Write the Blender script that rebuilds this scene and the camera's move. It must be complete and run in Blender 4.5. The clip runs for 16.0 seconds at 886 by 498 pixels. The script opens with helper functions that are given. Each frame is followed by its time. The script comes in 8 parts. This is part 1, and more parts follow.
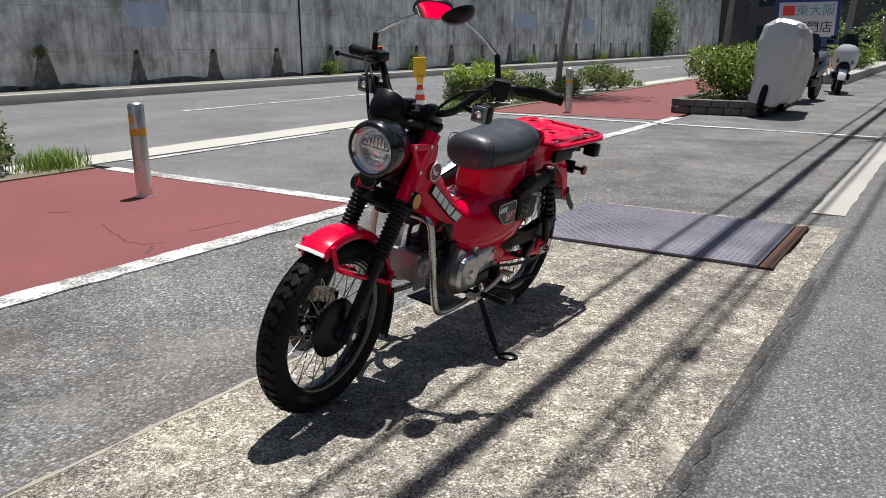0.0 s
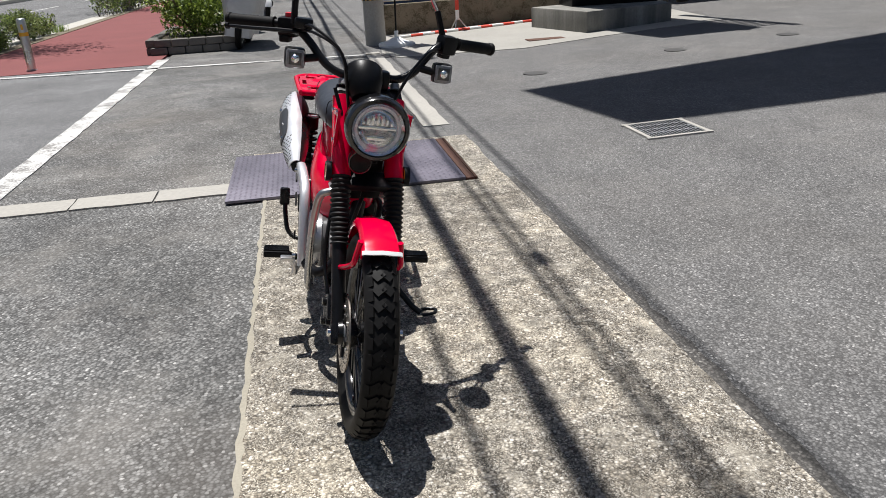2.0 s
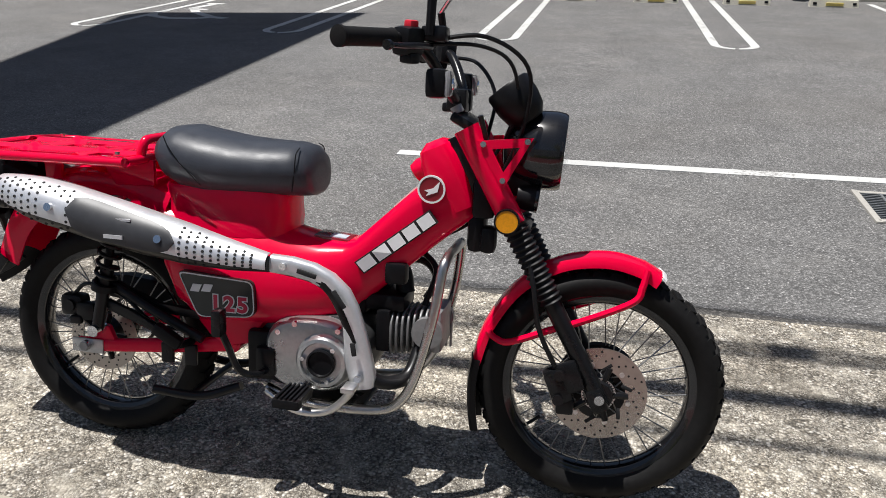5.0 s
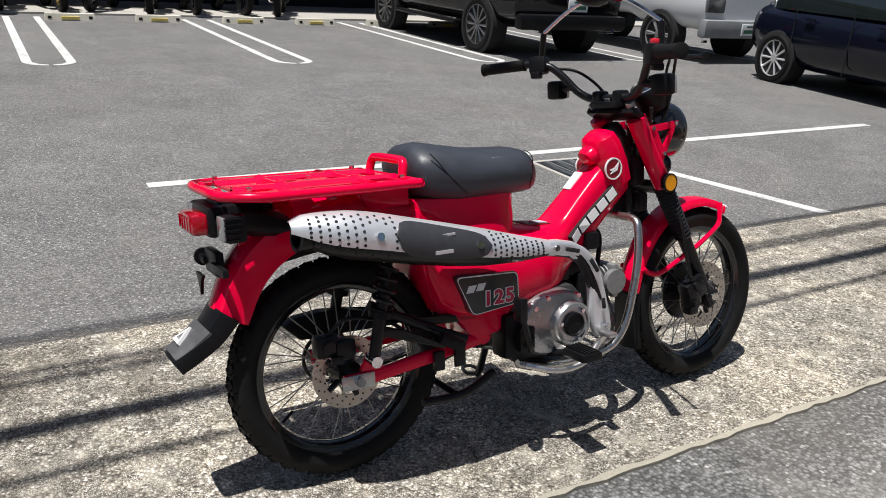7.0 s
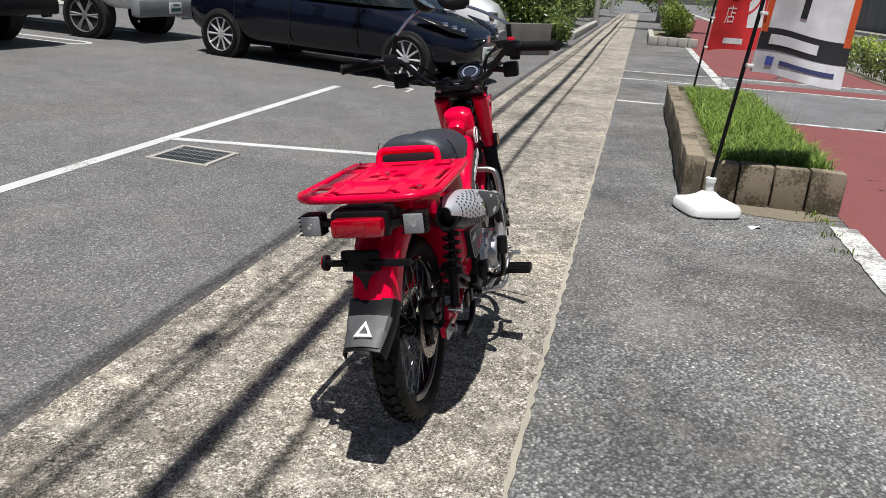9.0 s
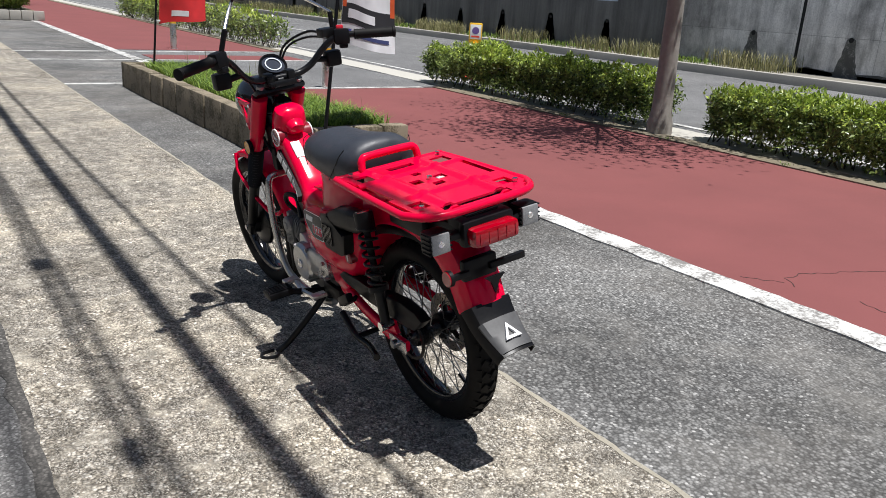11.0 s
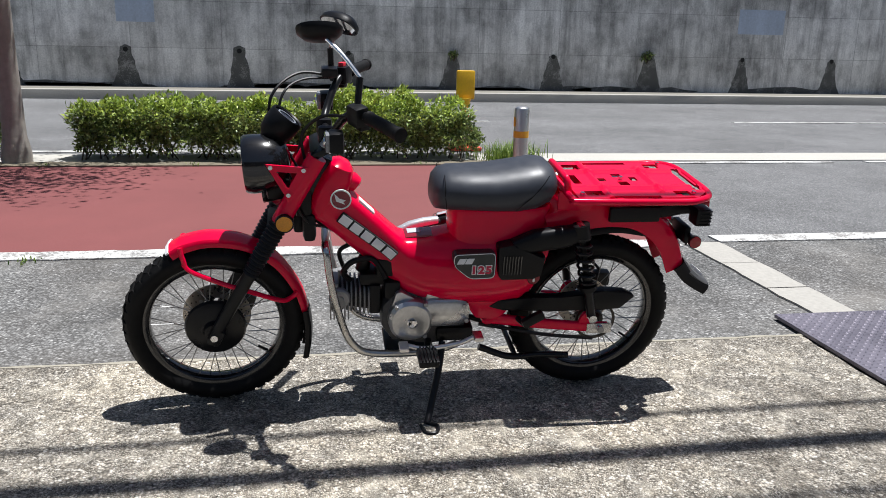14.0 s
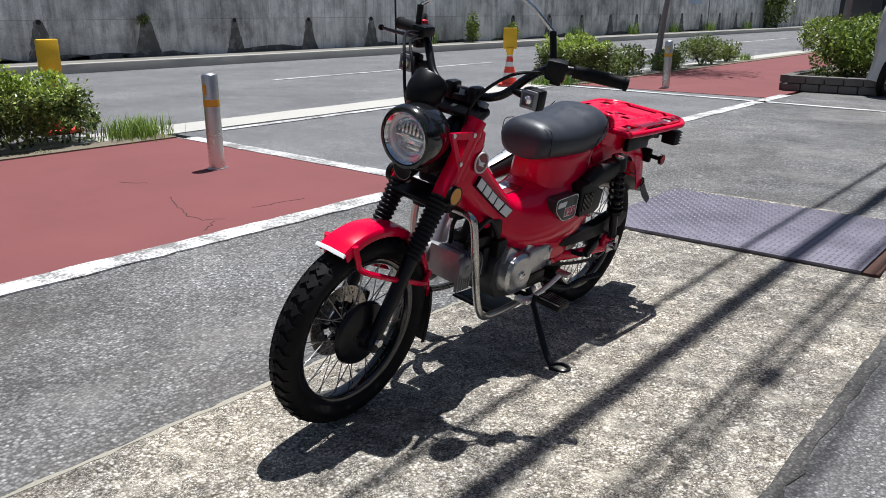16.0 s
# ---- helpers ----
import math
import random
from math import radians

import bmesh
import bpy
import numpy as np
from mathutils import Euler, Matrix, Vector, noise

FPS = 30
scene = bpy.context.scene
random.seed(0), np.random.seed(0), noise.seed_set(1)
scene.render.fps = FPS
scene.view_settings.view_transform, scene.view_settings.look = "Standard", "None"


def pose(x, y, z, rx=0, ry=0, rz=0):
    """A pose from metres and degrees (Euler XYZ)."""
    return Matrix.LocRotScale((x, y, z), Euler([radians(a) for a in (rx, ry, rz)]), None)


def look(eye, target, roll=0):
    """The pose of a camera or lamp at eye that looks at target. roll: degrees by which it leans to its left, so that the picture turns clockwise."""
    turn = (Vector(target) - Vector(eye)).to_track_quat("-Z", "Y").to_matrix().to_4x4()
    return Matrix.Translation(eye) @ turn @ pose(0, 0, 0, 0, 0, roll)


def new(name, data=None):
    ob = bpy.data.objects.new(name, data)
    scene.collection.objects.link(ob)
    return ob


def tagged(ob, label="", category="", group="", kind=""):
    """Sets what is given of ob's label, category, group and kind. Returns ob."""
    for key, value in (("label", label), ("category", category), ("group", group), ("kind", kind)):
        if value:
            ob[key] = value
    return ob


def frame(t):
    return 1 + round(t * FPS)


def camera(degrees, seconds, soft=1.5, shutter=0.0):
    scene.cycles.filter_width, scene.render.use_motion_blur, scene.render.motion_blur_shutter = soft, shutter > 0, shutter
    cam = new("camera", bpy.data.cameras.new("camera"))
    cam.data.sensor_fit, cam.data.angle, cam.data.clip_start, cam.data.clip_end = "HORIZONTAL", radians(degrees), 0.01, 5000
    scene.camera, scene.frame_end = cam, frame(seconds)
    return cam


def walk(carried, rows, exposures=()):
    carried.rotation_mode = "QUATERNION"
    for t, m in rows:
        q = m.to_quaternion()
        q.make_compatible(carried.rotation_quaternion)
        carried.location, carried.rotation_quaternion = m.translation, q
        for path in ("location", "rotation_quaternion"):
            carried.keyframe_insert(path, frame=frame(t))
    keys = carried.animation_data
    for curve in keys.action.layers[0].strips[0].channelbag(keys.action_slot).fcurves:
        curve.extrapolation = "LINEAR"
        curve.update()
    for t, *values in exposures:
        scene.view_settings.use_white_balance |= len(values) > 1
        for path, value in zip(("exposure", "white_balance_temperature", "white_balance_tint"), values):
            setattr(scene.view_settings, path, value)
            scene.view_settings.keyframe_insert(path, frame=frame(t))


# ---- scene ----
cam = camera(59.41, 16.0, 0.9)
ROWS = [
    (0.0, -0.0029, -0.0141, 1.0910, 75.029, 0.308, 33.425),
    (0.5, -0.3303, -0.3258, 1.1442, 73.599, 1.457, 22.111),
    (1.0, -0.7572, -0.4246, 1.1888, 72.039, 2.321, 10.896),
    (1.5, -1.1849, -0.4306, 1.2076, 70.411, 2.910, 0.049),
    (2.0, -1.5743, -0.2506, 1.2109, 69.028, 3.098, -10.589),
    (2.5, -1.9237, -0.0105, 1.2199, 67.769, 3.194, -21.272),
    (3.0, -2.1779, 0.3153, 1.2379, 66.831, 2.772, -32.275),
    (5.5, -3.1593, 2.0639, 1.2336, 68.344, -1.461, -88.829),
    (6.0, -3.1946, 2.5479, 1.2137, 69.133, -2.504, -99.270),
    (6.5, -3.1654, 3.0075, 1.2097, 69.865, -2.920, -109.350),
    (7.0, -3.0714, 3.4931, 1.2098, 70.250, -3.191, -119.936),
    (7.5, -2.9385, 3.9231, 1.2058, 70.685, -3.408, -130.879),
    (8.0, -2.6963, 4.3005, 1.2000, 70.789, -3.455, -142.328),
    (8.5, -2.4120, 4.6707, 1.2305, 71.129, -3.414, -153.985),
    (9.0, -2.0227, 4.8424, 1.2383, 71.190, -3.667, -166.168),
    (9.5, -1.5825, 4.9252, 1.2279, 71.109, -3.790, -178.441),
    (10.0, -1.1408, 4.8790, 1.2267, 71.061, -3.979, -190.557),
    (12.5, 0.6550, 3.4148, 1.1167, 74.822, -1.040, -248.261),
    (13.0, 0.8356, 2.9476, 1.1367, 75.133, -0.670, -258.781),
    (13.5, 0.8836, 2.4379, 1.1428, 75.156, -0.816, -268.985),
    (14.0, 0.8869, 1.9356, 1.1415, 75.122, -1.126, -278.915),
    (14.5, 0.7546, 1.4241, 1.1211, 75.041, -1.451, -289.152),
    (15.0, 0.5659, 0.9442, 1.1025, 74.768, -1.251, -299.581),
    (15.5, 0.2869, 0.5960, 1.0916, 74.034, -0.841, -309.528),
    (16.0, -0.0372, 0.2850, 1.1027, 72.932, 0.042, -319.431),
]
walk(cam, [(t, pose(x, y, z, rx, ry, rz)) for t, x, y, z, rx, ry, rz in ROWS],
     [(0.0, 0.27, 6450, 10), (3.0, 0.27, 6500, 10), (6.5, 0.35, 6500, 10), (9.0, 0.19, 6460, 10), (10.0, 0.2, 6460, 10), (12.5, 0.42, 6280, 10), (14.5, 0.42, 6280, 10), (16.0, 0.3, 6150, 10)])

# ---- light: high summer sun and clear sky ----
SUN = Vector((-0.045, 0.25, 1.0)).normalized()
sky_world = bpy.data.worlds.new("sky")
scene.world = sky_world
sky_world.use_nodes = True
sky_nodes = sky_world.node_tree
sky = sky_nodes.nodes.new("ShaderNodeTexSky")
sky.sky_type = "NISHITA"
sky.sun_disc = False
sky.sun_elevation = math.asin(SUN.z)
sky.sun_rotation = math.atan2(SUN.x, SUN.y)
sky.air_density, sky.dust_density, sky.ozone_density = 1.0, 1.5, 1.0
back = sky_nodes.nodes["Background"]
back.inputs["Strength"].default_value = 0.047
sky_nodes.links.new(sky.outputs[0], back.inputs["Color"])
sun = new("sun", bpy.data.lights.new("sun", "SUN"))
sun.data.energy, sun.data.angle, sun.data.color = 5.0, radians(0.53), (1.0, 0.98, 0.955)
sun.matrix_world = look((0, 0, 30), Vector((0, 0, 30)) - SUN)
scene.view_settings.exposure = 0.36


# ---- materials ----
def nodes_of(name, rough=0.5, metal=0.0):
    m = bpy.data.materials.new(name)
    m.use_nodes = True
    tree = m.node_tree
    b = tree.nodes["Principled BSDF"]
    b.inputs["Roughness"].default_value, b.inputs["Metallic"].default_value = rough, metal
    return m, tree, b


def place(tree, scale=(1, 1, 1)):
    co = tree.nodes.new("ShaderNodeTexCoord")
    mp = tree.nodes.new("ShaderNodeMapping")
    mp.inputs["Scale"].default_value = scale
    tree.links.new(co.outputs["Object"], mp.inputs["Vector"])
    return mp.outputs["Vector"]


def noise_node(tree, vec, scale, detail=4.0, rough=0.55, distortion=0.0):
    n = tree.nodes.new("ShaderNodeTexNoise")
    n.inputs["Scale"].default_value, n.inputs["Detail"].default_value = scale, detail
    n.inputs["Roughness"].default_value, n.inputs["Distortion"].default_value = rough, distortion
    if vec is not None:
        tree.links.new(vec, n.inputs["Vector"])
    return n.outputs["Fac"]


def voronoi_node(tree, vec, scale, feature="F1"):
    n = tree.nodes.new("ShaderNodeTexVoronoi")
    n.feature = feature
    n.inputs["Scale"].default_value = scale
    tree.links.new(vec, n.inputs["Vector"])
    return n


def ramp(tree, fac, stops):
    r = tree.nodes.new("ShaderNodeValToRGB")
    while len(r.color_ramp.elements) < len(stops):
        r.color_ramp.elements.new(0.5)
    for e, (p, c) in zip(r.color_ramp.elements, stops):
        e.position = p
        e.color = (*c, 1) if isinstance(c, tuple) else (c, c, c, 1)
    tree.links.new(fac, r.inputs["Fac"])
    return r.outputs["Color"]


def mix(tree, fac, a, b, mode="MIX"):
    n = tree.nodes.new("ShaderNodeMix")
    n.data_type, n.blend_type = "RGBA", mode
    for sock, val in ((n.inputs[0], fac), (n.inputs[6], a), (n.inputs[7], b)):
        if isinstance(val, (int, float)):
            sock.default_value = val
        elif isinstance(val, tuple):
            sock.default_value = (*val, 1)
        else:
            tree.links.new(val, sock)
    return n.outputs[2]


def bump(tree, b, height, strength=0.3, dist=0.01):
    n = tree.nodes.new("ShaderNodeBump")
    n.inputs["Strength"].default_value, n.inputs["Distance"].default_value = strength, dist
    tree.links.new(height, n.inputs["Height"])
    tree.links.new(n.outputs["Normal"], b.inputs["Normal"])


def plain(name, col, rough=0.5, metal=0.0, grain=60.0, vary=0.25, coat=0.0, relief=0.05, spec=0.5):
    """A surface of one colour with fine grain, faint blotches and uneven gloss."""
    m, t, b = nodes_of(name, rough, metal)
    vec = place(t)
    fine, broad = noise_node(t, vec, grain), noise_node(t, vec, grain / 14)
    dark, light = tuple(c * (1 - vary) for c in col), tuple(min(1, c * (1 + vary)) for c in col)
    c = mix(t, 0.5, ramp(t, fine, [(0.3, dark), (0.7, light)]), ramp(t, broad, [(0.3, dark), (0.7, light)]))
    t.links.new(c, b.inputs["Base Color"])
    r = ramp(t, broad, [(0.3, max(0.0, rough - 0.07)), (0.7, min(1.0, rough + 0.07))])
    t.links.new(r, b.inputs["Roughness"])
    b.inputs["Specular IOR Level"].default_value = spec
    b.inputs["Coat Weight"].default_value, b.inputs["Coat Roughness"].default_value = coat, 0.04
    if relief:
        bump(t, b, fine, relief, 0.003)
    return m


def asphalt(name, base, speck, scale=110.0, stain=0.35, soft=0.0, patch=0.22, dust=0.0):
    m, t, b = nodes_of(name, 0.9)
    vec = place(t)
    cell = voronoi_node(t, vec, scale)
    stones = ramp(t, cell.outputs["Color"], [(0.25, tuple(c * 0.45 for c in base)), (0.55, base), (0.82, tuple(c * 1.5 for c in base)), (0.95, speck)])
    gap = ramp(t, cell.outputs["Distance"], [(0.35, 1.0), (0.75, 0.35)])
    c = mix(t, soft, mix(t, 1.0, stones, gap, "MULTIPLY"), tuple(v * 0.82 for v in base))
    broad = ramp(t, noise_node(t, vec, 0.8, 7, 0.62), [(0.36, 1 - stain), (0.52, 0.97), (0.66, 1 + stain * 0.6)])
    mid = ramp(t, noise_node(t, vec, 4.0, 5, 0.65), [(0.36, 1 - patch), (0.64, 1 + patch * 0.6)])
    c = mix(t, 1.0, mix(t, 1.0, c, broad, "MULTIPLY"), mid, "MULTIPLY")
    if dust:
        c = mix(t, ramp(t, noise_node(t, vec, 1.9, 8, 0.7), [(0.5, 0.0), (0.68, dust)]), c, (0.3, 0.285, 0.26))
        c = mix(t, ramp(t, noise_node(t, vec, 0.55, 4, 0.6), [(0.45, 0.0), (0.7, dust * 0.8)]), c, (0.17, 0.145, 0.12))
    t.links.new(c, b.inputs["Base Color"])
    h = mix(t, 0.5, ramp(t, cell.outputs["Distance"], [(0.1, 1.0), (0.7, 0.0)]), noise_node(t, vec, scale * 0.5))
    bump(t, b, h, 0.55, 0.006)
    return m


def washed_concrete():
    """Exposed aggregate: stones of two sizes, sunk in a paler worn paste."""
    m, t, b = nodes_of("exposed_aggregate", 0.88)
    vec = place(t)
    wob = t.nodes.new("ShaderNodeTexNoise")
    wob.inputs["Scale"].default_value = 70
    t.links.new(vec, wob.inputs["Vector"])
    vec2 = mix(t, 0.006, vec, wob.outputs["Color"], "ADD")
    big, small = voronoi_node(t, vec2, 115), voronoi_node(t, vec2, 230)
    tones = [(0.1, (0.11, 0.096, 0.078)), (0.38, (0.33, 0.298, 0.248)), (0.65, (0.58, 0.54, 0.468)), (0.92, (0.88, 0.845, 0.78))]
    sel = ramp(t, noise_node(t, vec, 22, 3), [(0.46, 0.0), (0.54, 1.0)])
    stones = mix(t, sel, ramp(t, big.outputs["Color"], tones), ramp(t, small.outputs["Color"], tones))
    dist = mix(t, sel, big.outputs["Distance"], small.outputs["Distance"])
    c = mix(t, 1.0, stones, ramp(t, dist, [(0.35, 1.0), (0.8, 0.3)]), "MULTIPLY")
    paste = ramp(t, noise_node(t, vec, 160, 4, 0.7), [(0.3, (0.37, 0.34, 0.285)), (0.7, (0.7, 0.66, 0.57))])
    cover = ramp(t, noise_node(t, vec, 7, 7, 0.72), [(0.52, 0.0), (0.66, 0.6)])
    c = mix(t, cover, c, paste)
    broad = ramp(t, noise_node(t, vec, 1.3, 7, 0.66), [(0.34, (0.64, 0.605, 0.56)), (0.48, (0.99, 0.97, 0.945)), (0.63, (1.4, 1.335, 1.23))])
    mid = ramp(t, noise_node(t, vec, 13, 6, 0.7), [(0.36, 0.62), (0.63, 1.27)])
    c = mix(t, 1.0, mix(t, 1.0, c, broad, "MULTIPLY"), mid, "MULTIPLY")
    t.links.new(c, b.inputs["Base Color"])
    bump(t, b, ramp(t, dist, [(0.1, 1.0), (0.75, 0.0)]), 0.8, 0.008)
    return m


def concrete(name, col, grain=40.0, streak=0.0, stain=0.3, rough=0.85, relief=0.25):
    m, t, b = nodes_of(name, rough)
    vec = place(t)
    fine = noise_node(t, vec, grain, 6, 0.65)
    broad = noise_node(t, vec, 1.1, 7, 0.62)
    c = mix(t, 0.5, ramp(t, fine, [(0.25, tuple(v * 0.72 for v in col)), (0.75, tuple(min(1, v * 1.2) for v in col))]),
            ramp(t, broad, [(0.3, tuple(v * (1 - stain) for v in col)), (0.7, col)]))
    if streak:
        runs = noise_node(t, place(t, (1.0, 1.0, 0.09)), 2.3, 7, 0.7)
        runs2 = noise_node(t, place(t, (1.0, 1.0, 0.05)), 9.0, 4, 0.6)
        c = mix(t, 1.0, c, ramp(t, runs, [(0.32, 1 - streak), (0.58, 1.0), (0.75, 1.12)]), "MULTIPLY")
        c = mix(t, 1.0, c, ramp(t, runs2, [(0.3, 1 - streak * 0.25), (0.6, 1.0)]), "MULTIPLY")
    t.links.new(c, b.inputs["Base Color"])
    bump(t, b, fine, relief, 0.006)
    return m


def stained_wall():
    """Cast concrete with form panels, blotches and runs of damp down its face."""
    m, t, b = nodes_of("stained_wall_concrete", 0.9)
    vec = place(t)
    sep, com = t.nodes.new("ShaderNodeSeparateXYZ"), t.nodes.new("ShaderNodeCombineXYZ")
    t.links.new(vec, sep.inputs[0])
    t.links.new(sep.outputs["Y"], com.inputs["X"])
    t.links.new(sep.outputs["Z"], com.inputs["Y"])
    panel = t.nodes.new("ShaderNodeTexBrick")
    panel.offset = 0.0
    for key, val in (("Scale", 1.0), ("Mortar Size", 0.006), ("Mortar Smooth", 0.4), ("Brick Width", 1.8), ("Row Height", 0.93)):
        panel.inputs[key].default_value = val
    panel.inputs["Color1"].default_value, panel.inputs["Color2"].default_value, panel.inputs["Mortar"].default_value = (0.6, 0.592, 0.575, 1), (0.76, 0.75, 0.735, 1), (0.4, 0.395, 0.38, 1)
    t.links.new(com.outputs[0], panel.inputs["Vector"])
    c = panel.outputs["Color"]
    for height, lo, mid, hi in ((noise_node(t, vec, 0.7, 8, 0.65), 0.52, 1.0, 1.2), (noise_node(t, place(t, (1, 1, 0.55)), 3.2, 6, 0.65), 0.7, 1.0, 1.12),
                                (noise_node(t, place(t, (1, 1, 0.07)), 2.6, 8, 0.72), 0.6, 1.0, 1.12), (noise_node(t, place(t, (1, 1, 0.05)), 7.0, 6, 0.7), 0.85, 1.0, 1.04), (noise_node(t, vec, 30, 5, 0.6), 0.86, 1.0, 1.1)):
        c = mix(t, 1.0, c, ramp(t, height, [(0.36, lo), (0.5, mid), (0.66, hi)]), "MULTIPLY")
    t.links.new(c, b.inputs["Base Color"])
    bump(t, b, noise_node(t, vec, 26, 6, 0.65), 0.25, 0.006)
    return m


def worn_paint(name, col, under, wear=0.42, rough=0.75):
    m, t, b = nodes_of(name, rough)
    vec = place(t)
    n = mix(t, 0.5, noise_node(t, vec, 55, 5, 0.7), noise_node(t, vec, 4.5, 5, 0.6))
    f = ramp(t, n, [(wear - 0.05, 0.0), (wear + 0.03, 1.0)])
    tint = ramp(t, noise_node(t, vec, 2.0, 5, 0.6), [(0.3, tuple(c * 0.8 for c in col)), (0.7, col)])
    t.links.new(mix(t, f, under, tint), b.inputs["Base Color"])
    bump(t, b, noise_node(t, vec, 120, 4, 0.6), 0.4, 0.004)
    return m


def leafy(name, dark, light, rough=0.45):
    m, t, b = nodes_of(name, rough)
    g = t.nodes.new("ShaderNodeNewGeometry")
    c = ramp(t, g.outputs["Random Per Island"], [(0.0, dark), (0.55, tuple((a + b2) / 2 for a, b2 in zip(dark, light))), (1.0, light)])
    n = noise_node(t, place(t), 3.0, 3)
    c = mix(t, 1.0, c, ramp(t, n, [(0.3, 0.7), (0.7, 1.2)]), "MULTIPLY")
    t.links.new(c, b.inputs["Base Color"])
    b.inputs["Subsurface Weight"].default_value = 0.0
    tr = t.nodes.new("ShaderNodeBsdfTranslucent")
    t.links.new(c, tr.inputs["Color"])
    ms = t.nodes.new("ShaderNodeMixShader")
    ms.inputs[0].default_value = 0.3
    t.links.new(b.outputs[0], ms.inputs[1])
    t.links.new(tr.outputs[0], ms.inputs[2])
    t.links.new(ms.outputs[0], t.nodes["Material Output"].inputs["Surface"])
    return m


def clear(name, col=(1, 1, 1), rough=0.02, ior=1.45):
    m, t, b = nodes_of(name, rough)
    see, ms = t.nodes.new("ShaderNodeBsdfTransparent"), t.nodes.new("ShaderNodeMixShader")
    gl = t.nodes.new("ShaderNodeBsdfGlossy")
    gl.inputs["Roughness"].default_value = rough
    see.inputs["Color"].default_value = (*col, 1)
    ms.inputs[0].default_value = 0.07
    t.links.new(see.outputs[0], ms.inputs[1])
    t.links.new(gl.outputs[0], ms.inputs[2])
    t.links.new(ms.outputs[0], t.nodes["Material Output"].inputs["Surface"])
    return m


M_LOT = asphalt("lot_asphalt", (0.197, 0.193, 0.188), (0.62, 0.6, 0.58), 135, 0.14, 0.24, 0.1, 0.16)
M_WALK = asphalt("walkway_asphalt", (0.2, 0.198, 0.192), (0.56, 0.55, 0.53), 96, 0.42, 0.12, 0.2, 0.36)
M_ROAD = asphalt("road_asphalt", (0.222, 0.222, 0.223), (0.55, 0.55, 0.54), 120, 0.22, 0.3, 0.1)
M_WASHED = washed_concrete()
M_RED_PAVE = concrete("red_pavement", (0.212, 0.064, 0.062), 130, 0.0, 0.34, 0.88, 0.2)
M_CONC = concrete("concrete", (0.42, 0.4, 0.36))
M_CONC_PALE = concrete("pale_concrete", (0.5, 0.48, 0.43), stain=0.22)
M_WALL = stained_wall()
M_MOSS = worn_paint("damp_moss", (0.12, 0.12, 0.115), (0.3, 0.295, 0.285), 0.46, 0.95)
M_PATCH = concrete("grey_blue_overpaint", (0.52, 0.6, 0.73), 20, 0.15, 0.2)
M_BLOCK = worn_paint("weathered_block", (0.27, 0.225, 0.16), (0.095, 0.08, 0.048), 0.49, 0.92)
M_SOIL = concrete("dry_soil", (0.2, 0.17, 0.12), 22, 0.0, 0.4, 0.95, 0.6)
M_WHITE_LINE = worn_paint("worn_white_paint", (0.64, 0.635, 0.61), (0.2, 0.19, 0.18), 0.485)
M_WHITE_CLEAN = worn_paint("white_paint", (0.58, 0.58, 0.56), (0.25, 0.24, 0.23), 0.425)
M_STEEL = plain("brushed_stainless", (0.74, 0.72, 0.7), 0.3, 0.95, 90, 0.12)
M_CHROME = plain("polished_steel", (0.72, 0.72, 0.73), 0.14, 1.0, 60, 0.06)
M_YELLOW = plain("yellow_plastic", (0.85, 0.5, 0.02), 0.5, 0, 50, 0.12)
M_YELLOW_TAPE = plain("yellow_tape", (0.75, 0.42, 0.03), 0.5, 0, 50, 0.15)
M_CONE_RED = plain("cone_red", (0.75, 0.07, 0.04), 0.55, 0, 40, 0.15)
M_WHITE_PLASTIC = plain("white_plastic", (0.8, 0.8, 0.78), 0.45, 0, 40, 0.08)
M_BLACK = plain("black_plastic", (0.007, 0.007, 0.008), 0.38, 0, 140, 0.35, 0, 0.05, 0.2)
M_BLACK_GLOSS = plain("gloss_black", (0.008, 0.008, 0.009), 0.14, 0, 60, 0.2, 0.6, 0.0)
M_BLACK_METAL = plain("black_painted_metal", (0.008, 0.008, 0.009), 0.3, 0.0, 80, 0.3, 0, 0.05, 0.3)
M_RUBBER = plain("tyre_rubber", (0.0085, 0.0082, 0.0082), 0.6, 0, 70, 0.35, 0, 0.2, 0.16)
M_LEAF = leafy("hedge_leaves", (0.03, 0.06, 0.018), (0.36, 0.45, 0.13), 0.3)
M_LEAF_NEW = leafy("new_growth_leaves", (0.12, 0.2, 0.03), (0.62, 0.74, 0.14), 0.38)
M_LEAF_BRIGHT = leafy("shrub_leaves", (0.05, 0.095, 0.02), (0.32, 0.41, 0.07))
M_GRASS = leafy("grass_blades", (0.06, 0.13, 0.02), (0.33, 0.45, 0.08), 0.55)
M_DRY = leafy("dry_weeds", (0.14, 0.15, 0.05), (0.42, 0.38, 0.2), 0.7)
M_BARK = concrete("bark", (0.42, 0.385, 0.34), 18, 0.3, 0.4, 0.95, 0.7)
M_TWIG = plain("twig", (0.09, 0.07, 0.05), 0.9)
M_RUST = concrete("rusty_steel", (0.12, 0.052, 0.032), 50, 0.0, 0.5, 0.8, 0.4)
M_PLATE = plain("chequer_steel", (0.2, 0.185, 0.22), 0.5, 0.6, 30, 0.25)
M_GRATE = plain("galvanised_grate", (0.3, 0.31, 0.31), 0.55, 0.7, 50, 0.3)
# near-black, also put in for the shade inside holes, slots, pits and wheel arches
M_DARK = plain("deep_dark", (0.01, 0.01, 0.011), 0.8, 0, 30, 0.3)


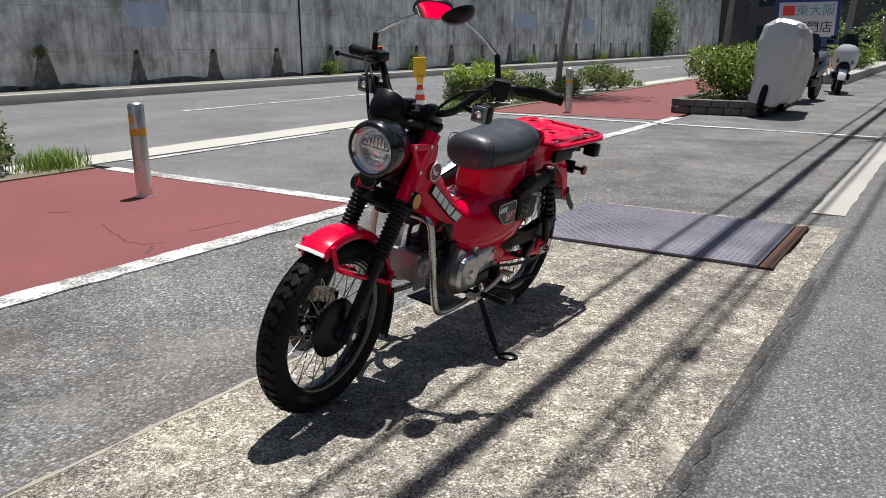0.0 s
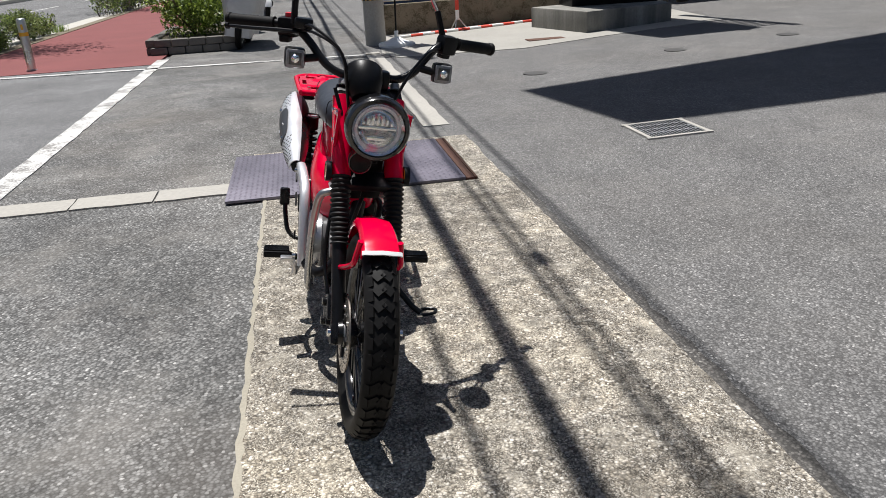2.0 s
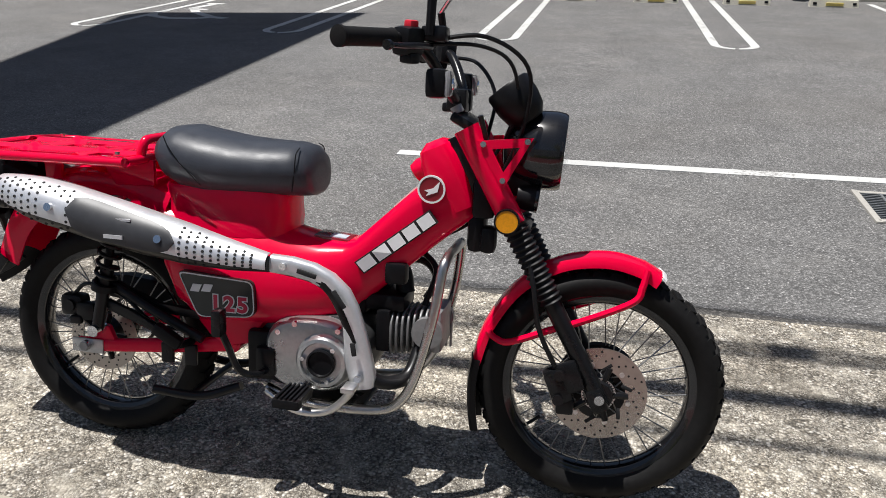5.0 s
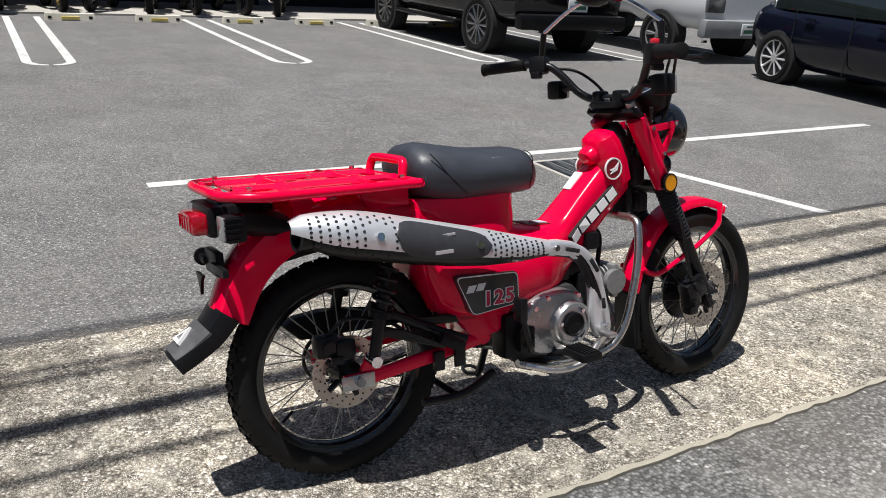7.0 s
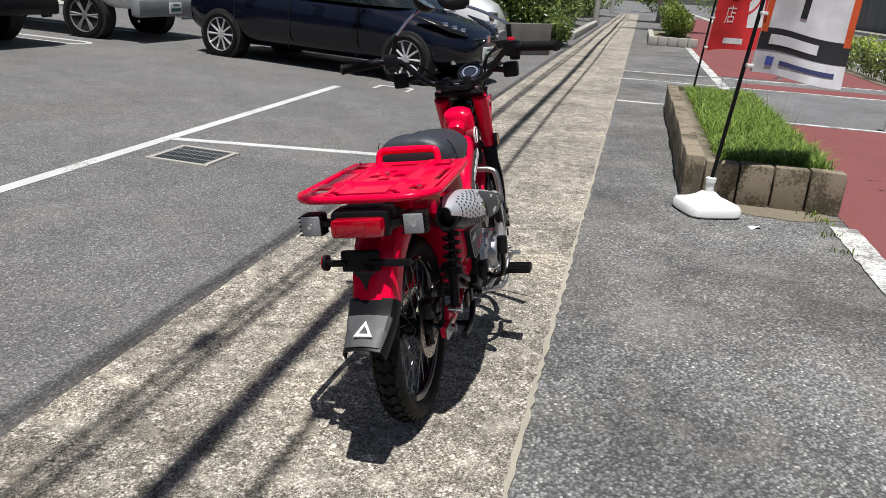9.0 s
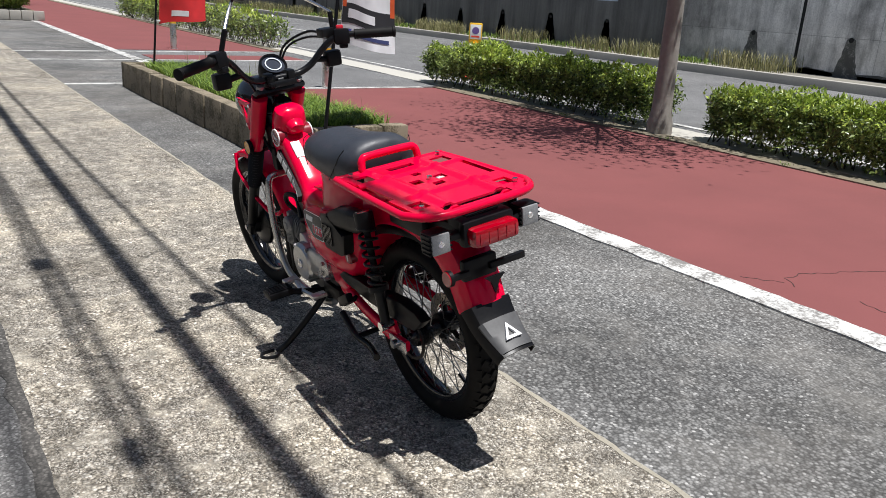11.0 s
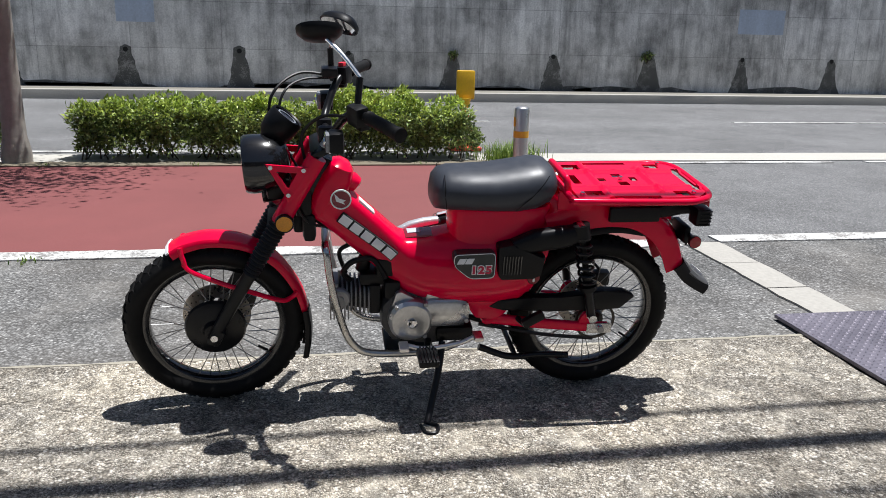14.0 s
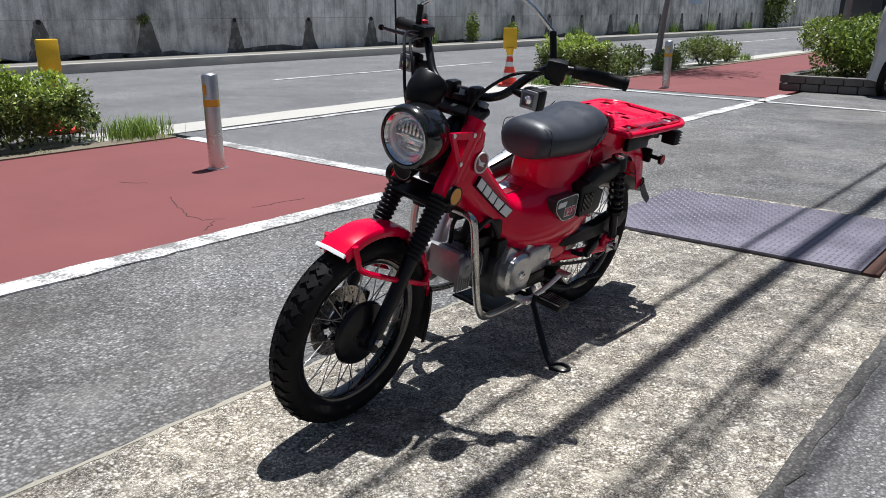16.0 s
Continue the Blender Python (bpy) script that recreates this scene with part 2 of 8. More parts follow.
# ---- mesh tools ----
def islands(bm):
    """The separate pieces of a bmesh, each as a bmesh of its own."""
    left, out = set(bm.verts), []
    while left:
        stack, seen = [left.pop()], []
        while stack:
            v = stack.pop()
            seen.append(v)
            for e in v.link_edges:
                o = e.other_vert(v)
                if o in left:
                    left.discard(o)
                    stack.append(o)
        piece, at = B(), {}
        for v in seen:
            at[v] = piece.verts.new(v.co)
        for f in {f for v in seen for f in v.link_faces}:
            piece.faces.new([at[v] for v in f.verts])
        out.append(piece)
    bm.free()
    return out


def part(name, bm, mat, parent=None, label="", angle=38, at=None, split=False):
    if split:
        return [part(name, b, mat, parent, label, angle, at) for b in islands(bm)][-1]
    bmesh.ops.recalc_face_normals(bm, faces=bm.faces)
    if at is not None:
        bm.transform(at)
    me = bpy.data.meshes.new(name)
    bm.to_mesh(me)
    bm.free()
    me.materials.append(mat)
    me.polygons.foreach_set("use_smooth", [True] * len(me.polygons))
    me.set_sharp_from_angle(angle=radians(angle))
    ob = new(name, me)
    if parent is not None:
        ob.parent = parent
    if label:
        tagged(ob, label)
    return ob


def thing(name, m, label, category, group="", kind=""):
    ob = new(name)
    ob.empty_display_size = 0.1
    ob.matrix_basis = m
    return tagged(ob, label, category, group, kind)


def solid(name, bm, mat, label, category="", kind="structure", group=""):
    return tagged(part(name, bm, mat), label, category, group, kind)


def loft(bm, rings, caps=True, closed=True, loop=False):
    vs = [[bm.verts.new(p) for p in ring] for ring in rings]
    n = len(vs[0])
    pairs = list(zip(vs, vs[1:])) + ([(vs[-1], vs[0])] if loop else [])
    for a, b in pairs:
        for i in range(n if closed else n - 1):
            j = (i + 1) % n
            bm.faces.new((a[i], a[j], b[j], b[i]))
    if caps and closed and not loop:
        bm.faces.new(vs[0][::-1])
        bm.faces.new(vs[-1])
    return bm


def frame_of(d):
    d = Vector(d).normalized()
    a = Vector((0, 0, 1)) if abs(d.z) < 0.9 else Vector((1, 0, 0))
    x = d.cross(a).normalized()
    return x, x.cross(d).normalized()


def cyl(bm, p0, p1, r0, r1=None, n=16, caps=True):
    p0, p1 = Vector(p0), Vector(p1)
    r1 = r0 if r1 is None else r1
    x, y = frame_of(p1 - p0)
    ring = lambda p, r: [p + (x * math.cos(a) + y * math.sin(a)) * r for a in (2 * math.pi * i / n for i in range(n))]
    return loft(bm, [ring(p0, r0), ring(p1, r1)], caps)


def lathe(bm, prof, o, axis, n=32, caps=True):
    o, axis = Vector(o), Vector(axis).normalized()
    x, y = frame_of(axis)
    return loft(bm, [[o + axis * h + (x * math.cos(a) + y * math.sin(a)) * r for a in (2 * math.pi * i / n for i in range(n))] for r, h in prof], caps)


def hoop(bm, prof, o, axis, n=48):
    """A closed profile of (radius, height) turned all the way round."""
    o, axis = Vector(o), Vector(axis).normalized()
    x, y = frame_of(axis)
    rings = [[o + axis * h + (x * math.cos(a) + y * math.sin(a)) * r for r, h in prof] for a in (2 * math.pi * i / n for i in range(n))]
    return loft(bm, rings, False, True, True)


def curve_points(pts, steps=6):
    pts = [Vector(p) for p in pts]
    if steps < 2 or len(pts) < 3:
        return pts
    ext = [2 * pts[0] - pts[1]] + pts + [2 * pts[-1] - pts[-2]]
    out = []
    for i in range(1, len(ext) - 2):
        a, b, c, d = ext[i - 1:i + 3]
        for k in range(steps):
            u = k / steps
            out.append(0.5 * (2 * b + (c - a) * u + (2 * a - 5 * b + 4 * c - d) * u * u + (3 * b - a - 3 * c + d) * u ** 3))
    return out + [pts[-1]]


def tube(bm, pts, r, n=10, steps=6, caps=True):
    pts = curve_points(pts, steps)
    rings, x = [], None
    for i, p in enumerate(pts):
        d = (pts[min(i + 1, len(pts) - 1)] - pts[max(i - 1, 0)]).normalized()
        x = frame_of(d)[0] if x is None else (x - d * x.dot(d)).normalized()
        y = d.cross(x)
        rr = r(i / (len(pts) - 1)) if callable(r) else r
        rings.append([p + (x * math.cos(a) + y * math.sin(a)) * rr for a in (2 * math.pi * k / n for k in range(n))])
    return loft(bm, rings, caps)


def bevelled(bm, verts, size, seg=2):
    if size:
        edges = list({e for v in verts for e in v.link_edges})
        bmesh.ops.bevel(bm, geom=edges, offset=size, segments=seg, affect="EDGES", clamp_overlap=True, profile=0.6)


def box(bm, c, s, bev=0.0, m=None):
    mat = (m or Matrix()) @ Matrix.Translation(c) @ Matrix.Diagonal((*s, 1))
    bevelled(bm, bmesh.ops.create_cube(bm, size=1, matrix=mat)["verts"], bev)
    return bm


def slab(bm, poly, a, b, plane="xz", bev=0.0):
    """A polygon of (p, q) in a plane, thickened from a to b along the third axis."""
    put = {"xz": lambda p, q, k: (p, k, q), "xy": lambda p, q, k: (p, q, k), "yz": lambda p, q, k: (k, p, q)}[plane]
    v0, v1 = [bm.verts.new(put(p, q, a)) for p, q in poly], [bm.verts.new(put(p, q, b)) for p, q in poly]
    bm.faces.new(v0), bm.faces.new(v1[::-1])
    for i in range(len(poly)):
        j = (i + 1) % len(poly)
        bm.faces.new((v0[i], v0[j], v1[j], v1[i]))
    bevelled(bm, v0 + v1, bev)
    return bm


def B():
    return bmesh.new()


def rect(x0, y0, x1, y1):
    return [(x0, y0), (x1, y0), (x1, y1), (x0, y1)]


def ragged(x0, y0, x1, y1, step=0.12, amp=0.012, seed=0):
    """The outline of a strip with slightly worn, uneven edges."""
    rnd = random.Random(seed)
    out = []
    cs = rect(x0, y0, x1, y1)
    for (ax, ay), (bx, by) in zip(cs, cs[1:] + cs[:1]):
        n = max(1, int(math.hypot(bx - ax, by - ay) / step))
        nx, ny = (by - ay), -(bx - ax)
        l = math.hypot(nx, ny)
        for i in range(n):
            f, k = i / n, rnd.uniform(-amp, amp) if i else 0
            out.append((ax + (bx - ax) * f + nx / l * k, ay + (by - ay) * f + ny / l * k))
    return out


def lot_z(x):
    return 0.022 * max(0.0, x + 0.5)


# ---- ground ----
solid("ground", slab(B(), rect(-300, -300, 300, 300), -0.5, -0.03, "xy"), M_ROAD, "grey asphalt ground reaching the horizon", "ground")
bm = B()
for x0, x1, y0, y1 in ((-0.6, 14, -60, 60),):
    loft(bm, [[(x0, y0, -0.2), (x1, y0, -0.2), (x1, y0, lot_z(x1)), (x0, y0, -0.002)], [(x0, y1, -0.2), (x1, y1, -0.2), (x1, y1, lot_z(x1)), (x0, y1, -0.002)]])
solid("parking_lot", bm, M_LOT, "sunlit grey asphalt car park rising gently", "car park")
solid("walkway", slab(B(), rect(-3.42, -60, -1.75, 60), -0.2, -0.004, "xy"), M_WALK, "coarse grey asphalt walkway beside the concrete strip", "pavement")
solid("strip_end_asphalt", slab(B(), rect(-1.75, 4.98, -0.5, 60), -0.2, -0.004, "xy"), M_WALK, "grey asphalt beyond the concrete strip", "pavement")
solid("driveway", slab(B(), rect(-6.7, 4.2, -3.42, 10.96), -0.2, -0.006, "xy"), M_ROAD, "smooth grey asphalt driveway to the road", "driveway")
solid("driveway_far", slab(B(), rect(-6.7, -10.2, -3.42, -4.75), -0.2, -0.006, "xy"), M_ROAD, "smooth grey asphalt driveway to the road", "driveway")
solid("road", slab(B(), rect(-14.75, -120, -7.25, 120), -0.2, -0.008, "xy"), M_ROAD, "pale grey two-lane asphalt road", "road")
solid("washed_strip", slab(B(), ragged(-1.85, -60, -0.5, 3.88, 0.05, 0.004, 3), -0.2, 0.005, "xy"), M_WASHED, "beige exposed-aggregate concrete strip, dirty and worn", "pavement")
bm = B()
slab(bm, ragged(-0.66, 3.88, -0.5, 4.92, 0.1, 0.01, 4), -0.2, 0.005, "xy")
slab(bm, ragged(-1.95, 4.92, -0.5, 5.02, 0.1, 0.008, 5), -0.2, 0.005, "xy")
solid("plate_surround", bm, M_WASHED, "pale concrete edging round the steel plate", "edging")
solid("strip_edge", slab(B(), ragged(-1.859, -30, -1.842, 3.9, 0.045, 0.006, 41), -0.15, 0.0065, "xy"), concrete("worn_edge_concrete", (0.42, 0.385, 0.31), 120, 0.0, 0.6, 0.9, 0.8), "paler worn concrete lip of the strip", "edging")
solid("lot_edge", slab(B(), ragged(-0.51, -30, -0.458, 3.86, 0.09, 0.013, 42), -0.15, 0.0046, "xy"), asphalt("dark_edge_asphalt", (0.13, 0.122, 0.112), (0.4, 0.38, 0.35), 120, 0.4, 0.3, 0.3), "darker asphalt seam along the concrete strip", "pavement")
solid("gutter", slab(B(), ragged(-7.25, -120, -6.7, 120, 0.6, 0.015, 6), -0.2, 0.002, "xy"), M_CONC_PALE, "pale concrete gutter along the road", "gutter")
solid("concrete_band", slab(B(), ragged(-0.73, 5.42, -0.53, 10.4, 0.2, 0.012, 7), -0.2, 0.004, "xy"), M_CONC, "narrow pale concrete band in the asphalt", "edging")
bm = B()
apron = [(-0.5, 10.2), (-0.39, 9.6), (1.17, 9.26), (2.37, 9.67), (4.3, 10.15), (4.6, 12.6), (-0.3, 12.6)]
loft(bm, [[(x, y, h + (lot_z(x) + 0.007 if h > -0.1 else 0)) for x, y in apron] for h in (-0.2, 0.0)])
solid("concrete_apron", bm, concrete("apron_concrete", (0.36, 0.345, 0.31), 40, 0.0, 0.3), "sunlit pale concrete apron before the fence", "pavement")
kerb = thing("kerb", pose(0, 0, 0), "flush concrete kerb stones across the walkway", "kerb", kind="structure")
for i in range(3):
    part("kerb_stone", slab(B(), ragged(-3.36 + i * 0.45, 4.1, -2.92 + i * 0.45, 4.32, 0.1, 0.008, 20 + i), -0.2, 0.006, "xy"), M_CONC, kerb)
solid("red_path", slab(B(), rect(-6.45, -4.6, -3.42, 4.06), -0.2, 0.0, "xy"), M_RED_PAVE, "faded red asphalt cycle path with fine cracks", "path")
solid("red_path_north", slab(B(), rect(-6.45, 10.95, -3.5, 60), -0.2, 0.0, "xy"), M_RED_PAVE, "faded red asphalt cycle path", "path")
solid("red_path_south", slab(B(), rect(-6.45, -60, -3.42, -10.2), -0.2, 0.0, "xy"), M_RED_PAVE, "faded red asphalt cycle path", "path")
solid("red_band", slab(B(), rect(-6.3, -9.2, -3.7, -8.4), -0.1, 0.001, "xy"), M_RED_PAVE, "red painted band across the driveway", "road marking")
for y0, y1 in ((-4.6, 4.06), (10.95, 60), (-60, -10.2)):
    solid("verge", slab(B(), rect(-6.7, y0, -6.45, y1), -0.2, 0.012, "xy"), M_SOIL, "strip of dry soil and kerb under the hedge", "verge")


def marking(name, poly, z=0.004, label="worn white road marking", m=None):
    return solid(name, slab(B(), poly, z - 0.012, z, "xy"), m or M_WHITE_LINE, label, "road marking")


marking("path_line", ragged(-3.46, -0.1, -3.3, 4.06, 0.09, 0.009, 8), 0.005)
marking("path_line", ragged(-6.35, 4.06, -3.42, 4.2, 0.12, 0.006, 9), 0.005)
marking("walk_line", ragged(-3.54, 4.34, -3.38, 11.45, 0.15, 0.006, 10))
marking("walk_line", ragged(-3.5, -22, -3.34, -4.7, 0.2, 0.006, 11))
marking("cross_line", [(-6.6, 10.68), (-0.53, 10.12), (-0.53, 10.22), (-6.6, 10.8)])
marking("cross_line", rect(-2.6, -5.35, -1.87, -5.25))
marking("cross_line", [(-1.83, -9.65), (-6.3, -10.1), (-6.3, -10.0), (-1.83, -9.55)])
marking("cross_line", [(-1.83, -8.25), (-6.3, -8.4), (-6.3, -8.3), (-1.83, -8.17)])
marking("cross_line", rect(-6.3, -4.72, -3.5, -4.62))
marking("edge_line", ragged(-6.62, 4.5, -6.52, 7.3, 0.3, 0.01, 12), 0.003)
marking("edge_line", ragged(-6.62, 7.7, -6.52, 10.4, 0.3, 0.01, 13), 0.003)
for i, y in enumerate((-30, -20, -10, 0, 10, 20, 30, 40)):
    marking("lane_line", rect(-10.85, y - 1.5, -10.73, y + 4.5), 0.0, "thin white lane line on the road")
marking("road_edge_line", rect(-7.55, -60, -7.45, 3.0), 0.0, "white road edge line")


def lot_marking(poly):
    bm = B()
    lo, hi = [bm.verts.new((x, y, lot_z(x) - 0.01)) for x, y in poly], [bm.verts.new((x, y, lot_z(x) + 0.004)) for x, y in poly]
    bm.faces.new(lo[::-1]), bm.faces.new(hi)
    for i in range(len(poly)):
        j = (i + 1) % len(poly)
        bm.faces.new((lo[i], lo[j], hi[j], hi[i]))
    return solid("bay_line", bm, M_WHITE_CLEAN, "white painted parking line", "road marking")


lot_marking([(1.13, 2.8), (1.22, 2.8), (1.34, -3.8), (1.25, -3.8)])
lot_marking([(1.2, -0.16), (1.2, -0.25), (-0.46, -0.72), (-0.46, -0.63)])
for y in (5.4, 2.9, 0.4, -2.28, -4.9, 7.9, -7.4):
    for s in (-0.2, 0.2):
        lot_marking(rect(5.7, y + s - 0.045, 10.2, y + s + 0.045))
    for s in (-1, 1):
        turn = [radians(6 + 84 * k / 7) for k in range(8)]
        lot_marking([(5.7 - 0.27 * math.cos(a), y + s * 0.245 * math.sin(a)) for a in turn][::-s] + [(5.7 - 0.21 * math.cos(a), y + s * 0.155 * math.sin(a)) for a in turn][::s])
lot_marking(rect(0.5, -4.32, 0.9, -4.28)), lot_marking(rect(0.5, -4.0, 0.54, -4.28)), lot_marking(rect(0.9, -4.0, 0.94, -4.32))
# wheelchair bay sign on the asphalt
for a, b in (((7.04, 7.69), (6.76, 7.72)), ((6.76, 7.72), (6.5, 7.58)), ((6.5, 7.58), (6.32, 7.25)), ((6.32, 7.25), (6.39, 6.88)), ((6.39, 6.88), (6.52, 6.8)), ((7.44, 7.5), (6.95, 7.2)), ((6.95, 7.2), (6.54, 6.74)), ((6.54, 6.74), (6.47, 6.54)), ((7.4, 7.48), (7.9, 7.42)), ((7.28, 7.2), (7.3, 7.5)), ((7.96, 7.3), (7.98, 7.56))):
    d = Vector((b[0] - a[0], b[1] - a[1])).normalized() * 0.06
    lot_marking([(a[0] - d.y, a[1] + d.x), (b[0] - d.y, b[1] + d.x), (b[0] + d.y, b[1] - d.x), (a[0] + d.y, a[1] - d.x)])

# ---- far wall across the road ----
bm = B()
slab(bm, rect(-17.0, -150, -16.2, 62.5), -0.2, 5.2, "xy")
wall = solid("wall_road", bm, M_WALL, "tall grey concrete retaining wall streaked with damp", "wall")
solid("wall_kerb", slab(B(), rect(-16.2, -150, -14.95, 120), -0.2, 0.15, "xy"), concrete("dirty_verge", (0.24, 0.225, 0.19), 16, 0.0, 0.5), "raised dusty verge under the concrete wall", "verge")
solid("kerb_road", slab(B(), rect(-14.95, -150, -14.75, 120), -0.2, 0.17, "xy", 0.02), M_CONC, "weathered concrete kerb along the road", "kerb")
rnd = random.Random(5)
for k in range(-14, 22):
    y = 0.34 + 2.25 * k
    bm = B()
    w0, w1, h = rnd.uniform(0.28, 0.36), rnd.uniform(0.07, 0.11), rnd.uniform(0.72, 0.84)
    left = [(y - w0 + (w0 - w1) * f ** 0.7 + rnd.uniform(-0.02, 0.02), 0.15 + h * f) for f in [i / 9 for i in range(10)]]
    right = [(y + w0 - (w0 - w1) * f ** 0.7 + rnd.uniform(-0.02, 0.02), 0.15 + h * f) for f in [i / 9 for i in range(10)]]
    slab(bm, left + [(y, 0.15 + h + 0.05)] + right[::-1], -16.25, -16.194, "yz")
    part("damp_stain", bm, M_MOSS, wall, "dark damp moss stain under a drain hole")
    # dark plug gives the shade inside the drain hole
    part("drain_hole_shade", cyl(B(), (-16.3, y, 0.9), (-16.185, y, 0.89), 0.05, n=14), M_DARK, wall)
for y in (-5.3, 17.07, -27.7, 39.4):
    part("expansion_joint", slab(B(), rect(-16.3, y - 0.035, -16.193, y + 0.035), 0.15, 5.2, "xy"), M_DARK, wall, "dark vertical joint in the wall")
for y0, y1, z0, z1 in ((11.4, 12.52, 1.46, 2.0), (-2.04, -1.3, 1.43, 2.06), (-11.35, -10.6, 1.4, 1.95), (0.9, 1.5, 2.35, 2.8), (30, 32, 1.6, 2.2), (37, 38.5, 1.4, 2.1)):
    part("paint_patch", slab(B(), rect(-16.25, y0, -16.192, y1), z0, z1, "xy"), M_PATCH, wall, "blue-grey patch of overpaint")
for k in range(40):
    y = rnd.uniform(-25, 45)
    w, h = rnd.uniform(0.5, 1.8), rnd.uniform(0.06, 0.17)
    bm = B()
    slab(bm, [(y + w * math.cos(a) * rnd.uniform(0.6, 1), 0.15 + h * abs(math.sin(a)) * rnd.uniform(0.6, 1)) for a in [math.pi * i / 9 for i in range(10)]], -16.25, -16.196, "yz")
    part("damp_foot", bm, M_MOSS, wall, "dark damp patch at the wall's foot")
part("dark_face", slab(B(), rect(-16.3, -70, -16.194, -8.6), 0.15, 5.2, "xy"), concrete("darker_wall_concrete", (0.21, 0.21, 0.208), 24, 0.5, 0.4), wall, "darker stretch of the retaining wall")

# ---- red trail motorcycle ----
M_RED = plain("red_enamel", (0.76, 0.0, 0.04), 0.2, 0.0, 30, 0.05, 0.2, 0.0, 0.2)
M_RED_DARK = plain("dark_red_badge", (0.22, 0.01, 0.02), 0.3, 0, 40, 0.1, 0.4, 0.0)
# black vinyl, its base lifted and tinted blue to give the sky's sheen
M_SEAT = plain("seat_vinyl_sky_tint", (0.038, 0.042, 0.052), 0.42, 0, 420, 0.2, 0, 0.1, 0.4)
M_ALLOY = plain("cast_alloy", (0.54, 0.54, 0.54), 0.3, 0.85, 80, 0.2)
M_ALLOY_DULL = plain("dull_alloy", (0.34, 0.34, 0.34), 0.5, 0.7, 60, 0.25)
M_SHIELD = plain("satin_silver", (0.72, 0.73, 0.75), 0.36, 0.6, 120, 0.08)
M_DISC = plain("brake_steel", (0.5, 0.45, 0.4), 0.3, 0.9, 60, 0.15)
M_SPOKE = plain("spoke_steel", (0.3, 0.3, 0.3), 0.42, 1.0, 60, 0.15)
M_AMBER = plain("amber_reflector", (0.75, 0.3, 0.01), 0.18, 0, 200, 0.2, 0.5)
M_TAIL = plain("red_lens", (0.36, 0.0, 0.01), 0.12, 0, 200, 0.25, 0.7)
M_LENS_GREY = plain("smoked_lens", (0.09, 0.09, 0.09), 0.15, 0, 200, 0.3, 0.7)
M_LENS_CLEAR = plain("clear_lens", (0.26, 0.265, 0.27), 0.12, 0, 200, 0.35, 0.6)
M_REFLECT = plain("lamp_reflector", (0.92, 0.92, 0.94), 0.16, 1.0, 40, 0.08)
M_GLASS = clear("lamp_glass")
M_MIRROR = plain("mirror_glass", (0.9, 0.9, 0.9), 0.01, 1.0, 10, 0.01, 0, 0)
M_WHITE = plain("white_decal", (0.82, 0.82, 0.82), 0.35, 0, 60, 0.04)
M_DECAL_GREEN = plain("dark_decal", (0.025, 0.03, 0.028), 0.3, 0, 60, 0.15)
M_GAITER = plain("rubber_gaiter", (0.01, 0.01, 0.011), 0.55, 0, 90, 0.3, 0, 0.05, 0.3)
M_CHAIN = plain("oily_chain", (0.06, 0.055, 0.05), 0.4, 0.8, 300, 0.4)

BIKE = pose(-1.535, 2.85, 0.016, -9.4, 0, -90.0)
bike = thing("motorcycle", BIKE, "shiny red step-through trail motorcycle leaning on its side stand", "motorcycle")
# the front end is turned a little to its left round the steering axis
STEER_AXIS = Vector((-math.sin(radians(27)), 0, math.cos(radians(27))))
STEER = Matrix.Translation((0.925, 0, 0.8)) @ Matrix.Rotation(radians(3.0), 4, STEER_AXIS) @ Matrix.Translation((-0.93, 0, -0.8))


SPLIT = {"cylinder_fins", "cables", "fork_yoke", "footrest_bar", "rack_bracket", "cover_bolt", "rack_bolt", "stay_bolt", "yoke_bolt", "shock_bolt", "guard_bolt", "shield_bolt", "throttle_body", "cylinder_head", "lens_rib", "seam", "spokes", "louvre", "guard_slot", "plate_slot", "mark_bars", "spring_seat", "mudguard_brace", "engine_guard", "tube_mark", "disc_carrier"}
FINE = {"tread", "disc_holes", "vent_holes"}


def bp(name, bm, mat, parent=None, label="", front=False, angle=38):
    one = {"throttle_body": "intake_piece", "cylinder_head": "head_casting", "spokes": "spoke", "cables": "cable", "cylinder_fins": "cooling_fin"}.get(name, name)
    ob = part(one, bm, mat, parent or bike, label, angle, STEER if front else None, name in SPLIT)
    return tagged(ob, kind="stuff") if name in FINE else ob


def oval(c, ax, ay, rx, ry, n=20, e=2.4):
    """A rounded-rectangle ring round c in the plane of ax and ay."""
    c, ax, ay = Vector(c), Vector(ax), Vector(ay)
    out = []
    for i in range(n):
        a = 2 * math.pi * i / n
        x, y = math.cos(a), math.sin(a)
        out.append(c + ax * (rx * math.copysign(abs(x) ** (2 / e), x)) + ay * (ry * math.copysign(abs(y) ** (2 / e), y)))
    return out


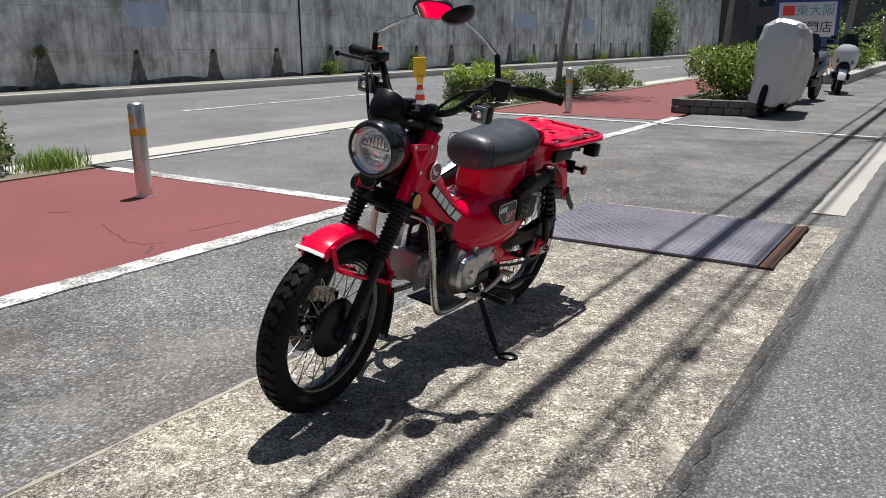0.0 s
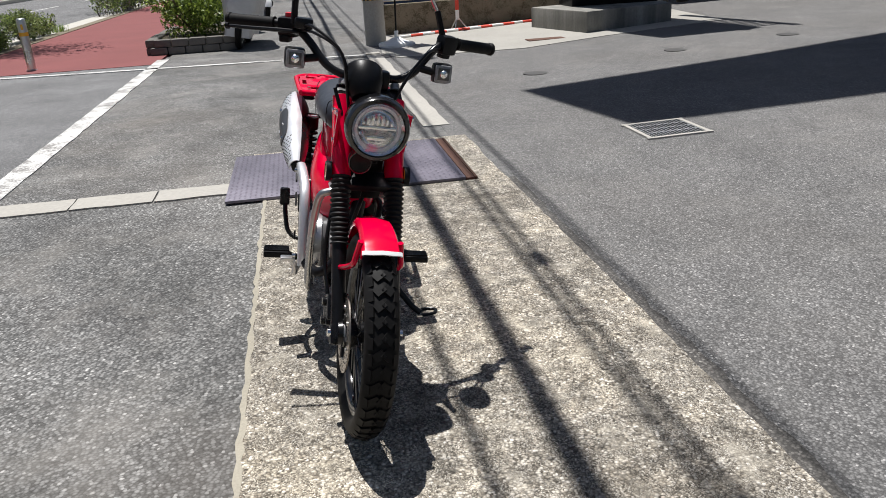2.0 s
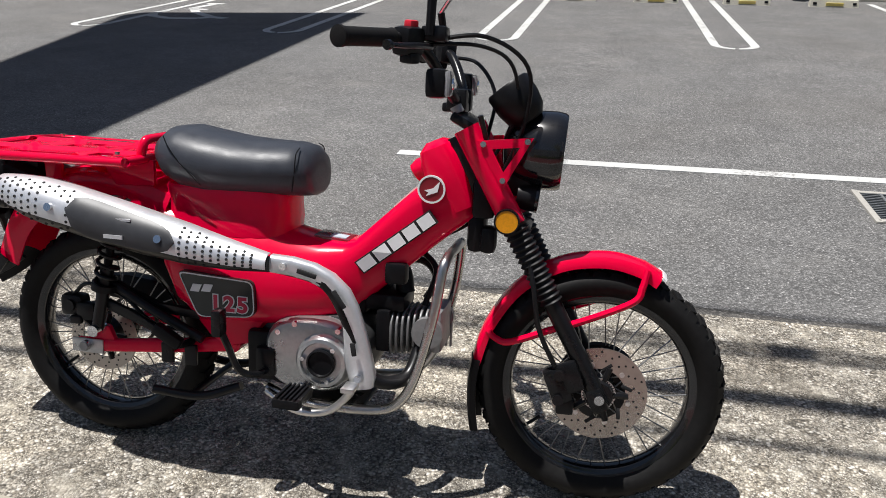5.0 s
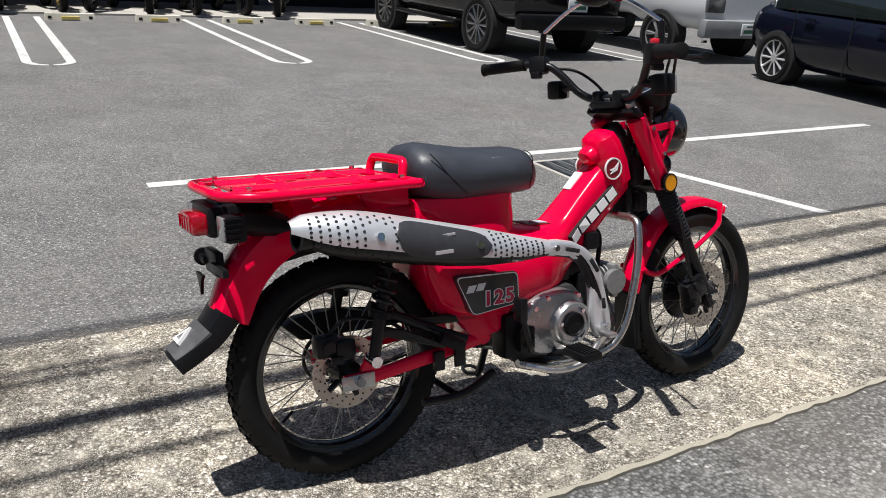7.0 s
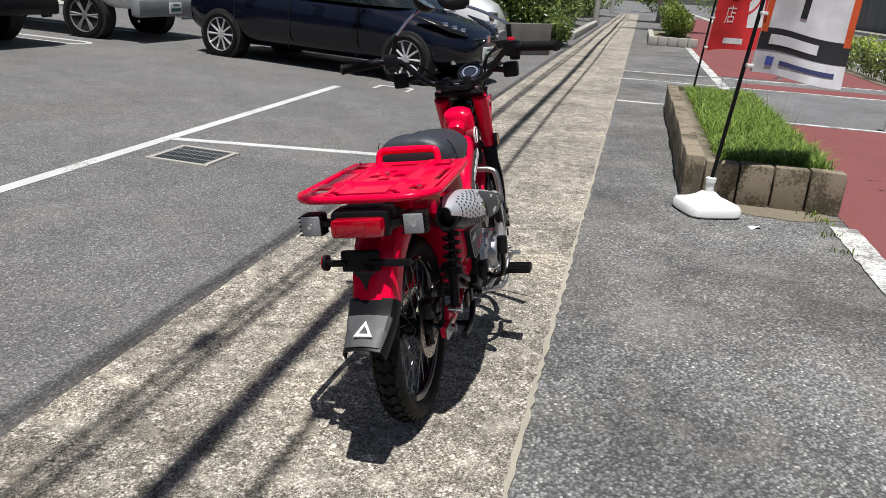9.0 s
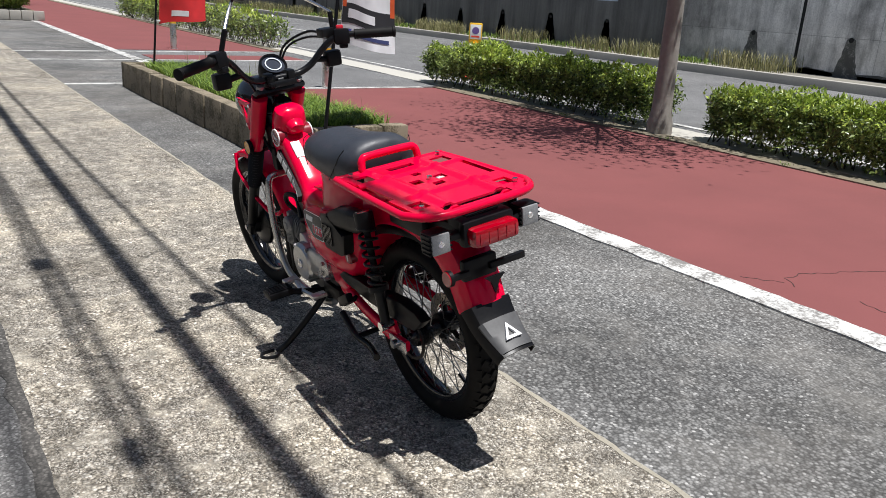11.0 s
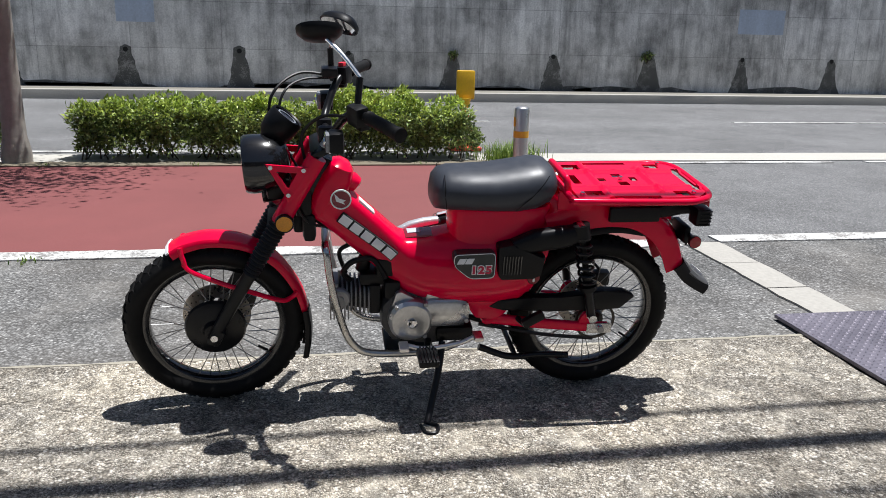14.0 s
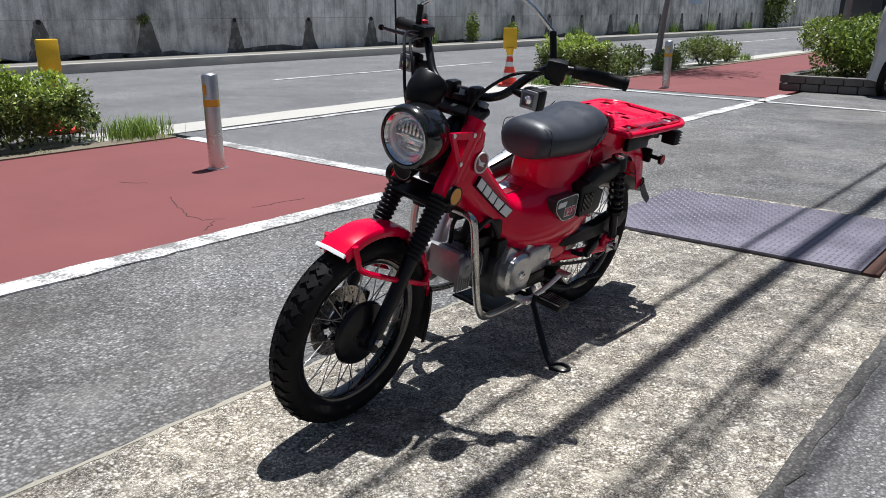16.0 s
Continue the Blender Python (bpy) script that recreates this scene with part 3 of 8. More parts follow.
def channel(bm, path, hw, drop, thick=0.004, steps=5, flare=None):
    """A mudguard: an arched sheet swept along a path of (u, w)."""
    pts = [(p.x, p.z) for p in curve_points([(u, 0, w) for u, w in path], steps)]
    rings = []
    for i, (u, w) in enumerate(pts):
        a, b = pts[max(i - 1, 0)], pts[min(i + 1, len(pts) - 1)]
        d = Vector((b[0] - a[0], b[1] - a[1])).normalized()
        n = Vector((-d.y, d.x))
        if n.dot(Vector((u, w)) - Vector(PIVOT)) < 0:
            n = -n
        k = flare(i / (len(pts) - 1)) if flare else 1.0
        ring = []
        for sgn, off in ((1, 0.0), (-1, thick)):
            arc = [(hw * k - off, -drop * k), (hw * k - off, -drop * 0.45 * k), (hw * 0.86 * k - off * 0.7, -drop * 0.12 - off * 0.7), (hw * 0.5 * k, -off), (0, 0.003 - off)]
            arc += [(-y, z) for y, z in arc[-2::-1]]
            ring += [(u + n.x * z, y, w + n.y * z) for y, z in (arc if sgn > 0 else arc[::-1])]
        rings.append(ring)
    return loft(bm, rings)


# -- wheels
def wheel(u, w, front, disc_side, disc_r):
    o = (u, 0, w)
    whl = bp("wheel", hoop(B(), [(0.196, -0.02), (0.2, -0.024), (0.219, -0.027), (0.222, -0.022), (0.208, -0.012), (0.206, 0.012), (0.222, 0.022), (0.219, 0.027), (0.2, 0.024), (0.196, 0.02), (0.193, 0)], o, (0, 1, 0), 64), M_BLACK_GLOSS, None, "spoked wheel with a black rim", front)
    sec = [(0.212, -0.024), (0.226, -0.038), (0.243, -0.043), (0.257, -0.0375), (0.2645, -0.025), (0.2685, -0.012), (0.2695, 0), (0.2685, 0.012), (0.2645, 0.025), (0.257, 0.0375), (0.243, 0.043), (0.226, 0.038), (0.212, 0.024)]
    tyre = bp("tyre", hoop(B(), sec, o, (0, 1, 0), 72), M_RUBBER, whl, "black rubber tyre with chevron tread", front)
    bm = B()
    # chevron tread blocks and shoulder blocks
    n = 44
    for i in range(n):
        a = 2 * math.pi * i / n
        rot = Matrix.Translation(o) @ Matrix.Rotation(a, 4, "Y")
        for s in (1, -1):
            m = rot @ Matrix.Translation((0, 0, 0.2735)) @ Matrix.Rotation(radians(16 * s), 4, "X").inverted() @ Matrix.Rotation(radians(-38 * s), 4, "Z")
            box(bm, (0, 0.0125 * s, -0.001), (0.02, 0.027, 0.008), 0, m)
        for s in (1, -1):
            m = Matrix.Translation(o) @ Matrix.Rotation(a + math.pi / n, 4, "Y") @ Matrix.Translation((0, 0.0305 * s, 0.2605)) @ Matrix.Rotation(radians(-48 * s), 4, "X")
            box(bm, (0, 0, -0.0012), (0.027, 0.018, 0.007), 0, m)
    tr = bp("tread", bm, M_RUBBER, tyre, "", front, 30)
    bm = B()
    for i in range(36):
        a = 2 * math.pi * i / 36
        s = 1 if i % 2 else -1
        b = a + (0.55 if (i // 2) % 2 else -0.55)
        p = (u + math.cos(b) * 0.034, 0.026 * s, w + math.sin(b) * 0.034)
        q = (u + math.cos(a) * 0.199, 0.008 * s, w + math.sin(a) * 0.199)
        cyl(bm, p, q, 0.0016, n=5)
    bp("spokes", bm, M_SPOKE, whl, "thin steel spokes", front)
    bp("hub", lathe(B(), [(0.012, -0.075), (0.03, -0.074), (0.038, -0.04), (0.038, -0.02), (0.026, -0.015), (0.026, 0.015), (0.038, 0.02), (0.04, 0.035), (0.03, 0.07), (0.012, 0.072)], o, (0, 1, 0), 28), M_BLACK_METAL, whl, "", front)
    y = 0.055 * disc_side
    bp("brake_disc", hoop(B(), [(0.058, y - 0.002), (disc_r, y - 0.002), (disc_r, y + 0.002), (0.058, y + 0.002)], o, (0, 1, 0), 60), M_DISC, whl, "drilled steel brake disc", front)
    # drillings are small dark discs on the steel, coloured like shaded holes
    bm = B()
    for i in range(48):
        a = 2 * math.pi * i / 48
        r = (disc_r - 0.008, disc_r - 0.018, disc_r - 0.028)[i % 3]
        for e in (-1, 1):
            c = Vector((u + math.cos(a) * r, y, w + math.sin(a) * r))
            cyl(bm, c + Vector((0, 0.0018 * e, 0)), c + Vector((0, 0.0026 * e, 0)), 0.0026, n=7)
    bp("disc_holes", bm, M_DARK, whl, "small dark drillings", front)
    bm = B()
    for i in range(5):
        a = 2 * math.pi * i / 5
        d = Vector((math.cos(a), 0, math.sin(a)))
        c = Vector((u, y, w))
        cyl(bm, c + d * 0.03, c + d * 0.064, 0.008, n=8)
    bp("disc_carrier", bm, M_BLACK_METAL, whl, "", front)
    if front:
        bp("hub_cover", lathe(B(), [(0.002, 0.058), (0.03, 0.057), (0.036, 0.05), (0.07, 0.044), (0.088, 0.036), (0.093, 0.026), (0.088, 0.018)], o, (0, 1, 0), 44), M_BLACK_METAL, whl, "round black hub cover", front)
        rim_bm, slots = B(), B()
        hoop(rim_bm, [(0.03, y - 0.006), (0.037, y - 0.006), (0.037, y - 0.002), (0.03, y - 0.002)], o, (0, 1, 0), 40)
        for k in range(36):
            a = 2 * math.pi * k / 36
            box(slots, (0, 0, 0), (0.005, 0.0014, 0.002), 0, Matrix.Translation((u + math.cos(a) * 0.0335, y - 0.0064, w + math.sin(a) * 0.0335)) @ Matrix.Rotation(-a, 4, "Y"))
        ring = bp("sensor_ring", rim_bm, M_STEEL, whl, "bright toothed sensor ring", front)
        tagged(bp("ring_teeth", slots, M_DARK, ring, "", front), kind="stuff")
        for k in range(6):
            a = 2 * math.pi * k / 6 + 0.3
            bp("disc_slot", box(B(), (0, 0, 0), (0.026, 0.0052, 0.009), 0.0022, Matrix.Translation((u + math.cos(a) * 0.063, y, w + math.sin(a) * 0.063)) @ Matrix.Rotation(-a + 0.7, 4, "Y")), M_DARK, whl, "dark oblong slot in the disc", front)
            b = a + 0.5
            bp("disc_rivet", cyl(B(), (u + math.cos(b) * 0.067, y - 0.0045, w + math.sin(b) * 0.067), (u + math.cos(b) * 0.067, y + 0.003, w + math.sin(b) * 0.067), 0.0058, n=10), M_STEEL, whl, "", front)
    bm = B()
    cyl(bm, (u - 0.19 * 0.8, 0, w - 0.19 * 0.6), (u - 0.155 * 0.8, 0.004, w - 0.155 * 0.6), 0.004, n=8)
    bp("valve_stem", bm, M_BLACK, whl, "", front)
    return whl


wheel(0.03, 0.268, False, -1, 0.09)
wheel(1.25, 0.268, True, -1, 0.105)
bp("front_axle", cyl(B(), (1.25, -0.1, 0.268), (1.25, 0.1, 0.268), 0.011, n=12), M_CHROME, None, "", True)
bp("rear_axle", cyl(B(), (0.03, -0.135, 0.268), (0.03, 0.135, 0.268), 0.011, n=12), M_CHROME)

# -- backbone and body shell
bm = B()
stations = [(0.945, 0.662, 0.632, 0.03), (0.928, 0.706, 0.62, 0.044), (0.9, 0.744, 0.597, 0.052), (0.86, 0.733, 0.562, 0.055), (0.8, 0.681, 0.507, 0.056), (0.74, 0.625, 0.452, 0.059), (0.7, 0.587, 0.413, 0.066), (0.678, 0.567, 0.392, 0.074),
            (0.655, 0.558, 0.377, 0.087), (0.6, 0.56, 0.363, 0.108), (0.53, 0.574, 0.354, 0.122), (0.49, 0.59, 0.35, 0.128), (0.45, 0.604, 0.348, 0.13), (0.38, 0.612, 0.346, 0.13), (0.31, 0.618, 0.352, 0.124), (0.265, 0.622, 0.38, 0.118), (0.235, 0.625, 0.45, 0.11), (0.215, 0.625, 0.52, 0.1)]
rings = []
for u, t, b, h in stations:
    ring = []
    f = min(1.0, max(0.0, (0.72 - u) / 0.16))
    for i in range(28):
        a = 2 * math.pi * i / 28
        x, z = math.cos(a), math.sin(a)
        e = 4.2 - 0.5 * f
        y = h * math.copysign(abs(x) ** (2 / e), x)
        zz = math.copysign(abs(z) ** (2 / e), z)
        # the shell narrows towards the top where the step-through dips
        y *= 1 - f * 0.42 * max(0.0, zz) ** 1.5
        ring.append((u, y, (t + b) / 2 + (t - b) / 2 * zz))
    rings.append(ring)
bp("body_shell", loft(bm, rings), M_RED, None, "glossy red frame cover and down tube", False, 50)
bp("pivot_cover", slab(B(), [(0.5, 0.372), (0.43, 0.318), (0.405, 0.29), (0.37, 0.288), (0.345, 0.32), (0.27, 0.4), (0.3, 0.43), (0.48, 0.41)], -0.1, 0.1, "xz", 0.012), M_RED, None, "red skirt round the swinging arm pivot")
bm = B()
loft(bm, [oval((u, 0, z), (1, 0, 0), (0, 1, 0), ru, rv, 28, 3) for u, z, ru, rv in ((0.37, 0.56, 0.155, 0.1), (0.37, 0.6, 0.158, 0.096), (0.368, 0.63, 0.158, 0.092), (0.366, 0.66, 0.16, 0.094), (0.366, 0.668, 0.155, 0.09))])
bp("seat_base", bm, M_RED, None, "glossy red panel under the seat")
bm = B()
lathe(bm, [(0.034, -0.16), (0.037, -0.155), (0.037, -0.02), (0.033, 0.0), (0.028, 0.012)], (0.9, 0, 0.8), STEER_AXIS, 24)
bp("head_tube", bm, M_BLACK_METAL)
bm = B()
loft(bm, [oval(Vector((0.875, 0, 0.73)) + Vector((-0.4, 0, 0.9)) * k, (0.9, 0, 0.4), (0, 1, 0), ru, rv, 20, 2.6) for k, ru, rv in ((-0.09, 0.05, 0.05), (-0.03, 0.055, 0.056), (0.03, 0.05, 0.056), (0.06, 0.04, 0.05), (0.075, 0.02, 0.03))])
bp("head_cover", bm, M_RED, None, "rounded red cover at the steering head")
bm = B()
loft(bm, [oval((0.84 - k, 0, 0.742 - k * 0.6), (0.6, 0, -0.8), (0, 1, 0), r, r * 1.15, 18, 2.3) for k, r in ((-0.02, 0.022), (0.0, 0.027), (0.018, 0.029), (0.034, 0.023), (0.04, 0.01))])
bp("intake_cover", bm, M_RED, None, "small rounded red cap")
bm = B()
slab(bm, [(0.803, 0.678), (0.758, 0.637), (0.754, 0.6415), (0.799, 0.6855)], 0.004, 0.036)
bp("warning_label", bm, M_WHITE, None, "small white label on the down tube")
bm = B()
slab(bm, [(0.66, 0.55), (0.575, 0.556), (0.575, 0.5675), (0.66, 0.5605)], -0.034, 0.034, "xz", 0.002)
bp("tank_lid", bm, M_RED_DARK, None, "dark information sticker")
bm = B()
slab(bm, [(0.65, 0.555), (0.612, 0.558), (0.612, 0.5665), (0.65, 0.5635)], -0.028, 0.006)
bp("info_sticker", bm, plain("grey_sticker", (0.45, 0.5, 0.55), 0.4), None, "pale sticker")

# brand lettering as plain white blocks, and the round badges
for s in (1, -1):
    o, d = Vector((0.706, 0, 0.497)), (Vector((0.875, 0, 0.63)) - Vector((0.706, 0, 0.497)))
    n = Vector((-d.z, 0, d.x)).normalized()
    d.normalize()
    if s > 0:
        o = o + n * 0.006
    for mat, grow, y in ((M_DARK, 0.0, 0.0655), (M_WHITE, -0.0035, 0.0668)):
        bm = B()
        for i in range(5):
            for k0, k1, q0, q1 in (((0.0, 0.0345, 0, 0.028),) if grow else ((-0.003, 0.0375, -0.003, 0.031),)):
                c = [o + d * (0.006 + i * 0.0415 + k) + n * q for k, q in ((k0, q0), (k1, q0), (k1, q1), (k0, q1))]
                f = [0.0 if p.x > 0.74 else (0.74 - p.x) * 0.35 for p in c]
                a = [bm.verts.new((p.x, s * (0.05 + g), p.z)) for p, g in zip(c, f)]
                b = [bm.verts.new((p.x, s * (y + g), p.z)) for p, g in zip(c, f)]
                bm.faces.new(a), bm.faces.new(b[::-1])
                for j in range(4):
                    bm.faces.new((a[j], a[(j + 1) % 4], b[(j + 1) % 4], b[j]))
        bp("tube_mark" if grow else "tube_mark_edge", bm, mat, None, "plain white blocks along the down tube" if grow else "")
    cy = 0.061
    badge = bp("badge", lathe(B(), [(0.029, s * 0.03), (0.029, s * cy), (0.026, s * (cy + 0.003)), (0.0, s * (cy + 0.003))], (0.855, 0, 0.697), (0, 1, 0), 28), M_RED_DARK, None, "round dark red badge with a white wing shape")
    bp("badge_rim", hoop(B(), [(0.027, s * cy), (0.031, s * cy), (0.031, s * (cy + 0.004)), (0.027, s * (cy + 0.004))], (0.855, 0, 0.697), (0, 1, 0), 28), M_WHITE, badge)
    bm = B()
    slab(bm, [(0.855 + 0.019, 0.716), (0.855 + 0.014, 0.692), (0.855 - 0.012, 0.682), (0.855 - 0.006, 0.69), (0.855 - 0.015, 0.694), (0.855 + 0.004, 0.7)], s * 0.04, s * (cy + 0.0045))
    bp("wing_shape", bm, M_WHITE, badge)

# side panels with the displacement number
def rounded(poly, r, n=4):
    """A polygon with its corners rounded off."""
    out, m = [], len(poly)
    for i in range(m):
        p, c, q = (Vector(poly[(i + k) % m]) for k in (-1, 0, 1))
        a, b = c + (p - c).normalized() * min(r, (p - c).length * 0.45), c + (q - c).normalized() * min(r, (q - c).length * 0.45)
        for k in range(n + 1):
            f = k / n
            out.append(tuple(a * (1 - f) ** 2 + c * 2 * f * (1 - f) + b * f * f))
    return out


def number_panel(poly, y0, y1, s, at, size, bars):
    poly = rounded(poly, 0.016)
    p = bp("side_panel", slab(B(), poly, y0 * s, y1 * s, "xz", 0.0006), M_DECAL_GREEN, None, "dark side panel edged in white with a number")
    bm = B()
    cx, cz = sum(q[0] for q in poly) / len(poly), sum(q[1] for q in poly) / len(poly)
    inner = [(cx + (x - cx) * 0.955, cz + (z - cz) * 0.925) for x, z in poly]
    outer = [(cx + (x - cx) * 0.985, cz + (z - cz) * 0.975) for x, z in poly]
    for i in range(len(poly)):
        j = (i + 1) % len(poly)
        slab(bm, [outer[i], outer[j], inner[j], inner[i]], s * y1, s * (y1 + 0.0012))
    bp("panel_edge", bm, M_WHITE, p)
    for mat, grow, lift in ((M_WHITE, 0.0042, 0.0006), (plain("number_red", (0.5, 0.02, 0.06), 0.35), 0.0018, 0.0016)):
        cu = bpy.data.curves.new("number", "FONT")
        cu.body, cu.size, cu.extrude, cu.offset = "125", size, 0.0005, grow
        cu.align_x, cu.space_character = "CENTER", 1.22
        tmp = new("tmp", cu)
        bpy.context.view_layer.update()
        me = bpy.data.meshes.new_from_object(tmp.evaluated_get(bpy.context.evaluated_depsgraph_get()))
        bpy.data.objects.remove(tmp)
        bm = B()
        bm.from_mesh(me)
        tip = Matrix.Translation((at[0], s * (y1 + lift), at[1])) @ Matrix.Rotation(radians(90), 4, "X") @ Matrix.Diagonal((1.1, 1, 1, 1))
        if s > 0:
            tip = Matrix.Translation((at[0], s * (y1 + lift), at[1])) @ Matrix.Rotation(radians(180), 4, "Z") @ Matrix.Rotation(radians(90), 4, "X") @ Matrix.Diagonal((1.1, 1, 1, 1))
        bm.transform(tip)
        bp("number", bm, mat, p, "125 in red edged with white" if grow < 0.003 else "")
    bm = B()
    for x, z in bars:
        slab(bm, [(x - 0.011 + s * 0.004, z - 0.009), (x + 0.011 + s * 0.004, z - 0.009), (x + 0.011 - s * 0.004, z + 0.009), (x - 0.011 - s * 0.004, z + 0.009)], s * y1, s * (y1 + 0.0012))
    bp("mark_bars", bm, M_WHITE, p, "short white bars")
    return p


number_panel([(0.286, 0.481), (0.472, 0.472), (0.476, 0.4), (0.465, 0.386), (0.342, 0.375), (0.33, 0.384)], 0.1, 0.139, -1, (0.413, 0.397), 0.049, [(0.332, 0.444), (0.36, 0.446)])
number_panel([(0.525, 0.545), (0.395, 0.549), (0.394, 0.463), (0.471, 0.461), (0.522, 0.505)], 0.1, 0.137, 1, (0.438, 0.481), 0.034, [(0.499, 0.522), (0.475, 0.522)])

# -- seat
bm = B()
rings = []
for u, top, bot, h in ((0.21, 0.761, 0.725, 0.062), (0.214, 0.782, 0.7, 0.095), (0.232, 0.797, 0.674, 0.112), (0.27, 0.801, 0.655, 0.121), (0.33, 0.791, 0.646, 0.123), (0.4, 0.780, 0.648, 0.121), (0.47, 0.776, 0.652, 0.115), (0.53, 0.775, 0.654, 0.104), (0.56, 0.768, 0.655, 0.093), (0.576, 0.751, 0.657, 0.078), (0.583, 0.718, 0.667, 0.056)):
    ring = []
    for i in range(26):
        a = 2 * math.pi * i / 26
        x, z = math.cos(a), math.sin(a)
        e = 3.0
        zz = math.copysign(abs(z) ** (2 / e), z)
        y = h * math.copysign(abs(x) ** (2 / e), x) * (1 - 0.1 * max(0, zz)) * (1 - 0.12 * max(0, -zz))
        ring.append((u, y, (top + bot) / 2 + (top - bot) / 2 * zz - 0.012 * (y / 0.12) ** 2 * max(0, zz)))
    rings.append(ring)
seat = bp("seat", loft(bm, rings), M_SEAT, None, "black grained vinyl saddle with a stitched seam", False, 60)
for s in (1, -1):
    bp("seat_seam", tube(B(), [(0.245, 0.1065 * s, 0.78), (0.262, 0.117 * s, 0.758), (0.29, 0.1205 * s, 0.724), (0.34, 0.1185 * s, 0.676)], 0.0014, 6), M_BLACK, seat, "stitched seam")
    bp("seat_nose_seam", tube(B(), [(0.545, 0.0915 * s, 0.672), (0.552, 0.0945 * s, 0.72), (0.553, 0.088 * s, 0.755), (0.551, 0.06 * s, 0.7675)], 0.0014, 6), M_BLACK, seat, "stitched seam")
# -- rear mudguard, flap, rack
PIVOT = (0.0, 0.268)
bp("rear_mudguard", channel(B(), [(0.24, 0.65), (0.13, 0.683), (0.02, 0.69), (-0.08, 0.672), (-0.166, 0.622), (-0.228, 0.55), (-0.27, 0.455)], 0.078, 0.1, 0.004, 6, lambda f: 1.0 - 0.25 * f), M_RED, None, "deep red rear mudguard")
flap = bp("mud_flap", channel(B(), [(-0.262, 0.47), (-0.292, 0.431), (-0.328, 0.4015), (-0.37, 0.3735)], 0.068, 0.05, 0.004, 4, lambda f: 1.0 - 0.2 * f), M_BLACK, None, "black plastic mud flap with a white triangle")
bp("flap_plate", channel(B(), [(-0.294, 0.4355), (-0.328, 0.4065), (-0.365, 0.3815)], 0.06, 0.03, 0.0075, 4, lambda f: 1.0 - 0.2 * f), plain("grey_flap_rubber", (0.07, 0.07, 0.072), 0.55), flap, "paler grey face of the flap")
d = Vector((-0.07, 0, -0.053)).normalized()
n = Vector((-0.604, 0, 0.797))
bm = B()
for a, b in (((0, 0.028), (-0.024, -0.016)), ((-0.024, -0.016), (0.024, -0.016)), ((0.024, -0.016), (0, 0.028))):
    c = []
    for (y, q), k in ((a, 1.0), (b, 1.0), (b, 0.52), (a, 0.52)):
        c.append(Vector((-0.331, 0, 0.4045)) + Vector((0, y * k, 0)) - d * (q * k) + n * 0.0095)
    v = [bm.verts.new(p) for p in c]
    w = [bm.verts.new(p - n * 0.008) for p in c]
    bm.faces.new(v), bm.faces.new(w[::-1])
    for j in range(4):
        bm.faces.new((v[j], v[(j + 1) % 4], w[(j + 1) % 4], w[j]))
bp("triangle_mark", bm, M_WHITE, flap, "white triangle outline")
bm = B()
for s in (1, -1):
    slab(bm, [(0.2, 0.66), (0.2, 0.7190), (0.11, 0.7190), (0.07, 0.7), (0.1, 0.655)], 0.066 * s, 0.078 * s, "xz", 0.003)
    slab(bm, [(-0.045, 0.66), (-0.04, 0.7190), (-0.09, 0.7190), (-0.085, 0.655)], 0.066 * s, 0.078 * s, "xz", 0.003)
    slab(bm, [(-0.17, 0.61), (-0.15, 0.7190), (-0.19, 0.7190), (-0.2, 0.6)], 0.02 * s, 0.03 * s, "xz", 0.003)
    box(bm, (0.06, 0.115 * s, 0.7140), (0.05, 0.09, 0.012), 0.004)
    box(bm, (-0.16, 0.115 * s, 0.7140), (0.04, 0.09, 0.012), 0.004)
bp("rack_bracket", bm, M_RED, None, "red pressed bracket under the rack")
rack = bp("rack", tube(B(), [(0.18, 0.0, 0.7220), (0.18, 0.15, 0.7220), (0.16, 0.17, 0.7220), (-0.13, 0.182, 0.7220), (-0.2, 0.178, 0.7240), (-0.255, 0.13, 0.7260), (-0.262, 0.0, 0.7260), (-0.255, -0.13, 0.7260), (-0.2, -0.178, 0.7240), (-0.13, -0.182, 0.7220), (0.16, -0.17, 0.7220), (0.18, -0.15, 0.7220), (0.18, 0.0, 0.7220)], 0.0105, 10, 4), M_RED, None, "wide red steel luggage rack with pressed slots")
bm = B()
cell = 0.008
holes = [(-0.245, -0.22, -0.1, 0.1), (-0.19, -0.15, 0.11, 0.15), (-0.19, -0.15, -0.15, -0.11), (0.08, 0.13, 0.1, 0.145), (0.08, 0.13, -0.145, -0.1), (-0.03, 0.0, 0.02, 0.05), (-0.03, 0.0, -0.05, -0.02), (-0.075, -0.05, -0.015, 0.015), (0.03, 0.05, -0.012, 0.012), (-0.09, 0.05, 0.15, 0.163), (-0.09, 0.05, -0.163, -0.15), (0.12, 0.14, -0.04, 0.04)]
grid = {}
nu, nv = int(0.42 / cell), int(0.34 / cell)
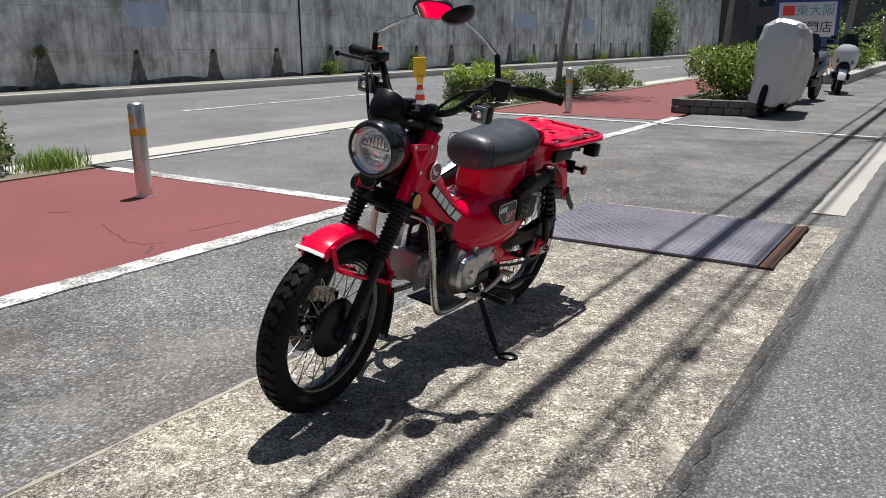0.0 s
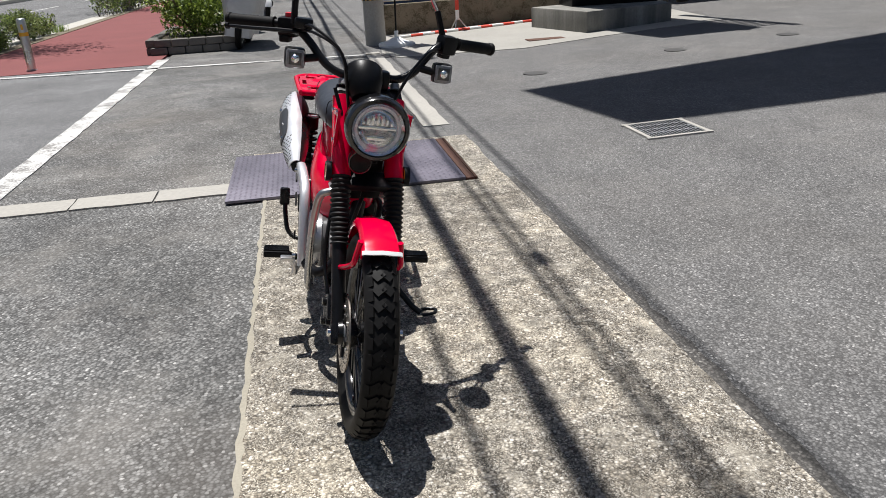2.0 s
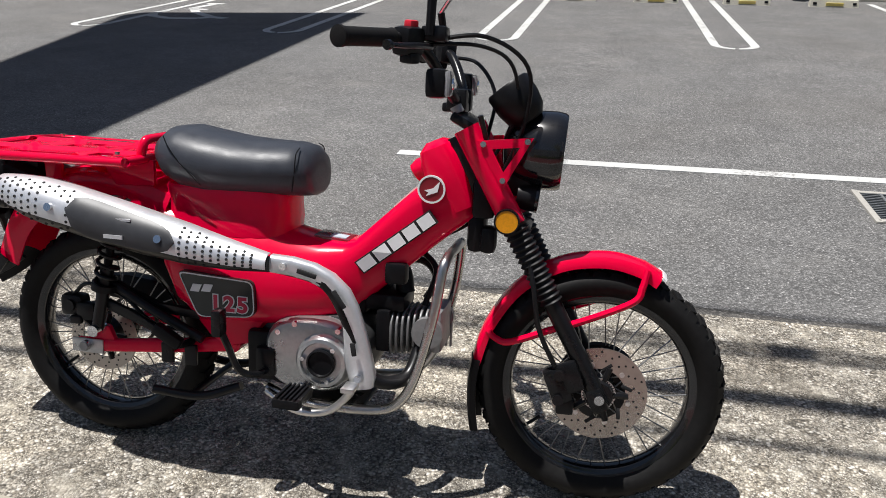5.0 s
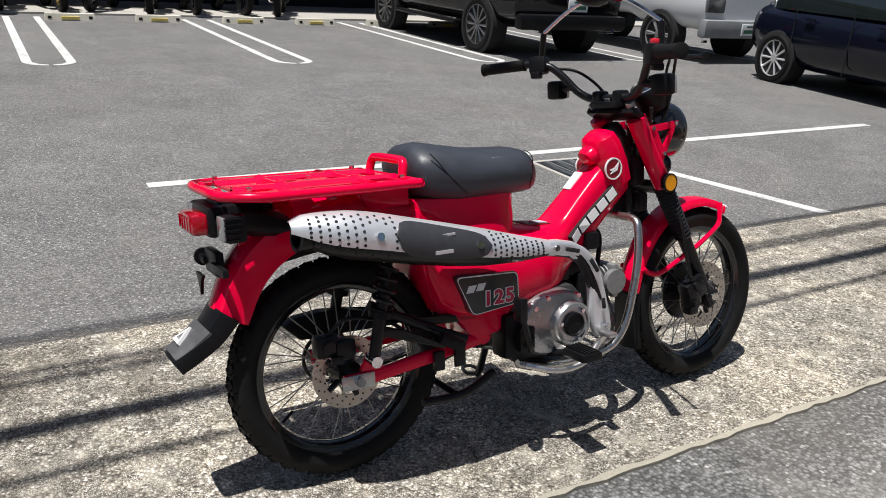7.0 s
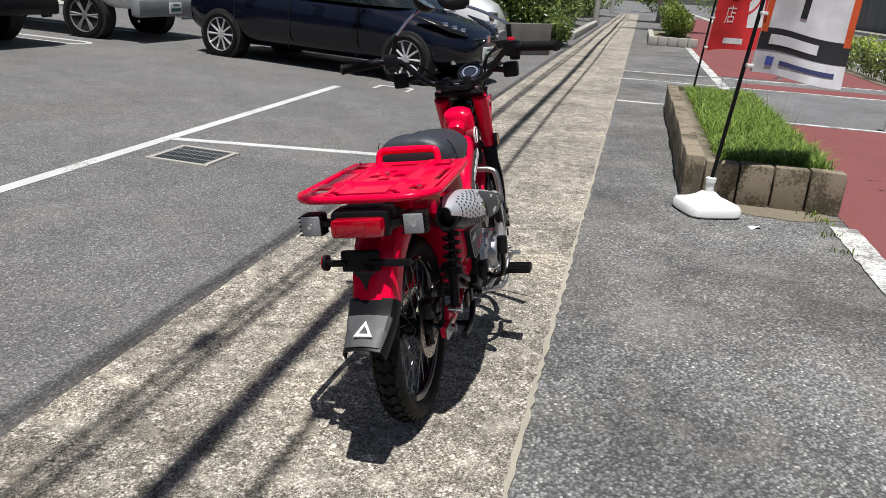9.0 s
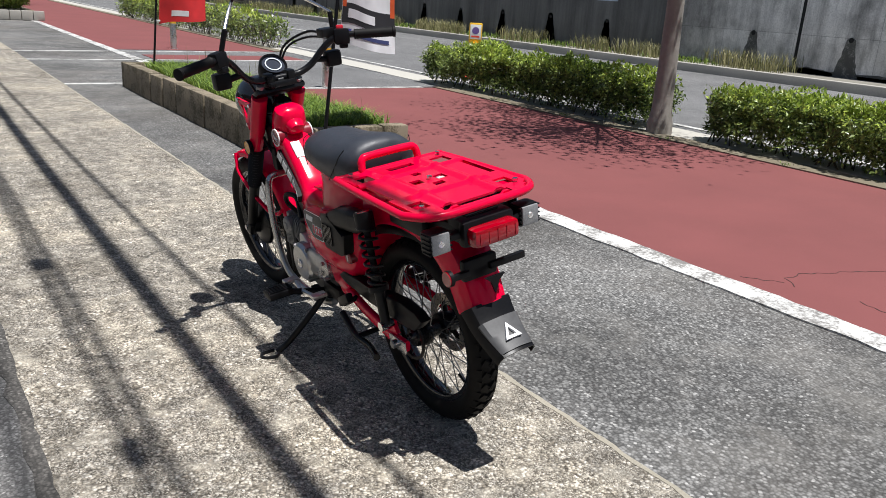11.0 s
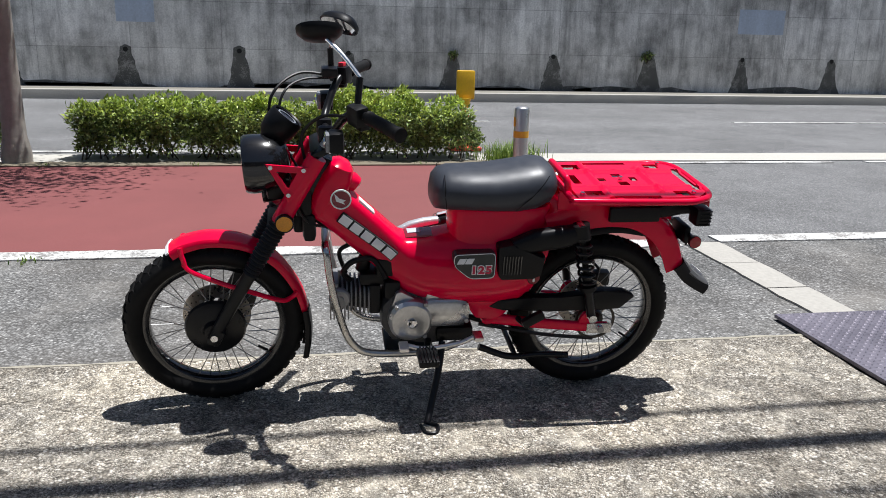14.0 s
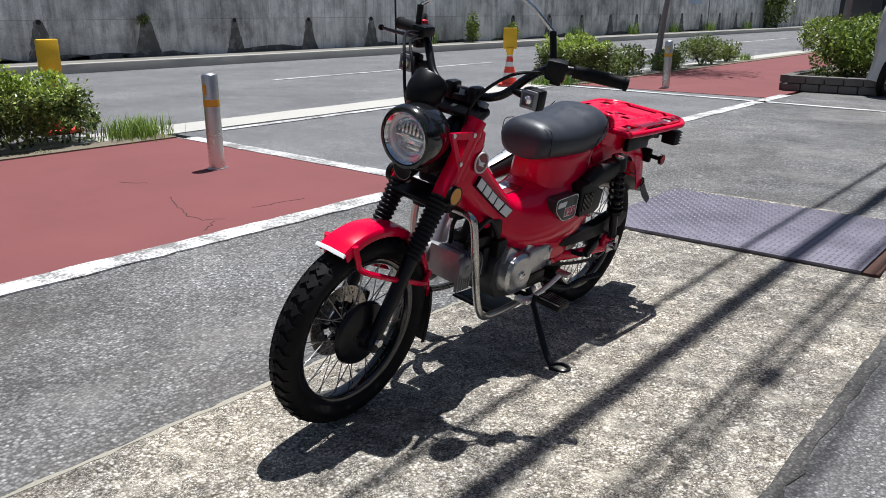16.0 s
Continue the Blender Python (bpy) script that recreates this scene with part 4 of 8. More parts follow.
for i in range(nu):
    for j in range(nv):
        u, v = -0.25 + (i + 0.5) * cell, -0.17 + (j + 0.5) * cell
        if u < -0.2 and abs(v) > 0.17 - (-0.2 - u) * 0.9:
            continue
        if any(a <= u <= b and c <= v <= e for a, b, c, e in holes):
            continue
        vs = []
        for di, dj in ((0, 0), (1, 0), (1, 1), (0, 1)):
            key = (i + di, j + dj)
            if key not in grid:
                x, y = -0.25 + key[0] * cell, -0.17 + key[1] * cell
                z = 0.7310 + (0.006 if abs(abs(y) - 0.075) < 0.012 else 0.0) + (0.006 if abs(x + 0.11) < 0.01 and abs(y) < 0.12 else 0) + (0.005 if abs(x - 0.065) < 0.01 else 0)
                grid[key] = bm.verts.new((x, y, z))
            vs.append(grid[key])
        bm.faces.new(vs)
ext = bmesh.ops.extrude_face_region(bm, geom=bm.faces[:])
bmesh.ops.translate(bm, verts=[g for g in ext["geom"] if isinstance(g, bmesh.types.BMVert)], vec=(0, 0, -0.006))
bp("rack_plate", bm, M_RED, rack, "pressed red plate with slots")
bm = B()
for u, v in ((-0.2, 0.14), (-0.2, -0.14), (0.15, 0.14), (0.15, -0.14), (-0.02, 0.0)):
    cyl(bm, (u, v, 0.7340), (u, v, 0.7410), 0.007, n=8)
bp("rack_bolt", bm, M_CHROME, rack, "small bolts")
bp("grab_rail", tube(B(), [(0.175, 0.09, 0.7190), (0.18, 0.09, 0.7410), (0.184, 0.084, 0.7600), (0.186, 0.06, 0.7660), (0.186, -0.06, 0.7660), (0.184, -0.084, 0.7600), (0.18, -0.09, 0.7410), (0.175, -0.09, 0.7190)], 0.011, 10, 5), M_RED, rack, "red tubular grab rail behind the seat")
bm = B()
box(bm, (-0.045, 0.09, 0.648), (0.165, 0.02, 0.05), 0.008)
bp("tool_box", bm, M_BLACK, None, "black box under the rack")

# -- tail lamp, indicators, plate bracket
bm = B()
box(bm, (-0.2330, 0, 0.668), (0.07, 0.15, 0.062), 0.012)
box(bm, (-0.1880, 0, 0.69), (0.12, 0.1, 0.03), 0.008)
box(bm, (-0.2430, 0, 0.664), (0.03, 0.21, 0.018), 0.006)
loft(bm, [oval((u, 0, w), (0, 1, 0), (0, 0, 1), ry, rw, 16, 3) for u, w, ry, rw in ((-0.2500, 0.668, 0.076, 0.034), (-0.1880, 0.66, 0.08, 0.038), (-0.1280, 0.645, 0.078, 0.032), (-0.0880, 0.64, 0.07, 0.02))])
tail = bp("tail_lamp", bm, M_BLACK, None, "black tail lamp housing with a red lens")
bp("lens", box(B(), (-0.2800, 0, 0.66), (0.05, 0.132, 0.046), 0.012), M_TAIL, tail, "red ribbed lens")
bp("lens_frame", box(B(), (-0.2580, 0, 0.664), (0.03, 0.152, 0.066), 0.012), M_BLACK, tail, "black frame round the lens")
bm = B()
for k in range(-2, 3):
    box(bm, (-0.3055, k * 0.026, 0.66), (0.002, 0.002, 0.03))
bp("lens_rib", bm, M_TAIL, tail)
for s in (1, -1):
    ind = bp("rear_indicator", box(B(), (-0.236, 0.134 * s, 0.66), (0.045, 0.058, 0.058), 0.01), M_BLACK, None, "square indicator with a clear grey lens")
    bp("lens", box(B(), (-0.26, 0.134 * s, 0.66), (0.008, 0.05, 0.05), 0.009), M_LENS_CLEAR, ind)
    bp("lens_frame", box(B(), (-0.2555, 0.134 * s, 0.66), (0.006, 0.036, 0.036), 0.002), M_REFLECT, ind)
    bp("bulb", lathe(B(), [(0.0, 0.0), (0.008, 0.001), (0.01, 0.004)], (-0.2655, 0.134 * s, 0.66), (1, 0, 0), 12), M_REFLECT, ind)
    for k in range(5):
        bp("housing_rib", box(B(), (-0.243, 0.134 * s, 0.638 + k * 0.011), (0.036, 0.0635, 0.003)), M_BLACK, ind)
bm = B()
box(bm, (-0.2440, 0.02, 0.563), (0.02, 0.1, 0.055), 0.006, Matrix.Translation((0, 0, 0)))
box(bm, (-0.2540, 0.085, 0.56), (0.014, 0.06, 0.016), 0.004)
box(bm, (-0.2540, -0.06, 0.56), (0.014, 0.11, 0.018), 0.004)
slab(bm, [(-0.03, 0.545), (0.03, 0.545), (0.012, 0.53), (0.0, 0.497), (-0.012, 0.53)], -0.285, -0.278, "yz")
bracket = bp("plate_bracket", bm, M_BLACK, None, "black number-plate bracket with no plate")
bp("side_reflector", cyl(B(), (-0.2490, 0.116, 0.56), (-0.2490, 0.1195, 0.56), 0.019, n=20), M_TAIL, bracket, "round red reflector")
bp("reflector_back", cyl(B(), (-0.2490, 0.107, 0.56), (-0.2490, 0.1165, 0.56), 0.0205, n=20), M_BLACK, bracket)

# -- exhaust
AX = [(-0.125, 0.65, 0.012), (-0.115, 0.647, 0.026), (-0.09, 0.639, 0.036), (-0.05, 0.629, 0.046), (0.0, 0.62, 0.052), (0.06, 0.609, 0.053), (0.14, 0.591, 0.052), (0.24, 0.57, 0.049), (0.34, 0.552, 0.043), (0.44, 0.536, 0.031), (0.53, 0.527, 0.018)]
MV = -0.18


def axis_at(u):
    for (a, wa, ra), (b, wb, rb) in zip(AX, AX[1:]):
        if a <= u <= b:
            f = (u - a) / (b - a)
            return wa + (wb - wa) * f, ra + (rb - ra) * f
    return AX[-1][1:] if u > 0 else AX[0][1:]


def shell(bm, u0, u1, a0, a1, grow, thick, nu=26, na=14):
    rings = []
    for i in range(nu + 1):
        u = u0 + (u1 - u0) * i / nu
        w, r = axis_at(u)
        outer = [(u, MV + math.cos(t) * (r + grow), w + math.sin(t) * (r + grow)) for t in (a0 + (a1 - a0) * k / na for k in range(na + 1))]
        inner = [(u, MV + math.cos(t) * (r + grow - thick), w + math.sin(t) * (r + grow - thick)) for t in (a0 + (a1 - a0) * k / na for k in range(na + 1))]
        rings.append(outer + inner[::-1])
    return loft(bm, rings)


bm = B()
loft(bm, [[(u, MV + math.cos(t) * r * 0.96, w + math.sin(t) * r * 0.96) for t in (2 * math.pi * k / 24 for k in range(24))] for u, w, r in AX[2:]])
muffler = bp("muffler", bm, M_BLACK_METAL, None, "black high-mounted silencer under a silver heat shield")
bp("tailpipe", hoop(B(), [(0.022, -0.02), (0.028, -0.02), (0.031, 0.02), (0.022, 0.02)], (-0.1, MV + 0.002, 0.63), (-1, -0.1, 0.1), 20), M_BLACK_METAL, muffler)
A0, A1 = radians(72), radians(196)
shield = bp("heat_shield", shell(B(), -0.135, 0.53, A0, A1, 0.007, 0.003), M_SHIELD, muffler, "satin silver perforated heat shield")
# vent holes are dark discs on the shield, coloured like shaded openings
bm = B()
for u0, u1, cols in ((-0.1, 0.085, 11), (0.345, 0.5, 10)):
    for i in range(cols):
        u = u0 + (u1 - u0) * i / (cols - 1)
        w, r = axis_at(u)
        for j in range(7):
            if abs(u - 0.045) < 0.024 and 2 <= j <= 5 and u0 < 0:
                continue
            t = radians(116 + j * 14.5 + (7 if i % 2 else 0))
            if r < 0.035 and (j < 1 or j > 5):
                continue
            dvec = Vector((0, math.cos(t), math.sin(t)))
            c = Vector((u, MV, w)) + dvec * (r + 0.0062)
            cyl(bm, c, c + dvec * 0.0016, 0.0034, n=8)
bp("vent_holes", bm, M_DARK, shield, "rows of small dark holes")
bm = B()
rings = []
for i in range(19):
    f = i / 18
    u = 0.085 + 0.25 * f
    w, r = axis_at(u)
    k = (1 - abs(2 * f - 1) ** 5) ** 0.5 * (1.0 - 0.25 * f) + 0.02
    ring = []
    for grow, order in ((0.0115, 1), (0.0075, -1)):
        for t in [radians(163 + order * k * 43 * q / 5) for q in range(-5, 6)]:
            ring.append((u, MV + math.cos(t) * (r + grow), w + math.sin(t) * (r + grow)))
    rings.append(ring)
bp("shield_plate", loft(bm, rings), plain("charcoal_plate", (0.035, 0.036, 0.04), 0.45), shield, "charcoal plate riveted to the heat shield")
bm = B()
for u, t in ((0.045, 168), (0.3, 165)):
    w, r = axis_at(u)
    dvec = Vector((0, math.cos(radians(t)), math.sin(radians(t))))
    c = Vector((u, MV, w)) + dvec * (r + 0.006)
    cyl(bm, c, c + dvec * 0.008, 0.009, n=12)
bp("shield_bolt", bm, M_CHROME, shield)
bm = B()
w, r = axis_at(0.2)
box(bm, (0.2, MV - r - 0.0125, 0.572), (0.045, 0.003, 0.008))
box(bm, (0.21, MV - r * 0.75 - 0.012, 0.608), (0.05, 0.006, 0.005))
bp("plate_slot", bm, M_SHIELD, shield, "small slots")
# header pipe guard
bm = B()
guard = [(0.528, 0.527, 0.02), (0.575, 0.523, 0.021), (0.62, 0.513, 0.021), (0.657, 0.495, 0.021), (0.686, 0.468, 0.022), (0.704, 0.435, 0.022), (0.715, 0.395, 0.024), (0.723, 0.35, 0.029), (0.73, 0.31, 0.032), (0.737, 0.28, 0.031), (0.741, 0.26, 0.022)]
rings = []
for i, (u, w, h) in enumerate(guard):
    a, b = guard[max(i - 1, 0)], guard[min(i + 1, len(guard) - 1)]
    d = Vector((b[0] - a[0], 0, b[1] - a[1])).normalized()
    n = Vector((d.z, 0, -d.x))
    y = -0.178 + 0.012 * min(1, i / 3)
    rings.append(oval((u, y + 0.012, w), n, (0, 1, 0), h, 0.016, 18, 3.2))
guard_part = bp("pipe_guard", loft(bm, rings), M_SHIELD, None, "satin silver cover over the exhaust pipe")
bm = B()
for u, w, a, l in ((0.615, 0.514, -14, 0.036), (0.688, 0.464, -55, 0.036), (0.722, 0.355, -80, 0.024)):
    m = Matrix.Translation((u, -0.1808, w)) @ Matrix.Rotation(radians(-a), 4, "Y")
    box(bm, (0, 0, 0), (l * 1.25, 0.006, 0.011), 0.0028, m)
bp("guard_slot", bm, M_DARK, guard_part, "dark slots")
bm = B()
for u, w in ((0.562, 0.526), (0.734, 0.29)):
    cyl(bm, (u, -0.176, w), (u, -0.187, w), 0.008, n=12)
bp("guard_bolt", bm, M_CHROME, guard_part)
bp("exhaust_pipe", tube(B(), [(0.84, -0.04, 0.33), (0.82, -0.1, 0.27), (0.755, -0.145, 0.28), (0.715, -0.155, 0.38), (0.65, -0.155, 0.49), (0.52, -0.165, 0.525)], 0.016, 12), M_BLACK_METAL)

# -- engine
bm = B()
slab(bm, [(0.47, 0.25), (0.5, 0.215), (0.58, 0.205), (0.7, 0.225), (0.735, 0.28), (0.73, 0.35), (0.69, 0.395), (0.6, 0.4), (0.5, 0.385), (0.455, 0.33)], -0.095, 0.082, "xz", 0.014)
engine = bp("engine", bm, plain("case_alloy", (0.06, 0.06, 0.062), 0.5, 0.5, 60, 0.25), None, "grey alloy single-cylinder engine")
bm = B()
loft(bm, [oval((0.6, y, 0.308), (1, 0, 0), (0, 0, 1), ru, rw, 28, 2.7) for y, ru, rw in ((-0.09, 0.108, 0.088), (-0.122, 0.106, 0.086), (-0.134, 0.098, 0.078), (-0.138, 0.078, 0.06))])
bp("clutch_cover", bm, M_ALLOY, engine, "polished alloy cover")
bp("clutch_boss", lathe(B(), [(0.064, 0.12), (0.063, 0.148), (0.056, 0.158), (0.048, 0.16), (0.046, 0.154), (0.031, 0.154)], (0.64, 0, 0.305), (0, -1, 0), 36), M_ALLOY, engine, "round alloy boss")
bp("clutch_cap", lathe(B(), [(0.033, 0.15), (0.033, 0.162), (0.029, 0.164), (0.027, 0.159), (0.0, 0.159)], (0.64, 0, 0.305), (0, -1, 0), 28), M_BLACK, engine, "black oval cap in the boss")
bm = B()
for k in range(3):
    a = radians(50 + 120 * k)
    c = Vector((0.64 + math.cos(a) * 0.044, 0, 0.305 + math.sin(a) * 0.044))
    cyl(bm, c + Vector((0, -0.155, 0)), c + Vector((0, -0.163, 0)), 0.0055, n=8)
for u, w in ((0.53, 0.36), (0.515, 0.26), (0.585, 0.236), (0.57, 0.382), (0.672, 0.376)):
    cyl(bm, (u, -0.12, w), (u, -0.14, w), 0.0065, n=8)
bp("cover_bolt", bm, M_CHROME, engine)
bm = B()
loft(bm, [oval((0.645, y, 0.312), (1, 0, 0), (0, 0, 1), r, r, 28, 2.2) for y, r in ((0.08, 0.07), (0.115, 0.068), (0.126, 0.058), (0.128, 0.035))])
loft(bm, [oval((0.54, y, 0.335), (1, 0, 0), (0, 0, 1), ru, rw, 24, 3.2) for y, ru, rw in ((0.08, 0.085, 0.05), (0.112, 0.08, 0.046), (0.119, 0.068, 0.036))])
slab(bm, [(0.705, 0.352), (0.69, 0.4), (0.675, 0.405), (0.628, 0.378), (0.63, 0.35)], 0.055, 0.098, "xz", 0.006)
slab(bm, [(0.6, 0.37), (0.596, 0.4), (0.56, 0.398), (0.545, 0.375)], 0.06, 0.104, "xz", 0.006)
bp("generator_cover", bm, M_ALLOY, engine, "pale alloy cover with a round cap")
bp("cover_cap", lathe(B(), [(0.016, 0.125), (0.016, 0.132), (0.012, 0.134), (0.0, 0.131)], (0.642, 0, 0.311), (0, 1, 0), 20), M_CHROME, engine)
bm = B()
for u, w in ((0.69, 0.36), (0.6, 0.26), (0.48, 0.36), (0.47, 0.31), (0.6, 0.37)):
    cyl(bm, (u, 0.09, w), (u, 0.124, w), 0.007, n=8)
bp("cover_bolt", bm, M_ALLOY_DULL, engine)
bm = B()
for i in range(2, 9):
    u = 0.744 + i * 0.0135
    k = 1.0 - 0.05 * abs(i - 4) / 4
    loft(bm, [oval((u + h, 0, 0.345 + i * 0.0027), (0, 1, 0), (0, 0, 1), (0.064 - abs(h) * 0.6) * k, (0.055 - abs(h) * 0.6) * k, 24, 3.4) for h in (-0.0026, -0.0012, 0.0012, 0.0026)])
# barrel colour is darkened to give the shade between the cooling fins
bp("cylinder_barrel", loft(B(), [oval((u, 0, w), (0, 1, 0), (0, 0, 1), 0.048, 0.042, 18, 2.6) for u, w in ((0.735, 0.344), (0.86, 0.368))]), plain("barrel_alloy_shade", (0.05, 0.05, 0.05), 0.7, 0.3), engine, "cylinder barrel coloured dark for the shade between the fins")
bp("cylinder_fins", bm, plain("fin_alloy", (0.22, 0.22, 0.22), 0.5, 0.6, 60, 0.25), engine, "horizontal cylinder with cooling fins")
bm = B()
box(bm, (0.876, 0, 0.369), (0.026, 0.118, 0.1), 0.01)
lathe(bm, [(0.033, 0.055), (0.033, 0.07), (0.028, 0.075), (0.014, 0.076), (0.012, 0.08), (0.0, 0.08)], (0.862, 0, 0.372), (0, 1, 0), 24)
cyl(bm, (0.86, -0.06, 0.372), (0.86, -0.078, 0.372), 0.036, n=24)
for i in range(6):
    box(bm, (0.835 + i * 0.011, 0.062, 0.335), (0.005, 0.012, 0.075), 0.002)
bp("cylinder_head", bm, plain("head_alloy", (0.3, 0.3, 0.3), 0.5, 0.6, 60, 0.25), engine)
bm = B()
tube(bm, [(0.79, 0.0, 0.44), (0.77, 0.01, 0.5), (0.7, 0.01, 0.53)], 0.022, 12)
box(bm, (0.72, 0.03, 0.47), (0.06, 0.07, 0.06), 0.01)
box(bm, (0.75, 0.0, 0.425), (0.1, 0.1, 0.04), 0.01)
box(bm, (0.7, 0.055, 0.4), (0.05, 0.05, 0.06), 0.012)
box(bm, (0.752, 0.0, 0.36), (0.034, 0.12, 0.1), 0.008)
tube(bm, [(0.83, 0.035, 0.42), (0.85, 0.06, 0.46), (0.82, 0.07, 0.5), (0.76, 0.06, 0.5), (0.72, 0.07, 0.44)], 0.009, 8)
tube(bm, [(0.84, -0.02, 0.42), (0.86, 0.0, 0.5), (0.82, 0.02, 0.54)], 0.007, 8)
box(bm, (0.64, 0, 0.415), (0.14, 0.11, 0.04), 0.01)
box(bm, (0.78, -0.05, 0.5), (0.05, 0.04, 0.05), 0.01)
box(bm, (0.5, 0.06, 0.245), (0.12, 0.07, 0.05), 0.012)
box(bm, (0.49, -0.085, 0.29), (0.09, 0.07, 0.12), 0.012)
bp("throttle_body", bm, M_BLACK, engine, "black intake, hoses and castings")
bm = B()
for s in (1, -1):
    y = 0.1 if s > 0 else -0.12
    tube(bm, [(0.902, y * 0.45, 0.556), (0.903, y * 0.8, 0.553), (0.898, y * 1.0, 0.53), (0.885, y * 1.12, 0.43), (0.85, y * 1.15, 0.29), (0.815, y * 1.12, 0.225), (0.77, y * 1.05, 0.197), (0.68, y, 0.187), (0.56, y * 0.95, 0.19), (0.49, y * 0.9, 0.21)], 0.0115, 12)
tube(bm, [(0.902, 0.05, 0.556), (0.903, 0.0, 0.556), (0.902, -0.06, 0.556)], 0.0115, 12)
bp("engine_guard", bm, plain("guard_stainless", (0.55, 0.54, 0.52), 0.27, 1.0, 90, 0.12), None, "bent stainless engine guard bars")
bm = B()
slab(bm, [(0.72, 0.178), (0.7, 0.17), (0.56, 0.165), (0.56, 0.173), (0.69, 0.178), (0.715, 0.184)], -0.075, 0.075, "xz", 0.002)
bp("skid_plate", bm, M_BLACK_METAL, None, "black skid plate under the engine")

# -- footrests, pedals, stand
bm = B()
for s in (1, -1):
    tube(bm, [(0.58, 0.07 * s, 0.215), (0.6, 0.17 * s, 0.235), (0.605, 0.2 * s, 0.248)], 0.011, 10)
bp("footrest_bar", bm, M_BLACK_METAL)
for s in (1, -1):
    bm = B()
    box(bm, (0.605, 0.235 * s, 0.252), (0.062, 0.085, 0.022), 0.006)
    for k in range(5):
        box(bm, (0.585 + k * 0.01, 0.235 * s, 0.265), (0.004, 0.08, 0.006))
    bp("footrest", bm, M_BLACK, None, "ribbed black rubber footrest")
bm = B()
tube(bm, [(0.5, -0.13, 0.21), (0.58, -0.165, 0.19), (0.66, -0.175, 0.2), (0.71, -0.175, 0.245), (0.72, -0.19, 0.27)], 0.009, 10)
box(bm, (0.722, -0.2, 0.275), (0.03, 0.045, 0.012), 0.004)
bp("brake_pedal", bm, M_STEEL, None, "bright steel brake pedal")
bm = B()
tube(bm, [(0.66, 0.15, 0.245), (0.6, 0.155, 0.235), (0.5, 0.15, 0.245), (0.45, 0.155, 0.27)], 0.008, 10)
box(bm, (0.67, 0.165, 0.25), (0.03, 0.05, 0.014), 0.005)
box(bm, (0.44, 0.165, 0.278), (0.03, 0.05, 0.014), 0.005)
bp("shift_pedal", bm, M_STEEL, None, "bright steel heel-and-toe gear pedal")
bm = B()
tube(bm, [(0.54, 0.1, 0.225), (0.555, 0.15, 0.165), (0.59, 0.235, 0.07), (0.605, 0.275, 0.041)], 0.011, 10)
tube(bm, [(0.625, 0.28, 0.04), (0.615, 0.325, 0.046), (0.585, 0.33, 0.047), (0.575, 0.29, 0.042), (0.605, 0.27, 0.04)], 0.006, 8)
bp("side_stand", bm, M_BLACK_METAL, None, "black steel side stand folded out to the ground")
bm = B()
tube(bm, [(0.42, 0.1, 0.2), (0.32, 0.11, 0.165), (0.22, 0.115, 0.17), (0.13, 0.14, 0.18)], 0.011, 10)
tube(bm, [(0.42, -0.1, 0.2), (0.32, -0.11, 0.165), (0.2, -0.115, 0.17)], 0.011, 10)
cyl(bm, (0.3, -0.11, 0.168), (0.3, 0.11, 0.168), 0.009, n=10)
bp("centre_stand", bm, M_BLACK_METAL, None, "folded black centre stand")
for s in (1, -1):
    bm = B()
    tube(bm, [(0.3, 0.1 * s, 0.3), (0.29, 0.135 * s, 0.3), (0.28, 0.15 * s, 0.305)], 0.009, 8)
    box(bm, (0.265, 0.153 * s, 0.325), (0.075, 0.024, 0.03), 0.008, Matrix.Translation((0.265, 0, 0.325)) @ Matrix.Rotation(radians(30), 4, "Y") @ Matrix.Translation((-0.265, 0, -0.325)))
    bp("rear_footrest", bm, M_BLACK, None, "folded black pillion footrest")
bm = B()
tube(bm, [(0.51, -0.13, 0.27), (0.49, -0.17, 0.265), (0.465, -0.2, 0.285), (0.445, -0.21, 0.34), (0.432, -0.212, 0.37)], 0.008, 8)
box(bm, (0.426, -0.214, 0.395), (0.024, 0.034, 0.062), 0.008)
box(bm, (0.5, -0.125, 0.285), (0.05, 0.04, 0.07), 0.012)
bp("kick_lever", bm, M_BLACK_METAL, None, "black kick-start lever")

# -- swinging arm, shocks, chain side, caliper
bm = B()
for s in (1, -1):
    rings = [oval((u, y * s, w), (0, 1, 0), (0, 0, 1), 0.011, h, 14, 3.5) for u, y, w, h in ((0.4, 0.085, 0.298, 0.018), (0.25, 0.1, 0.282, 0.017), (0.1, 0.108, 0.268, 0.016), (0.06, 0.108, 0.264, 0.016), (0.0, 0.108, 0.262, 0.017))]
    loft(bm, rings)
    slab(bm, [(0.105, 0.27), (0.085, 0.315), (0.06, 0.322), (0.04, 0.285)], 0.1 * s, 0.114 * s, "xz", 0.002)
cyl(bm, (0.395, -0.095, 0.3), (0.395, 0.095, 0.3), 0.022, n=16)
arm = bp("swinging_arm", bm, M_RED, None, "red box-section swinging arm")
for s in (1, -1):
    bp("axle_plate", box(B(), (0.03, 0.119 * s, 0.263), (0.084, 0.006, 0.036), 0.006), M_ALLOY, arm, "silver axle adjuster plate")
    bp("axle_nut", cyl(B(), (0.03, 0.12 * s, 0.266), (0.03, 0.138 * s, 0.266), 0.012, n=6), M_ALLOY_DULL, arm)
